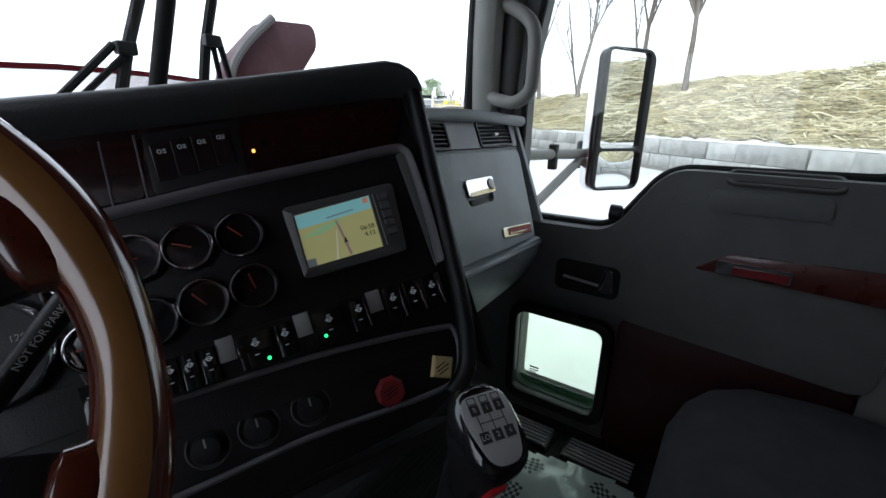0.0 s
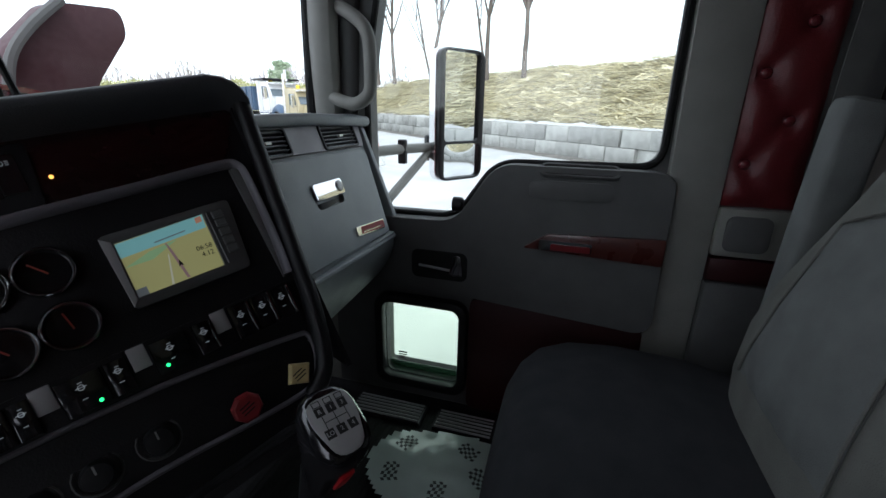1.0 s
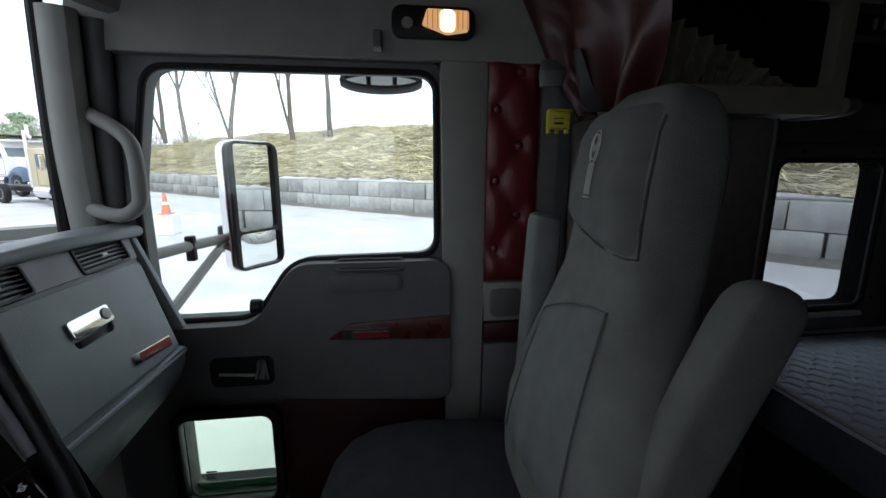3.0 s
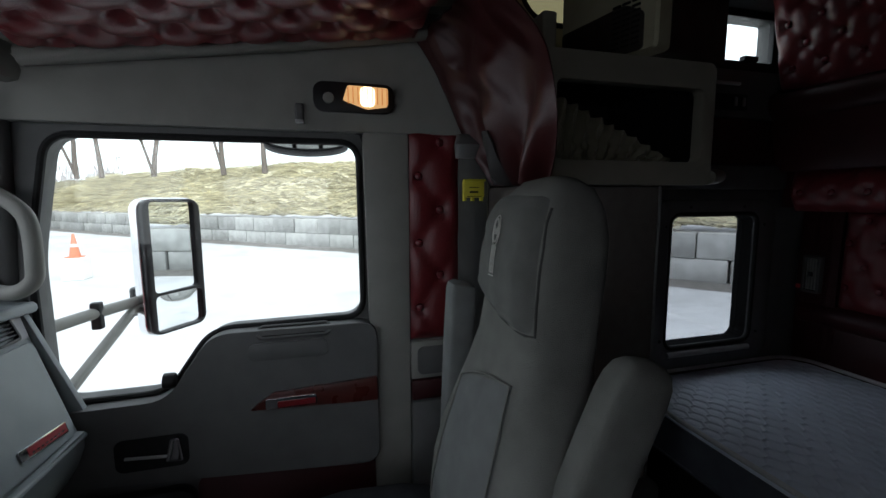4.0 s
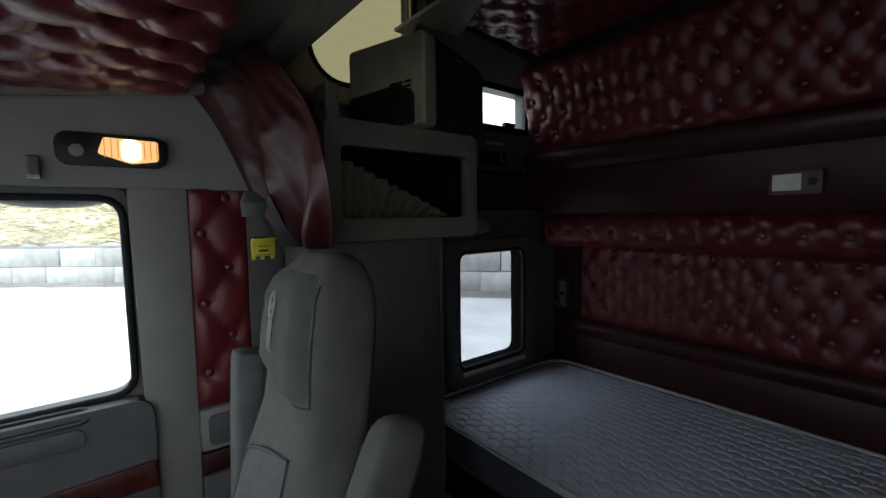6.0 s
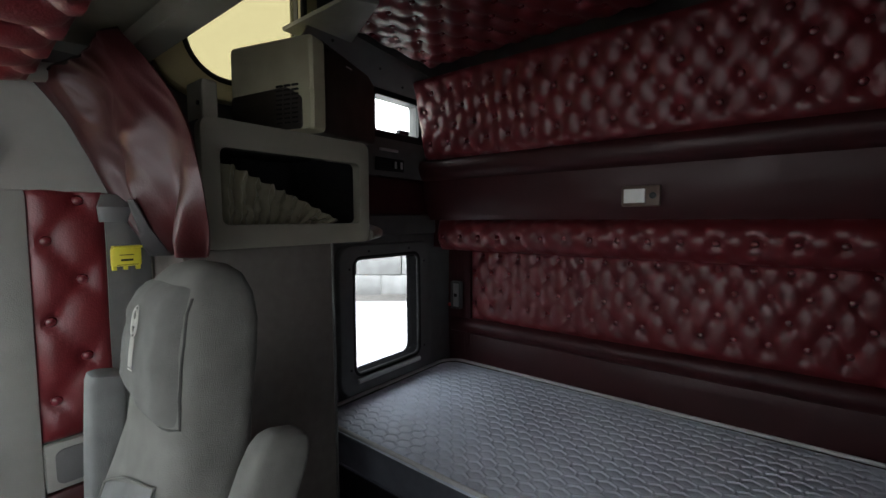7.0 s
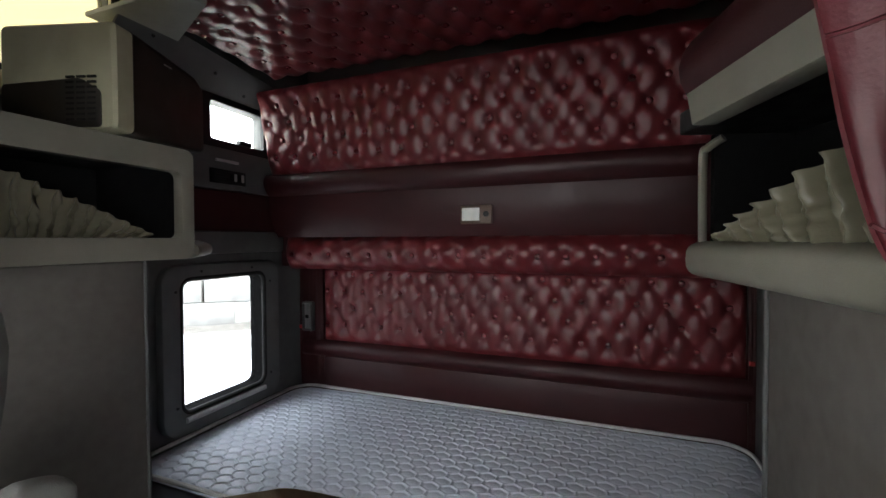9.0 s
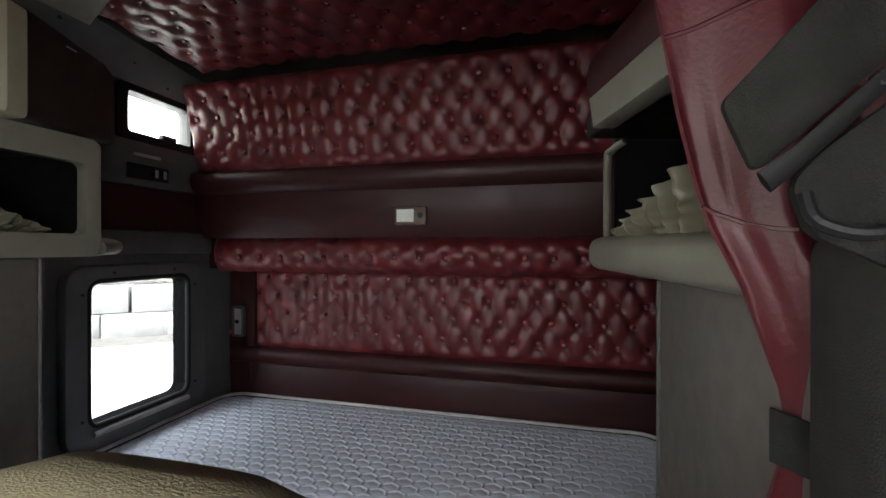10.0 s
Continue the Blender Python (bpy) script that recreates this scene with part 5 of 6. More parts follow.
for u0, u1 in ((-0.148, -0.018), (0.112, 0.272)):
    v = part("vent", gl(plate(rrect(u0 - 0.004, u1 + 0.004, 0.074, 0.136, 0.010), [rrect(u0 + 0.003, u1 - 0.003, 0.080, 0.130, 0.006)], 0.001, 0.008, r=0.002)), BLACK, pd, "black slatted air vent", smooth=True)
    part("duct", gl(plate(rrect(u0, u1, 0.077, 0.133, 0.006), [], -0.030, -0.026)), RUBBER, v)
    for i in range(5):
        part("slat", gl(moved(box(u0 + 0.003, u1 - 0.003, -0.0010, 0.0010, -0.009, 0.006, 0.0005), Matrix.Translation((0, 0.087 + 0.0090 * i, 0)) @ Matrix.Rotation(radians(-18), 4, "X"))), BLACK, v)
    part("tab", gl(box((u0 + u1) / 2 - 0.009, (u0 + u1) / 2 + 0.009, 0.101, 0.107, 0.004, 0.011, 0.001)), WHITE_TAB, v, "white vent tab")
part("top_pad", solid(surface(10, 8, lambda a, b: Vector((0.36 + 0.56 * a, 0.492 + 0.38 * b - 0.10 * a * b, 0.958 + 0.012 * math.sin(math.pi * min(1, b * 2)) - 0.045 * b ** 1.4))), 0.03), DASH, pd, "charcoal dash top", smooth=True)
part("lip", tube(curve([(0.37, 0.492, 0.952), (0.62, 0.489, 0.955), (0.885, 0.480, 0.945)], 5), 0.014, 10), DASH, pd, smooth=True)
part("end_cap", plate(rounded([(0.37, 0.64), (0.49, 0.95), (0.86, 0.92), (0.86, 0.50), (0.50, 0.52)], 0.03), [], 0.862, 0.880, YZ, r=0.005), DASH, pd, smooth=True)
part("under_dash", solid(surface(10, 8, lambda a, b: Vector((0.36 + 0.46 * a, 0.385 - 0.015 * math.sin(math.pi * b) + 0.30 * b ** 1.7, 0.655 - 0.36 * b + 0.05 * a * b))), 0.015), DASH, pd, "charcoal panel curving under the dash", smooth=True)
part("under_lip", tube(curve([(0.36, 0.378, 0.652), (0.60, 0.372, 0.648), (0.83, 0.376, 0.640)], 4), 0.007, 8), DASH, pd, smooth=True)

# grab handle on the A-pillar
grab = thing("grab_handle", "grey moulded grab handle on the windshield pillar", "handle")
part("bar", tube(curve([(0.870, 0.560, 1.236), (0.845, 0.508, 1.216), (0.828, 0.452, 1.180), (0.822, 0.430, 1.140), (0.820, 0.427, 1.060), (0.821, 0.434, 1.016), (0.827, 0.474, 0.991), (0.845, 0.530, 0.998), (0.872, 0.585, 1.016)], 6), 0.0168, 14), GREY, grab, smooth=True)
for y, z in ((0.562, 1.236), (0.585, 1.016)):
    part("mount", moved(disc(0.026, -0.01, 0.014, XY, 14, 0.006), Matrix.Translation((0.868, y, z)) @ Matrix.Rotation(radians(-90), 4, "Y")), GREY, grab, smooth=True)

# gear lever
gs = thing("gear_lever", "black gear knob with a silver shift diagram and red range switch", "gear lever")
KM = Matrix.Translation((0.045, 0.100, 0.708)) @ Vector((-0.20, -0.50, 0.84)).to_track_quat("Z", "Y").to_matrix().to_4x4() @ Matrix.Rotation(radians(-6), 4, "Z") @ Matrix.Scale(0.74, 4)
part("stick", tube(curve([(0.13, 0.26, 0.10), (0.10, 0.20, 0.40), (0.055, 0.135, 0.64)], 5), 0.014, 10), BLACK, gs, smooth=True)
part("boot", turned([(0.10, 0.05), (0.085, 0.09), (0.07, 0.15), (0.05, 0.20), (0.03, 0.26)], 16, lit(0.10, 0.25, 0)), RUBBER, gs, smooth=True)
part("knob", moved(loft([((0, -0.03, -0.115), (0.022, 0, 0), (0, 0.024, 0), 2.4), ((0, -0.022, -0.08), (0.030, 0, 0), (0, 0.034, 0), 2.6), ((0, -0.008, -0.045), (0.036, 0, 0), (0, 0.046, 0), 2.8), ((0, 0, -0.015), (0.040, 0, 0), (0, 0.053, 0), 2.8), ((0, 0, -0.002), (0.038, 0, 0), (0, 0.050, 0), 2.8), ((0, 0, 0.004), (0.032, 0, 0), (0, 0.044, 0), 2.6)], 24), KM), GLOSSY, gs, smooth=True)
pl = part("shift_plate", moved(plate(rounded([(-0.019, -0.042), (0.019, -0.042), (0.033, 0.010), (0.028, 0.036), (-0.028, 0.036), (-0.033, 0.010)], 0.016), [], 0.0035, 0.0065, r=0.001), KM), SATIN, gs, "silver shift diagram plate", smooth=True)
bm = bmesh.new()
for x in (-0.016, 0.0, 0.016):
    box(x - 0.0005, x + 0.0005, -0.006, 0.014, 0.0066, 0.0069, bm=bm)
box(-0.0165, 0.0165, 0.0035, 0.0045, 0.0066, 0.0069, bm=bm)
part("lines", moved(bm, KM), INK, pl, "black lines")
for x, t1, t2 in ((-0.016, "R", "LO"), (0.0, "1", "2"), (0.016, "3", "4")):
    for yy, tx in ((0.019, t1), (-0.011, t2)):
        part("square", moved(box(x - 0.006, x + 0.006, yy - 0.006, yy + 0.006, 0.0066, 0.0070), KM), INK, pl, "black square")
        words(tx, 0.008, KM @ Matrix.Translation((x, yy, 0.0072)), SATIN, pl)
    part("square_rim", moved(plate(rrect(x - 0.0055, x + 0.0055, 0.0255, 0.0335, 0.001), [rrect(x - 0.0045, x + 0.0045, 0.0265, 0.0325, 0.001)], 0.0066, 0.0070), KM), INK, pl)
part("range_switch", moved(box(-0.012, 0.010, -0.058, -0.040, -0.075, -0.035, 0.004), KM), material("red_switch", (0.42, 0.015, 0.02), 0.4), gs, "red range switch", smooth=True)

# ---- door fittings and cab things ----
strip = part("wood_strip", plate(rounded([(0.015, 0.640), (-0.322, 0.626), (-0.322, 0.694), (-0.045, 0.682)], 0.008), [], 0.842, 0.853, YZ, r=0.003), material("red_wood_strip", (0.062, 0.0125, 0.0095), 0.30, vary=0.15, scale=14, coat=0.4), door, "dark red wood strip", smooth=True)
part("pull_pocket", plate(rrect(-0.190, 0.012, 0.772, 0.818, 0.018), [], 0.846, 0.853, YZ, r=0.003), GREY_D, door, "shallow moulded pocket", smooth=True)
SLOT = Matrix.Translation((0.8605, -0.105, 0.8435)) @ Matrix(((0, 0.80, -0.60, 0), (1, 0, 0, 0), (0, 0.60, 0.80, 0), (0, 0, 0, 1)))
part("sill_slot", plate(rrect(-0.088, 0.088, -0.016, 0.017, 0.015), [], -0.004, 0.0005, SLOT), RUBBER, door, "dark slot in the sill")
part("slot_rim", plate(rrect(-0.097, 0.097, -0.022, 0.023, 0.020), [rrect(-0.088, 0.088, -0.016, 0.017, 0.015)], -0.006, 0.0040, SLOT, r=0.0015), GREY_D, door, smooth=True)
bd = part("badge", plate(rrect(-0.155, -0.025, 0.640, 0.667, 0.004), [], 0.838, 0.8425, YZ, r=0.001), CHROME, door, "red and chrome badge")
part("badge_field", plate(rrect(-0.152, -0.055, 0.642, 0.659, 0.003), [], 0.8372, 0.8382, YZ), material("door_badge_red", (0.15, 0.008, 0.012), 0.35), bd, "red field")
part("inner_handle", plate(rounded([(0.175, 0.535), (0.215, 0.535), (0.202, 0.595), (0.182, 0.595)], 0.006), [], 0.836, 0.846, YZ, r=0.003), CHROME, door, "chrome door handle", smooth=True)
part("handle_recess", plate(rrect(0.165, 0.33, 0.515, 0.60, 0.02), [], 0.8490, 0.8530, YZ, r=0.002), RUBBER, door)
part("handle_rod", tube([(0.842, 0.205, 0.548), (0.842, 0.305, 0.556)], 0.004, 6), SATIN, door, smooth=True)
part("door_edge_seal", tube([(0.898, -0.318, 0.10), (0.898, -0.318, 1.33), (0.900, -0.300, 1.375), (0.902, -0.25, 1.392), (0.902, 0.46, 1.392)], 0.010, 8), RUBBER, door, "black rubber door seal", smooth=True)
part("bumper", disc(0.020, -0.02, 0.008, Matrix.Translation((0.872, 0.195, 0.735)) @ Matrix.Rotation(radians(90), 4, "X"), 16, 0.008), BLACK, door, smooth=True)

# reading lamp over the door
lamp = thing("dome_lamp", "lit amber reading lamp in a dark housing over the door", "lamp")
part("housing", plate(rrect(-0.385, -0.176, 1.420, 1.494, 0.026), [], 0.850, 0.870, YZ, r=0.008), BLACK, lamp, smooth=True)
lens = part("lens", plate(rounded([(-0.366, 1.436), (-0.312, 1.427), (-0.250, 1.448), (-0.262, 1.484), (-0.366, 1.482)], 0.006), [], 0.838, 0.852, YZ, r=0.003), glow("amber_lens", (1.0, 0.55, 0.20), 0.6), lamp, "glowing amber ribbed lens", smooth=True)
part("bulb", plate(rrect(-0.331, -0.294, 1.432, 1.482, 0.012), [], 0.8355, 0.8382, YZ), glow("hot_bulb", (1.0, 0.84, 0.55), 2.6), lens, "hot bulb showing through")
for i in range(9):
    part("rib", box(0.8352, 0.8384, -0.364 + 0.0125 * i, -0.362 + 0.0125 * i, 1.438, 1.480), glow("amber_rib_%d" % i, (0.9, 0.30, 0.05), 0.35) if i == 0 else lens.children[-1].data.materials[0], lens)
part("switch", disc(0.014, 0, 0.006, Matrix.Translation((0.850, -0.214, 1.452)) @ Matrix.Rotation(radians(-90), 4, "Y"), 16, 0.002), GREY, lamp, "round grey switch", smooth=True)
clip_ = thing("coat_hook", "grey plastic clip over the door window", "hook")
part("clip", box(0.853, 0.870, -0.152, -0.130, 1.392, 1.437, 0.005), GREY_D, clip_)
part("foot", box(0.845, 0.868, -0.151, -0.131, 1.387, 1.395, 0.002), SATIN, clip_)

# passenger seat
def seat(name, label, cloth):
    """A high-backed cloth seat with folded armrests, facing +y, at x = 0."""
    top = thing(name, label, "seat", "cab seats")
    back = [(0.46, -0.470, 0.205, 0.090, 2.8), (0.54, -0.482, 0.235, 0.100, 3.0), (0.62, -0.497, 0.240, 0.104, 3.2), (0.70, -0.513, 0.222, 0.104, 3.2),
            (0.78, -0.530, 0.190, 0.100, 3.2), (0.86, -0.548, 0.150, 0.096, 3.4), (0.93, -0.562, 0.122, 0.090, 3.8), (1.00, -0.572, 0.112, 0.088, 4.4), (1.08, -0.582, 0.108, 0.090, 4.6),
            (1.14, -0.590, 0.104, 0.088, 4.4), (1.185, -0.598, 0.094, 0.078, 3.8), (1.215, -0.606, 0.076, 0.058, 3.2), (1.228, -0.612, 0.042, 0.028, 2.6)]
    back = [(z, y + 0.012, w, max(0.02, d - 0.013), e) for z, y, w, d, e in back]

    def section(z):
        """Depth, half width and half thickness of the back at a height."""
        for (z0, y0, w0, d0, e0), (z1, y1, w1, d1, e1) in zip(back, back[1:]):
            if z <= z1:
                t = (z - z0) / (z1 - z0)
                return y0 + (y1 - y0) * t, w0 + (w1 - w0) * t, d0 + (d1 - d0) * t, e0 + (e1 - e0) * t

    def front(u, z, lift):
        """A point on the front face of the back."""
        y, w, d, e = section(z)
        dep = d * max(0.0, 1 - min(1, abs(u) / w) ** e) ** (1 / e)
        return Vector((u, y + dep * 0.97 + lift, z + dep * 0.20))

    def wrinkle(u, z):
        q = Vector((u * 9, z * 7, 0.4))
        return 0.0028 * noise.noise(q) + 0.0012 * noise.noise(q * 3.1)

    part("backrest", loft([((0, y, z), (w, 0, 0), (0, d * 0.97, d * 0.20), e) for z, y, w, d, e in back], 40), cloth, top, "grey cloth back", smooth=True)
    part("back_insert", solid(surface(18, 20, lambda a, b: front((a - 0.5) * 2 * (0.132 - 0.038 * b), 0.56 + 0.325 * b - 0.055 * a * b, -0.003 + wrinkle(a, b) + 0.012 * (math.sin(math.pi * a) * math.sin(math.pi * b)) ** 0.5)), 0.004), CLOTH, top, "paler grey cloth insert", smooth=True)
    part("piping", tube([front(0.132 - 0.038 * i / 10, 0.56 + 0.325 * i / 10 - 0.055 * i / 10, 0.004) for i in range(11)] + [front(0.094 - 0.188 * i / 10, 0.830 + 0.055 * i / 10 + 0.012 * math.sin(math.pi * i / 10), 0.006) for i in range(1, 10)] + [front(-0.094 - 0.038 * i / 10, 0.885 - 0.325 * i / 10, 0.004) for i in range(11)], 0.0022, 6), CLOTH_T, top, "pale stitched piping", smooth=True)

    def pillow(a, b):
        """The head cushion, standing a finger proud of the back."""
        u = (a - 0.5) * 2
        low = 0.978 + 0.022 * u + 0.012 * abs(u) ** 4
        z = low + (1.190 - low) * b
        rise = min(1.0, 9 * min(a, 1 - a)) ** 0.5 * min(1.0, 8 * min(b, 1 - b)) ** 0.5
        return front(u * 0.91 * section(z)[1], z, -0.005 + 0.024 * rise + wrinkle(a * 0.6, b))

    head = part("headrest", solid(surface(26, 24, pillow), 0.006), HEAD if cloth is CLOTH_T else cloth, top, "grey cloth headrest cushion", smooth=True)
    SEAM = material(name + "_seam", (0.028, 0.028, 0.025), 0.9)
    rim_ = [pillow(1.0, 0.9 - 0.1 * i) for i in range(9)] + [pillow(1 - i / 16, 0.0) for i in range(17)] + [pillow(0.0, 0.1 * i) for i in range(1, 10)]
    part("seam", tube([p + Vector((0, 0.004, 0)) for p in rim_], 0.0024, 6), SEAM, top, "dark seam", smooth=True)
    THREAD = material(name + "_thread", (0.40, 0.40, 0.36), 0.7)
    bm = bmesh.new()
    for q in (-0.0075, -0.0025, 0.0025, 0.0075):
        tube([front(q, z, 0.0235) for z in (1.050, 1.075, 1.098)], 0.0009, 5, bm=bm)
    tube([front(0.0095 * math.cos(t), 1.124 + 0.020 * math.sin(t), 0.0240) for t in [2 * math.pi * i / 20 for i in range(20)]], 0.0011, 5, True, bm=bm)
    tube([front(0.0135 * math.cos(t), 1.124 + 0.026 * math.sin(t), 0.0235) for t in [2 * math.pi * i / 20 for i in range(20)]], 0.0009, 5, True, bm=bm)
    tube([front(x, z, 0.0240) for x, z in ((-0.006, 1.131), (-0.003, 1.117), (0.0, 1.127), (0.003, 1.117), (0.006, 1.131))], 0.0009, 5, bm=bm)
    tube([front(-0.010, 1.046, 0.0230), front(0.010, 1.046, 0.0230)], 0.0009, 5, bm=bm)
    part("embroidery", bm, THREAD, head, "pale embroidered emblem", smooth=True)
    cush = [(-0.52, 0.200, 0.050, 0.440), (-0.46, 0.270, 0.066, 0.440), (-0.36, 0.310, 0.076, 0.438), (-0.22, 0.320, 0.080, 0.438), (-0.12, 0.300, 0.078, 0.440), (-0.06, 0.262, 0.070, 0.438), (-0.025, 0.215, 0.055, 0.430), (-0.005, 0.150, 0.030, 0.422)]
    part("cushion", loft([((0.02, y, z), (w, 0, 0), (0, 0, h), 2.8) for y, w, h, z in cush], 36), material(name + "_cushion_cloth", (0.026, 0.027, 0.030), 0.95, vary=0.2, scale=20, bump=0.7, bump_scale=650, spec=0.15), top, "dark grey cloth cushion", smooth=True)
    part("base", box(-0.20, 0.20, -0.45, -0.10, FLOOR + 0.02, 0.37, 0.03), BLACK, top, smooth=True)
    part("pedestal", box(-0.24, 0.24, -0.48, -0.05, FLOOR, FLOOR + 0.03, 0.008), BLACK, top)
    # inner armrest: a thick padded slab folded up beside the back
    slab = [(0.545, -0.455, 0.016, 0.026), (0.570, -0.464, 0.023, 0.036), (0.620, -0.482, 0.027, 0.042), (0.720, -0.521, 0.029, 0.045), (0.820, -0.563, 0.029, 0.047), (0.895, -0.596, 0.029, 0.047), (0.922, -0.608, 0.028, 0.044), (0.938, -0.615, 0.024, 0.037), (0.947, -0.619, 0.016, 0.026), (0.951, -0.621, 0.006, 0.012)]
    part("inner_armrest", loft([((-0.205, y, z + 0.018), (w, 0, 0), (0, d, d * 0.30), 4.6) for z, y, w, d in slab], 32), cloth, top, "padded cloth armrest folded up", smooth=True)
    part("arm_pivot", disc(0.030, 0.0, 0.020, Matrix.Translation((-0.180, -0.490, 0.600)) @ Matrix.Rotation(radians(90), 4, "Y"), 18, 0.004), BLACK, top, smooth=True)
    slab = [(0.62, -0.460, 0.030, 0.026), (0.70, -0.468, 0.032, 0.030), (0.85, -0.474, 0.032, 0.030), (0.960, -0.480, 0.032, 0.030), (0.990, -0.482, 0.032, 0.030), (1.004, -0.483, 0.029, 0.027), (1.010, -0.484, 0.020, 0.018)]
    part("outer_armrest", loft([((0.205, y, z), (w, 0, 0), (0, d, d * 0.2), 5.0) for z, y, w, d in slab], 24), CLOTH, top, "padded cloth armrest folded up", smooth=True)
    return top


HEAD = material("headrest_cloth", (0.098, 0.100, 0.092), 0.9, vary=0.16, scale=24, bump=0.6, bump_scale=650, sheen=0.04, spec=0.2)
s1 = seat("captain_chair", "grey cloth high-backed passenger seat with folded armrests", CLOTH_T)
s1.matrix_world = Matrix.Translation((0.365, 0.0, 0.0))
s2 = seat("captain_chair", "tan cloth driver's seat, set forward of the bunk", material("tan_seat_cloth", (0.150, 0.132, 0.080), 0.9, vary=0.2, scale=16, bump=0.6, bump_scale=650, spec=0.2))
s2.matrix_world = Matrix.Translation((-0.432, -0.112, -0.073)) @ Matrix.Diagonal((1.25, 0.58, 1.0, 1.0))
for ch in [c for c in s2.children if c.name.startswith(("outer_armrest", "inner_armrest", "base", "arm_pivot"))]:
    bpy.data.objects.remove(ch)

# floor: foil sheet with flags, ribbed sill strips, rubber mat
mat_ = thing("rubber_mat", "black ribbed rubber floor mat", "mat")
part("sheet", box(0.30, 0.86, 0.05, 0.62, FLOOR, FLOOR + 0.008, 0.002), RUBBER, mat_)
rib0 = part("rib", box(0.31, 0.85, -0.0035, 0.0035, 0.0, 0.003, 0.001), RUBBER, mat_)
rib0.matrix_basis = Matrix.Translation((0, 0.064, FLOOR + 0.0078))
for i in range(1, 34):
    share("rib", rib0.data, mat_, Matrix.Translation((0, 0.064 + 0.0163 * i, FLOOR + 0.0078)))
for y0, y1 in ((0.275, 0.51), (0.050, 0.235)):
    stp = thing("sill_strip", "ribbed metal step strip along the door sill", "step strip", "sill strips")
    part("plate", box(0.757, 0.844, y0, y1, FLOOR + 0.004, FLOOR + 0.022, 0.003), BLACK, stp)
    for i in range(6):
        part("rib", tube([(0.765 + 0.0143 * i, y0 + 0.008, FLOOR + 0.023), (0.765 + 0.0143 * i, y1 - 0.008, FLOOR + 0.023)], 0.0034, 6), SATIN, stp, "bright metal rib", smooth=True)
foil = thing("protective_foil", "crumpled clear foil sheet with checkered flag prints on the floor", "foil sheet")
FO = [(0.52, 0.335), (0.60, 0.368), (0.70, 0.335), (0.735, 0.24), (0.748, 0.12), (0.72, 0.0), (0.57, -0.02), (0.46, 0.05), (0.45, 0.20)]


def foil_at(x, y):
    q = Vector((x * 7, y * 7, 0.3))
    return Vector((x, y, FLOOR + 0.026 + 0.007 * noise.noise(q) + 0.003 * noise.noise(q * 3)))


bm = bmesh.new()
loop = [Vector(p) for p in rounded(FO, 0.04)]
grid = {}
N_ = 40
for i in range(N_):
    for j in range(N_):
        c = [(0.44 + 0.42 * (i + di) / N_, -0.04 + 0.45 * (j + dj) / N_) for di, dj in ((0, 0), (1, 0), (1, 1), (0, 1))]
        if within(Vector((c[0][0] + 0.005, c[0][1] + 0.005)), loop):
            vs = []
            for k, p in zip(((i, j), (i + 1, j), (i + 1, j + 1), (i, j + 1)), c):
                if k not in grid:
                    grid[k] = bm.verts.new(foil_at(*p))
                vs.append(grid[k])
            bm.faces.new(vs)
part("sheet", bm, material("milky_clear_foil", (0.46, 0.53, 0.51), 0.10, vary=0.18, scale=8, spec=0.8), foil, "glossy milky foil", smooth=True)
FLAG = material("flag_print", (0.03, 0.035, 0.035), 0.35)
for fx, fy, rot in ((0.565, 0.285, 20), (0.672, 0.275, -25), (0.545, 0.150, 15), (0.690, 0.105, 70), (0.615, 0.060, 50)):
    fm = Matrix.Translation((fx, fy, 0)) @ Matrix.Rotation(radians(rot), 4, "Z")
    bm = bmesh.new()
    for i in range(6):
        for j in range(5):
            if (i + j) % 2 == 0:
                vs = []
                for di, dj in ((0, 0), (1, 0), (1, 1), (0, 1)):
                    p = fm @ Vector((-0.030 + 0.0095 * (i + di), -0.02 + 0.0085 * (j + dj) + 0.004 * math.sin(i + di), 0))
                    q = foil_at(p.x, p.y)
                    vs.append(bm.verts.new((q.x, q.y, q.z + 0.0015)))
                bm.faces.new(vs)
    part("flag_print", bm, FLAG, foil, "dark checkered flag print")

# seat belt with a yellow tag on the pillar
belt = thing("seat_belt", "grey seat belt hanging from the pillar behind the passenger seat", "seat belt")
part("webbing", solid(surface(2, 12, lambda a, b: Vector((0.790 - 0.004 * math.sin(9 * b), -0.545 - 0.046 * a, 0.72 + 0.58 * b))), 0.003), material("belt_webbing", (0.10, 0.10, 0.095), 0.8, bump=0.4, bump_scale=900), belt, smooth=True)
part("guide", loft([((0.783, -0.568, 1.300), (0, 0.034, 0), (0.016, 0, 0), 2.5), ((0.779, -0.568, 1.335), (0, 0.038, 0), (0.020, 0, 0), 2.5), ((0.800, -0.568, 1.365), (0, 0.024, 0), (0.012, 0, 0), 2.5)], 14), GREY_D, belt, "grey belt guide", smooth=True)
yt = thing("yellow_clip", "yellow plastic clip with dark print on the seat belt", "clip")
YEL = material("yellow_plastic", (0.50, 0.45, 0.03), 0.5, vary=0.12, scale=30)
part("body", box(0.751, 0.767, -0.606, -0.547, 1.196, 1.240, 0.004), YEL, yt, smooth=True)
part("top_edge", box(0.747, 0.769, -0.608, -0.550, 1.238, 1.244, 0.002), YEL, yt)
for y in (-0.599, -0.574, -0.552):
    part("tooth", box(0.753, 0.765, y - 0.004, y + 0.004, 1.187, 1.198, 0.001), YEL, yt)
bm = box(0.7498, 0.7508, -0.590, -0.562, 1.2215, 1.2235)
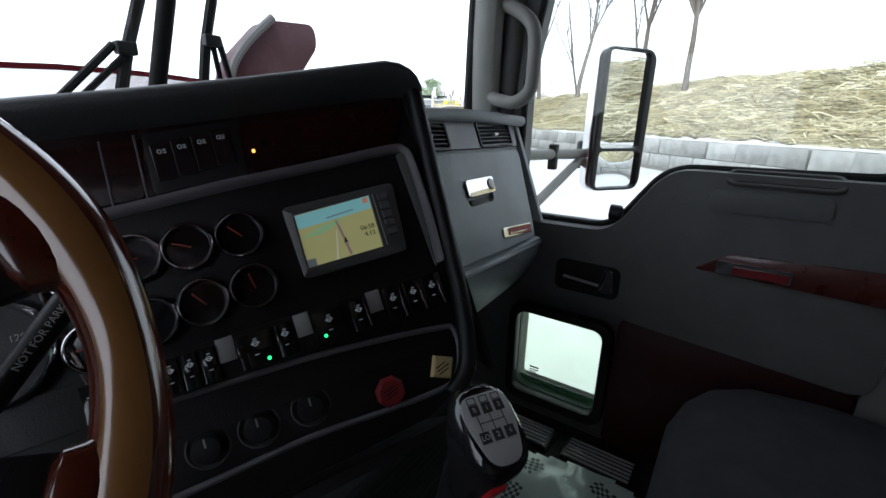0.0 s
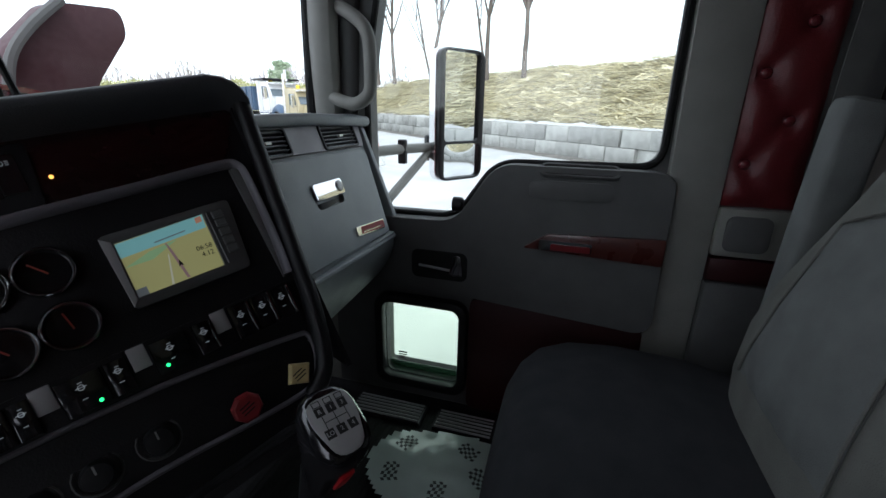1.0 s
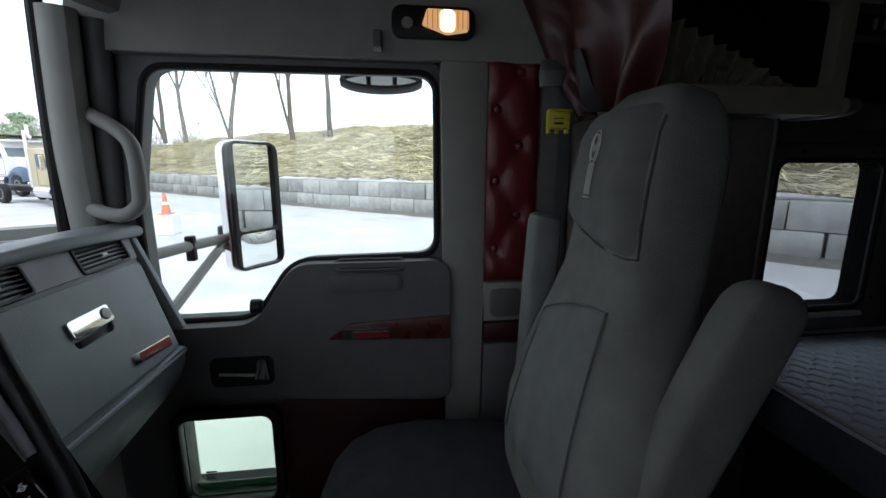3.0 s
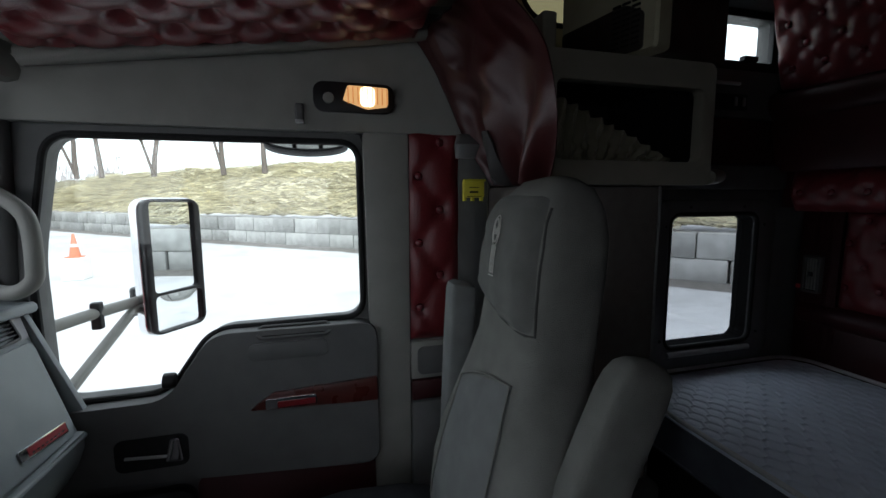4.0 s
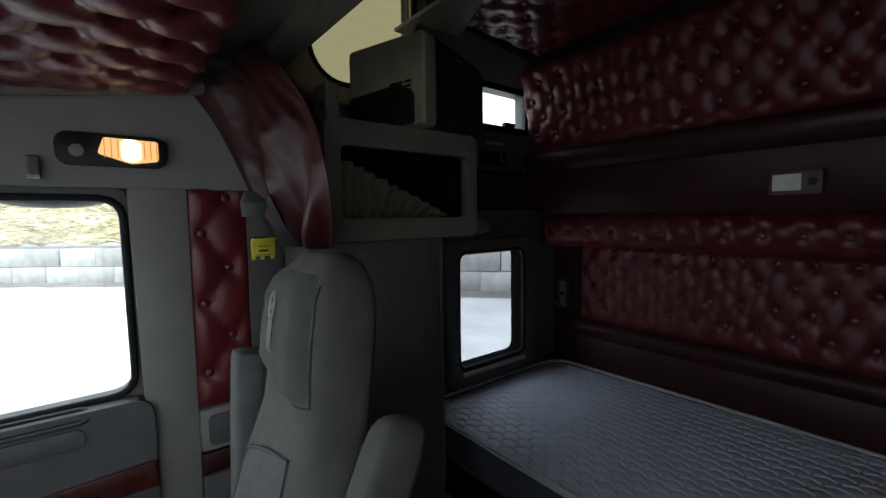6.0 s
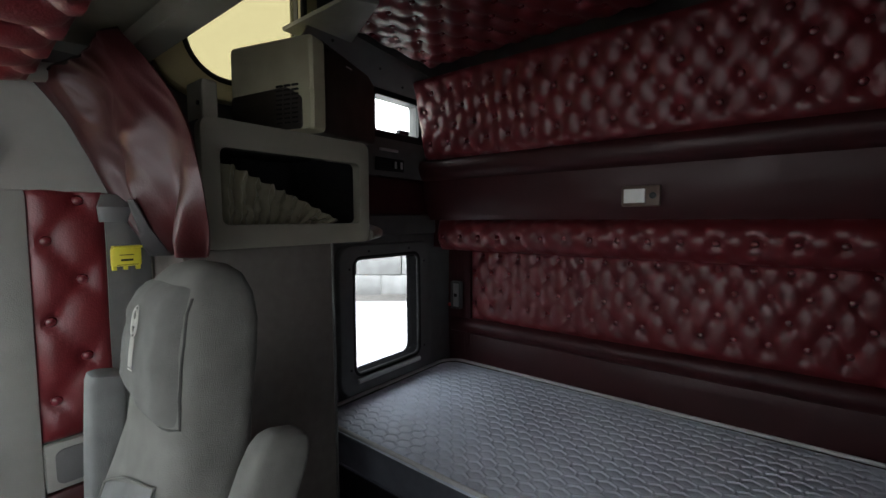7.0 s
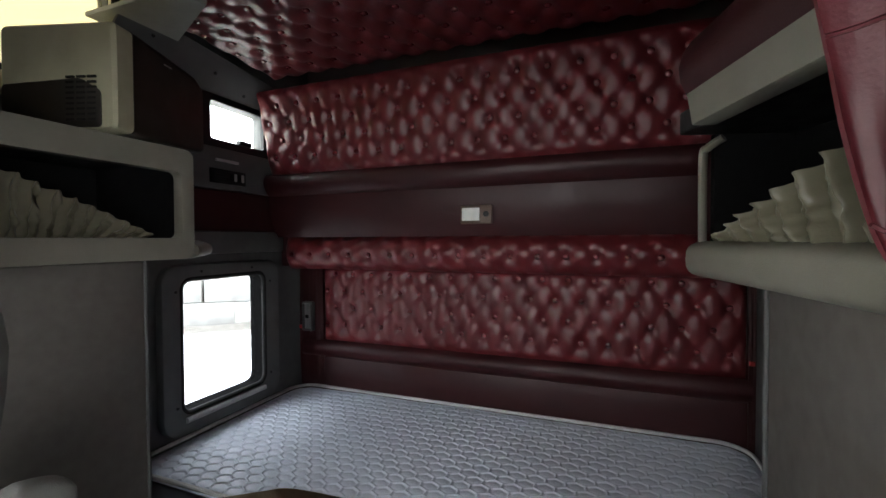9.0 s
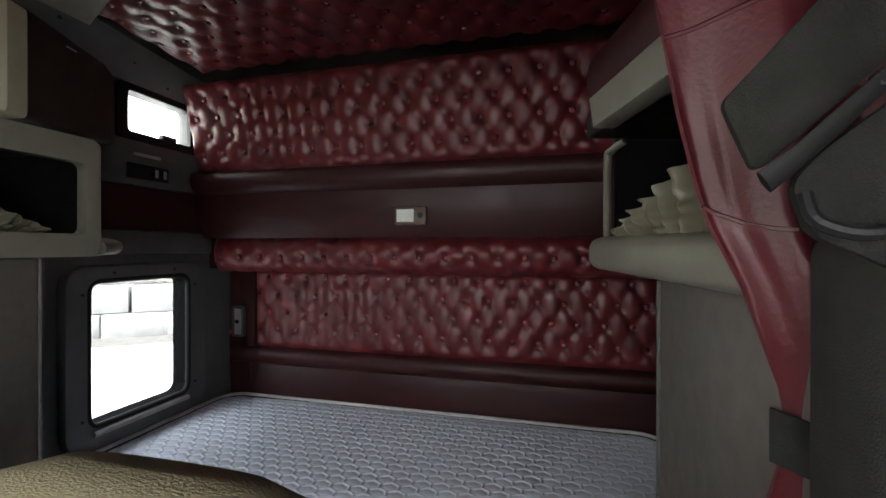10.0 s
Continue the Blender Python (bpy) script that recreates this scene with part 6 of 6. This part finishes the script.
box(0.7498, 0.7508, -0.588, -0.564, 1.2080, 1.2130, bm=bm)
box(0.7498, 0.7508, -0.598, -0.556, 1.1985, 1.2000, bm=bm)
part("print", bm, RUBBER, yt, "small dark print")


def drape(name, label, corners, folds, deep, mat, seed, trim=None, pinch=0.8):
    """A hanging sheet between four corners, with folds."""
    a0, a1, b0, b1 = [Vector(c) for c in corners]     # top start, top end, bottom start, bottom end
    nrm = (a1 - a0).cross(b0 - a0).normalized()

    def at(u, v):
        w = v ** pinch
        p = (a0 * (1 - u) + a1 * u) * (1 - w) + (b0 * (1 - u) + b1 * u) * w
        p.z = a0.z + (b0.z - a0.z) * v
        f = deep * (math.sin(folds * 2 * math.pi * u + 2.0 * v + seed) * (0.3 + 0.7 * v) + 0.8 * noise.noise(Vector((u * 4, v * 5, seed))))
        return p + nrm * f

    top = thing(name, label, "curtain", "sleeper curtains")
    part("sheet", solid(surface(48, 40, at), 0.004), mat, top, smooth=True)
    if trim:
        part("hem", tube([at(0.0, i / 30) for i in range(31)], 0.004, 6), trim, top, "dark hem", smooth=True)
    return top


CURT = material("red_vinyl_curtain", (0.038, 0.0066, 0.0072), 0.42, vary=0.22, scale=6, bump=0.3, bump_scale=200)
FLAPM = material("dark_grey_webbing", (0.009, 0.009, 0.007), 0.9, vary=0.15, scale=40, bump=0.5, bump_scale=700)
# same vinyl as CURT, the driver's side light put into a brighter red
CURT_L = material("lit_red_vinyl_curtain", (0.086, 0.0100, 0.0150), 0.46, vary=0.22, scale=6, bump=0.3, bump_scale=200)
EDGES = [Vector(p) for p in ((0.862, -0.460, 1.615), (0.866, -0.510, 1.540), (0.850, -0.547, 1.460), (0.810, -0.582, 1.350), (0.735, -0.625, 1.225))], [Vector(p) for p in ((0.640, -0.560, 1.700), (0.520, -0.588, 1.585), (0.415, -0.605, 1.455), (0.405, -0.620, 1.330), (0.500, -0.650, 1.225))]
RAILS = curve(EDGES[0], 8), curve(EDGES[1], 8)


def bunched(u, v):
    """The tied curtain: drawn out to a corner above, gathered in folds below."""
    k = v * 32
    i = min(31, int(k))
    l, r = (q[i].lerp(q[i + 1], k - i) for q in RAILS)
    p = l.lerp(r, u)
    f = (0.010 + 0.022 * v) * math.sin(2 * math.pi * (1.1 + 1.3 * v) * u + 1.2 + 1.5 * v) + 0.030 * (0.35 - abs(noise.noise(Vector((u * 2.2 + 0.8 * v, v * 2.6, 2.0))))) + 0.014 * (0.3 - abs(noise.noise(Vector((u * 5, v * 5 - u * 2, 5.0)))))
    f *= min(1.0, 6 * u + 0.3) * min(1.0, 6 * (1 - u) + 0.3)
    return p + Vector((-0.35, 0.92, 0.05)) * f


pc = thing("privacy_curtain", "bunched dark red vinyl curtain tied at the pillar", "curtain", "sleeper curtains")
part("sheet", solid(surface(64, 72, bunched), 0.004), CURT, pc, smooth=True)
part("hem", tube([bunched(0.0, i / 40) for i in range(41)], 0.005, 6), RUBBER, pc, "dark hem", smooth=True)
part("hem", tube([bunched(i / 20, 0.0) for i in range(21)], 0.005, 6), RUBBER, pc, "dark hem", smooth=True)
part("tie_strap", solid(surface(4, 16, lambda a, b: bunched(0.30 + 0.16 * a, 0.74 + 0.26 * b) + Vector((-0.004, 0.012, 0))), 0.003), material("tie_strap_web", (0.020, 0.018, 0.018), 0.7, bump=0.4, bump_scale=600), pc, "dark webbing strap", smooth=True)
GATHER = [(1.85, -0.660), (1.50, -0.688), (1.38, -0.711), (1.276, -0.738), (1.215, -0.766), (1.131, -0.795), (1.095, -0.800)]


def gathered(u, v):
    """The driver's side curtain: a free edge that draws in to the tie, folds running down to it."""
    z = 1.85 - 0.755 * v
    for (za, xa), (zb, xb) in zip(GATHER, GATHER[1:]):
        if z >= zb - 1e-6:
            t = (za - z) / (za - zb)
            x0 = xa + (xb - xa) * t
            break
    w = (0.255 - 0.18 * v ** 2.2)
    f = 0.013 * math.sin(2 * math.pi * 1.6 * u + 1.5 * v + 3.1) * (0.3 + 0.7 * v) + 0.012 * noise.noise(Vector((u * 4, v * 5, 3.1))) + 0.004 * noise.noise(Vector((u * 14, v * 6, 1.0)))
    return Vector((x0 - w * u, -0.722 + f + 0.02 * u, z))


lc = thing("privacy_curtain", "red vinyl curtain gathered on the driver's side", "curtain", "sleeper curtains")
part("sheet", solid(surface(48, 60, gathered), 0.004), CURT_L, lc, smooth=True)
part("seam", tube([gathered(i / 24, 0.74 + 0.03 * math.sin(i / 5)) + Vector((0, 0.005, 0)) for i in range(25)], 0.0022, 5), CURT_L, lc, "stitched seam", smooth=True)
part("seam", tube([gathered(i / 24, 0.54 - 0.05 * i / 24) + Vector((0, 0.005, 0)) for i in range(25)], 0.0022, 5), CURT_L, lc, "stitched seam", smooth=True)
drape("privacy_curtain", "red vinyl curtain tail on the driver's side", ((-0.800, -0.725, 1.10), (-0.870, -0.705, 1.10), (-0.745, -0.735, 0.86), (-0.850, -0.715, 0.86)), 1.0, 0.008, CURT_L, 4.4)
band = thing("curtain_tie", "black tie band round the gathered driver's side curtain", "tie")
part("band", solid(surface(14, 3, lambda a, b: Vector((-0.782 - 0.115 * a, -0.722 + 0.030 * math.sin(math.pi * a), 1.118 - 0.045 * b - 0.025 * a))), 0.004), FLAPM, band, smooth=True)
flap = thing("belt_cover", "dark grey cloth flap and belt on the driver's pillar", "cover")
part("flap", plate(rounded([(-0.702, 1.342), (-0.719, 1.300), (-0.727, 1.304), (-0.790, 1.366), (-0.90, 1.462), (-0.90, 1.535), (-0.754, 1.400)], 0.006), [], -0.602, -0.596, XZ, r=0.002), FLAPM, flap, smooth=True)
part("tongue", tube([(-0.722, -0.590, 1.292), (-0.738, -0.588, 1.306), (-0.800, -0.588, 1.368)], [0.009, 0.008, 0.006], 10, flat=0.4), RUBBER, flap, "grey plastic belt tongue", smooth=True)
part("webbing", plate(rounded([(-0.742, 1.292), (-0.758, 1.312), (-0.92, 1.440), (-0.92, 1.18), (-0.752, 1.262)], 0.008), [], -0.612, -0.604, XZ, r=0.002), FLAPM, flap, "dark bunched webbing", smooth=True)
part("loop", tube(curve([(-0.742, -0.590, 1.285), (-0.746, -0.584, 1.268), (-0.770, -0.580, 1.262), (-0.805, -0.580, 1.275)], 5), 0.004, 8), BLACK, flap, smooth=True)
part("bolt", disc(0.005, 0, 0.006, Matrix.Translation((-0.776, -0.590, 1.346)) @ Matrix.Rotation(radians(-90), 4, "X"), 12, 0.002), BLACK, flap)
setting("pillar_left", box(-0.940, -0.790, -0.690, -0.605, 0.0, 1.262, 0.012), material("pillar_cloth", (0.016, 0.0155, 0.0135), 0.8, vary=0.12, scale=30, bump=0.4, bump_scale=600), "dark grey driver's side pillar", True)

# ---- sleeper ----
# bunk and quilted mattress
bunk = thing("bunk_base", "dark bunk base across the sleeper", "bunk")
part("box", box(-1.065, 1.065, -2.30, -1.285, FLOOR, 0.325, 0.01), CARPET, bunk)
part("edge", box(-1.065, 1.065, -1.290, -1.262, 0.22, 0.335, 0.008), BLACK, bunk, smooth=True)
mt = thing("mattress", "bare blue-grey quilted mattress with white piping", "mattress")
MX0, MX1, MY0, MY1, MZ = -1.050, 1.058, -2.222, -1.272, 0.470
MR = 0.11


def inset(x, y):
    """How far a place lies inside the rounded outline of the mattress."""
    dx, dy = min(x - MX0, MX1 - x), min(y - MY0, MY1 - y)
    if dx < MR and dy < MR:
        return MR - math.hypot(MR - dx, MR - dy)
    return min(dx, dy)


def quilt(x, y):
    """Scales of stitching: staggered six-sided pockets, wider than deep, with sunk seams."""
    u, v = x / 0.064 + 0.05 * math.sin(y * 40), y / 0.041
    near = []
    for j in (math.floor(v) - 1, math.floor(v), math.floor(v) + 1, math.floor(v) + 2):
        s = u - 0.5 * (j % 2)
        for i in (math.floor(s), math.floor(s) + 1):
            near.append(math.hypot(s - i, (v - j) * 0.80))
    near.sort()
    gap = near[1] - near[0]
    return 0.45 * min(1.0, gap * 1.6) ** 0.7 + 0.70 * math.exp(-(gap / 0.13) ** 2)


bm = bmesh.new()
NX, NY = 680, 330
cells = {}
for i in range(NX):
    for j in range(NY):
        mid = (MX0 + (MX1 - MX0) * (i + 0.5) / NX, MY0 + (MY1 - MY0) * (j + 0.5) / NY)
        if inset(*mid) < 0.0:
            continue
        vs = []
        for k in ((i, j), (i + 1, j), (i + 1, j + 1), (i, j + 1)):
            if k not in cells:
                x, y = MX0 + (MX1 - MX0) * k[0] / NX, MY0 + (MY1 - MY0) * k[1] / NY
                g = max(0.0, min(1.0, inset(x, y) / 0.03))
                cells[k] = bm.verts.new((x, y, MZ - 0.010 + 0.010 * g ** 0.5 + 0.0092 * quilt(x, y) * g + 0.008 * noise.noise(Vector((x * 2, y * 2, 0)))))
            vs.append(cells[k])
        bm.faces.new(vs)
part("top", bm, MATTRESS, mt, "quilted blue-grey top", smooth=True)
ring = rrect(MX0, MX1, MY0, MY1, MR, 8)
part("side", plate([(a, b) for a, b in rrect(MX0 + 0.002, MX1 - 0.002, MY0 + 0.002, MY1 - 0.002, MR, 8)], [], 0.326, MZ - 0.014), SIDE_T, mt, "dark mattress side", smooth=True)
part("piping", tube([(a, b, MZ + 0.009) for a, b in ring], 0.0078, 8, True), PIPING, mt, "white piping", smooth=True)
part("lower_piping", tube([(a, b, 0.334) for a, b in ring], 0.005, 6, True), SIDE_T, mt, smooth=True)


def net_cloth(parent, x, edge, z0, seed, side):
    """Gathered vinyl pocket cloth: pleats under a slanting elastic edge from (y, z) to (y, z)."""
    (ya, za), (yb, zb) = edge

    def at(u, v):
        """Folds hang from the elastic and lean towards the high end as they fall."""
        k = max(0.0, 1 - u) ** 0.4
        y = ya + (yb - ya) * u * (1 - 0.16 * (1 - v) ** 1.4)
        zt = za + (zb - za) * u ** 1.10
        z = z0 + (zt - z0) * v
        s_ = u + 0.030 * noise.noise(Vector((u * 4, v * 1.2, seed + 7)))
        w = math.sin(2 * math.pi * 10 * s_ + 1.1 * noise.noise(Vector((u * 7, v * 2.2, seed))))
        fold = (1 - 2 * abs(w) ** 0.8 if w < 0 else 1 - 0.4 * w) * (0.010 + 0.011 * v)
        crush = 0.016 * noise.noise(Vector((u * 16 + v * 3, v * 4.0, seed + 3))) + 0.022 * (1 - v) * noise.noise(Vector((u * 14, v * 7, seed + 5)))
        return Vector((x + side * (fold + crush + 0.04 * (1 - v) * v) * k, y, z + (0.011 * v * max(-0.4, w) + 0.004 * v * noise.noise(Vector((u * 30, 0, seed)))) * k))

    part("pocket_cloth", surface(240, 26, at), material("olive_grey_vinyl_%d" % seed, (0.155, 0.145, 0.100), 0.36, vary=0.2, scale=10, bump=0.2, bump_scale=150), parent, "gathered olive-grey vinyl pocket cloth", smooth=True)


def cubby(name, label):
    """A moulded wall cabinet with an open front, on the right."""
    top = thing(name, label, "wall cabinet", "sleeper cabinets")
    xf, y0, y1, z0, z1 = 0.645, -1.240, -0.708, 1.228, 1.556
    part("face_frame", plate(rrect(y0, y1, z0, z1, 0.026), [rrect(-1.200, -0.752, 1.290, 1.486, 0.018)], xf, xf + 0.035, YZ, r=0.010), CUBBY, top, smooth=True)
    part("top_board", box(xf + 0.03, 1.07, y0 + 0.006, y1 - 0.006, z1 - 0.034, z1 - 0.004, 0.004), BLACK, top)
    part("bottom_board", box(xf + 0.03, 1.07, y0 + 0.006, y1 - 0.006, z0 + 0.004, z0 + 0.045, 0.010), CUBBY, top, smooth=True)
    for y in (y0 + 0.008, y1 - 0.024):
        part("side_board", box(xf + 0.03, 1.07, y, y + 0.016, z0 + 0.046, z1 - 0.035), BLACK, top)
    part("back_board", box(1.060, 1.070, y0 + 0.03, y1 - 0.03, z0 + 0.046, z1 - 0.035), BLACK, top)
    net_cloth(top, xf + 0.050, ((-0.758, 1.462), (-1.150, 1.300)), 1.284, 1, 1)
    return top


cr = cubby("wall_cabinet", "grey moulded cabinet with a gathered pocket cloth, over the closet")
part("nose", loft([((0.680, -1.243, 1.250), (0.050, 0, 0), (0, 0, 0.022), 2.5), ((0.74, -1.32, 1.255), (0.075, 0, 0), (0, 0, 0.024), 2.5), ((0.86, -1.38, 1.262), (0.10, 0, 0), (0, 0, 0.024), 2.5)], 18), CUBBY, cr, smooth=True)

# open cabinet on the driver's side: rounded lip below, bar above, a slim post at the far end
cl2 = thing("wall_cabinet", "grey open cabinet with a gathered pocket cloth, driver's side", "wall cabinet", "sleeper cabinets")
part("lip", loft([((-0.722, -1.212, 1.246), (0.012, 0, 0), (0, 0, 0.010), 2.6), ((-0.722, -1.206, 1.245), (0.038, 0, 0), (0, 0, 0.026), 2.8), ((-0.722, -1.190, 1.243), (0.047, 0, 0), (0, 0, 0.033), 3.0), ((-0.724, -0.980, 1.240), (0.048, 0, 0), (0, 0, 0.036), 3.0), ((-0.730, -0.745, 1.236), (0.050, 0, 0), (0, 0, 0.040), 3.0)], 22), CUBBY, cl2, "rounded grey lip", smooth=True)
part("upper_bar", plate([(-1.180, 1.545), (-1.160, 1.482), (-0.745, 1.482), (-0.745, 1.545)], [], -0.715, -0.668, YZ, r=0.006), CUBBY, cl2, "grey upper bar", smooth=True)
part("post", tube(curve([(-0.748, -1.272, 1.262), (-0.748, -1.272, 1.440), (-0.752, -1.262, 1.462), (-0.770, -1.240, 1.478)], 5), 0.011, 10, flat=0.7), CUBBY, cl2, "slim grey post", smooth=True)
part("bottom_board", box(-0.93, -0.765, -1.275, -0.745, 1.205, 1.250, 0.008), CUBBY, cl2, smooth=True)
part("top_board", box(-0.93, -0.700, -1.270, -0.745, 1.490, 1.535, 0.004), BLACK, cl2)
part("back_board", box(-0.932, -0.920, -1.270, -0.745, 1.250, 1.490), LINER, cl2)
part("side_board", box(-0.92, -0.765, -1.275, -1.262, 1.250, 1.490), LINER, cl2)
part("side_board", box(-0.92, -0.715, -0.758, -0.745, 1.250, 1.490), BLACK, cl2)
net_cloth(cl2, -0.712, ((-0.765, 1.440), (-1.175, 1.283)), 1.262, 2, -1)
part("top_roll", tube([(-0.800, -1.30, 1.630), (-0.800, -1.10, 1.635), (-0.805, -0.745, 1.640)], 0.088, 18), VINYL, cl2, "padded dark red roll", smooth=True)
cl2.matrix_world = Matrix.Translation((-0.675, -1.19, 0)) @ Matrix.Rotation(radians(17), 4, "Z") @ Matrix.Translation((0.675, 1.19, 0))

# closets under the cabinets
for side in (1, -1):
    cb = thing("closet", "grey cloth-covered closet beside the bunk", "closet", "sleeper closets")
    xa, xb = (0.70, 1.07) if side > 0 else (-1.07, -0.805)
    ya = -1.125 if side > 0 else -1.20
    part("body", box(xa, xb, ya, -0.675, FLOOR, 1.227 if side > 0 else 1.204, 0.012), PANEL, cb, smooth=True)
    part("edge_trim", tube([((xa if side > 0 else xb), ya, 0.30), ((xa if side > 0 else xb), ya, 1.225 if side > 0 else 1.19)], 0.005, 8), GREY_D, cb, "grey edge trim", smooth=True)
    part("foot", box(xa - (0.045 if side > 0 else 0), xb + (0 if side > 0 else 0.045), ya - 0.02, -0.68, FLOOR, 0.33, 0.015), GREY_D, cb, smooth=True)

# television on the cabinet
tv = thing("television", "old box television with a beige vented back, on the cabinet", "television")
TM = Matrix.Translation((0.770, -1.075, 1.556)) @ Matrix.Rotation(radians(17), 4, "Z") @ Matrix.Diagonal((1.08, 1.22, 0.90, 1.0))
BEIGE = material("beige_tv_plastic", (0.30, 0.28, 0.19), 0.5, vary=0.14, scale=14, bump=0.2, bump_scale=400)
BROWN = material("dark_brown_tv_plastic", (0.018, 0.014, 0.011), 0.42, vary=0.15, scale=20, bump=0.2, bump_scale=400)
part("cabinet", moved(loft([((0, 0.118, 0.145), (0.134, 0, 0), (0, 0, 0.140), 22), ((0, 0.112, 0.147), (0.141, 0, 0), (0, 0, 0.146), 22), ((0, 0.070, 0.147), (0.141, 0, 0), (0, 0, 0.146), 22)], 72), TM), BEIGE, tv, "beige plastic back", smooth=True)
part("front_shell", moved(loft([((0, 0.072, 0.147), (0.143, 0, 0), (0, 0, 0.147), 22), ((0, -0.13, 0.138), (0.141, 0, 0), (0, 0, 0.130), 22), ((0, -0.17, 0.132), (0.134, 0, 0), (0, 0, 0.118), 16)], 72), TM), BROWN, tv, "dark brown front shell", smooth=True)
part("lower_back", moved(plate(rounded([(-0.108, 0.006), (0.133, 0.006), (0.133, 0.128), (-0.060, 0.140), (-0.108, 0.105)], 0.012), [], 0.112, 0.121, XZ, r=0.002), TM), BROWN, tv, "dark brown lower back", smooth=True)
part("screen", moved(plate(rrect(-0.13, 0.13, 0.05, 0.23, 0.03), [], -0.176, -0.168, XZ), TM), RUBBER, tv, "dark screen")
for c in range(3):
    for i in range(9):
        part("vent_slot", moved(box(-0.088 + 0.026 * c - 0.010, -0.088 + 0.026 * c + 0.010, 0.119, 0.1225, 0.024 + 0.0145 * i, 0.030 + 0.0145 * i), TM), RUBBER, tv, "dark vent slot")
part("badge", moved(box(-0.146, -0.1445, -0.04, -0.015, 0.245, 0.249), TM), SATIN, tv, "small pale badge")
foot = thing("tv_bracket", "cream plastic bracket beside the television", "bracket")
part("bracket", box(0.690, 0.790, -0.775, -0.735, 1.5535, 1.660, 0.008), CUBBY, foot)
part("screw", disc(0.006, 0, 0.004, Matrix.Translation((0.712, -0.734, 1.60)) @ Matrix.Rotation(radians(-90), 4, "X"), 8), BLACK, foot)

# wall between cabinet and rear padding
wallp = thing("side_panels", "dark red panel, grey ledge and control strip on the sleeper's side", "wall panels", "", "structure")
part("red_panel", box(1.045, 1.074, -2.09, -1.36, 1.325, 1.505, 0.006), VINYL, wallp, "dark red vinyl panel", smooth=True)
part("ledge", box(1.030, 1.074, -2.10, -1.36, 1.225, 1.322, 0.010), GREY_D, wallp, "grey ledge", smooth=True)
part("upper_strip", box(1.040, 1.074, -2.05, -1.36, 1.508, 1.690, 0.008), GREY_D, wallp, smooth=True)
ctrl = part("control_panel", box(1.030, 1.0405, -1.82, -1.63, 1.532, 1.596, 0.004), BLACK, wallp, "black control strip", smooth=True)
for i in range(4):
    part("button", box(1.025, 1.0305, -1.805 + 0.02 * i, -1.792 + 0.02 * i, 1.548, 1.582, 0.002), RUBBER if i % 2 else SATIN, ctrl)
for i in range(5):
    part("slat", box(1.026, 1.0305, -1.725, -1.645, 1.541 + 0.011 * i, 1.546 + 0.011 * i), RUBBER, ctrl)
part("bright_bar", box(1.028, 1.041, -1.78, -1.66, 1.628, 1.640, 0.003), SATIN, wallp, "bright bar", smooth=True)
part("hinge", box(1.030, 1.056, -1.86, -1.79, 1.722, 1.742, 0.003), BLACK, uw, "black window latch")

# corner valance: grey sloping panel between side and ceiling, above the windows
val = thing("upper_valance", "grey sloping panel with screws above the high window", "valance", "", "structure")
part("panel", plate([(-2.02, 0.0), (-1.22, 0.0), (-1.22, 0.20), (-2.02, 0.13)], [], 0.0, 0.012, Matrix.Translation((1.055, 0, 1.925)) @ Matrix(((0, -0.70, -0.70, 0), (1, 0, 0, 0), (0, 0.70, -0.70, 0), (0, 0, 0, 1))), r=0.003), GREY_D, val, smooth=True)
for y, t in ((-1.34, 0.13), (-1.42, 0.05), (-1.62, 0.09), (-1.80, 0.04), (-1.92, 0.08)):
    part("screw", disc(0.006, 0, 0.005, Matrix.Translation((1.055 - 0.70 * t - 0.009, y, 1.925 + 0.70 * t - 0.009)) @ Vector((-0.7, 0, -0.7)).to_track_quat("Z", "Y").to_matrix().to_4x4(), 8), BLACK, val)

# switch plate on the rear wall
sp = thing("light_switch_plate", "white switch in a brown plate on the rear padding", "switch")
part("plate", box(-0.112, 0.022, -1.968, -1.948, 1.345, 1.422, 0.006), material("brown_plate", (0.10, 0.06, 0.04), 0.5, vary=0.2, scale=40), sp, "brown plate", smooth=True)
part("switch", box(-0.062, 0.012, -1.950, -1.942, 1.358, 1.410, 0.002), material("white_switch", (0.72, 0.72, 0.68), 0.5), sp, "white switch")
part("dial", disc(0.012, 0, 0.008, Matrix.Translation((-0.088, -1.950, 1.384)) @ Matrix.Rotation(radians(-90), 4, "X"), 12, 0.002), BLACK, sp, smooth=True)

# heater grille and red tabs
gr = thing("vent_grille", "upright black and silver vent grille beside the rear padding", "vent")
part("frame", plate(rrect(0.954, 1.022, 0.785, 0.945, 0.008), [rrect(0.965, 1.011, 0.797, 0.933, 0.003)], -2.214, -2.186, XZ, r=0.003), GREY_D, gr, "grey frame", smooth=True)
part("backing", box(0.960, 1.016, -2.2135, -2.206, 0.791, 0.939), RUBBER, gr)
for i in range(4):
    part("slat", box(0.9685 + 0.011 * i, 0.9725 + 0.011 * i, -2.206, -2.190, 0.797, 0.933), SATIN, gr, "silver slat")
part("lever", box(0.980, 0.998, -2.192, -2.183, 0.856, 0.874, 0.002), BLACK, gr)
for x in (1.044, -1.058):
    tb = thing("red_tab", "small red reflector tab on the padding", "tab", "red tabs")
    part("tab", box(x - 0.010, x + 0.008, -2.212, -2.200, 0.795, 0.812, 0.002), material("red_tab_plastic", (0.5, 0.04, 0.04), 0.4), tb)
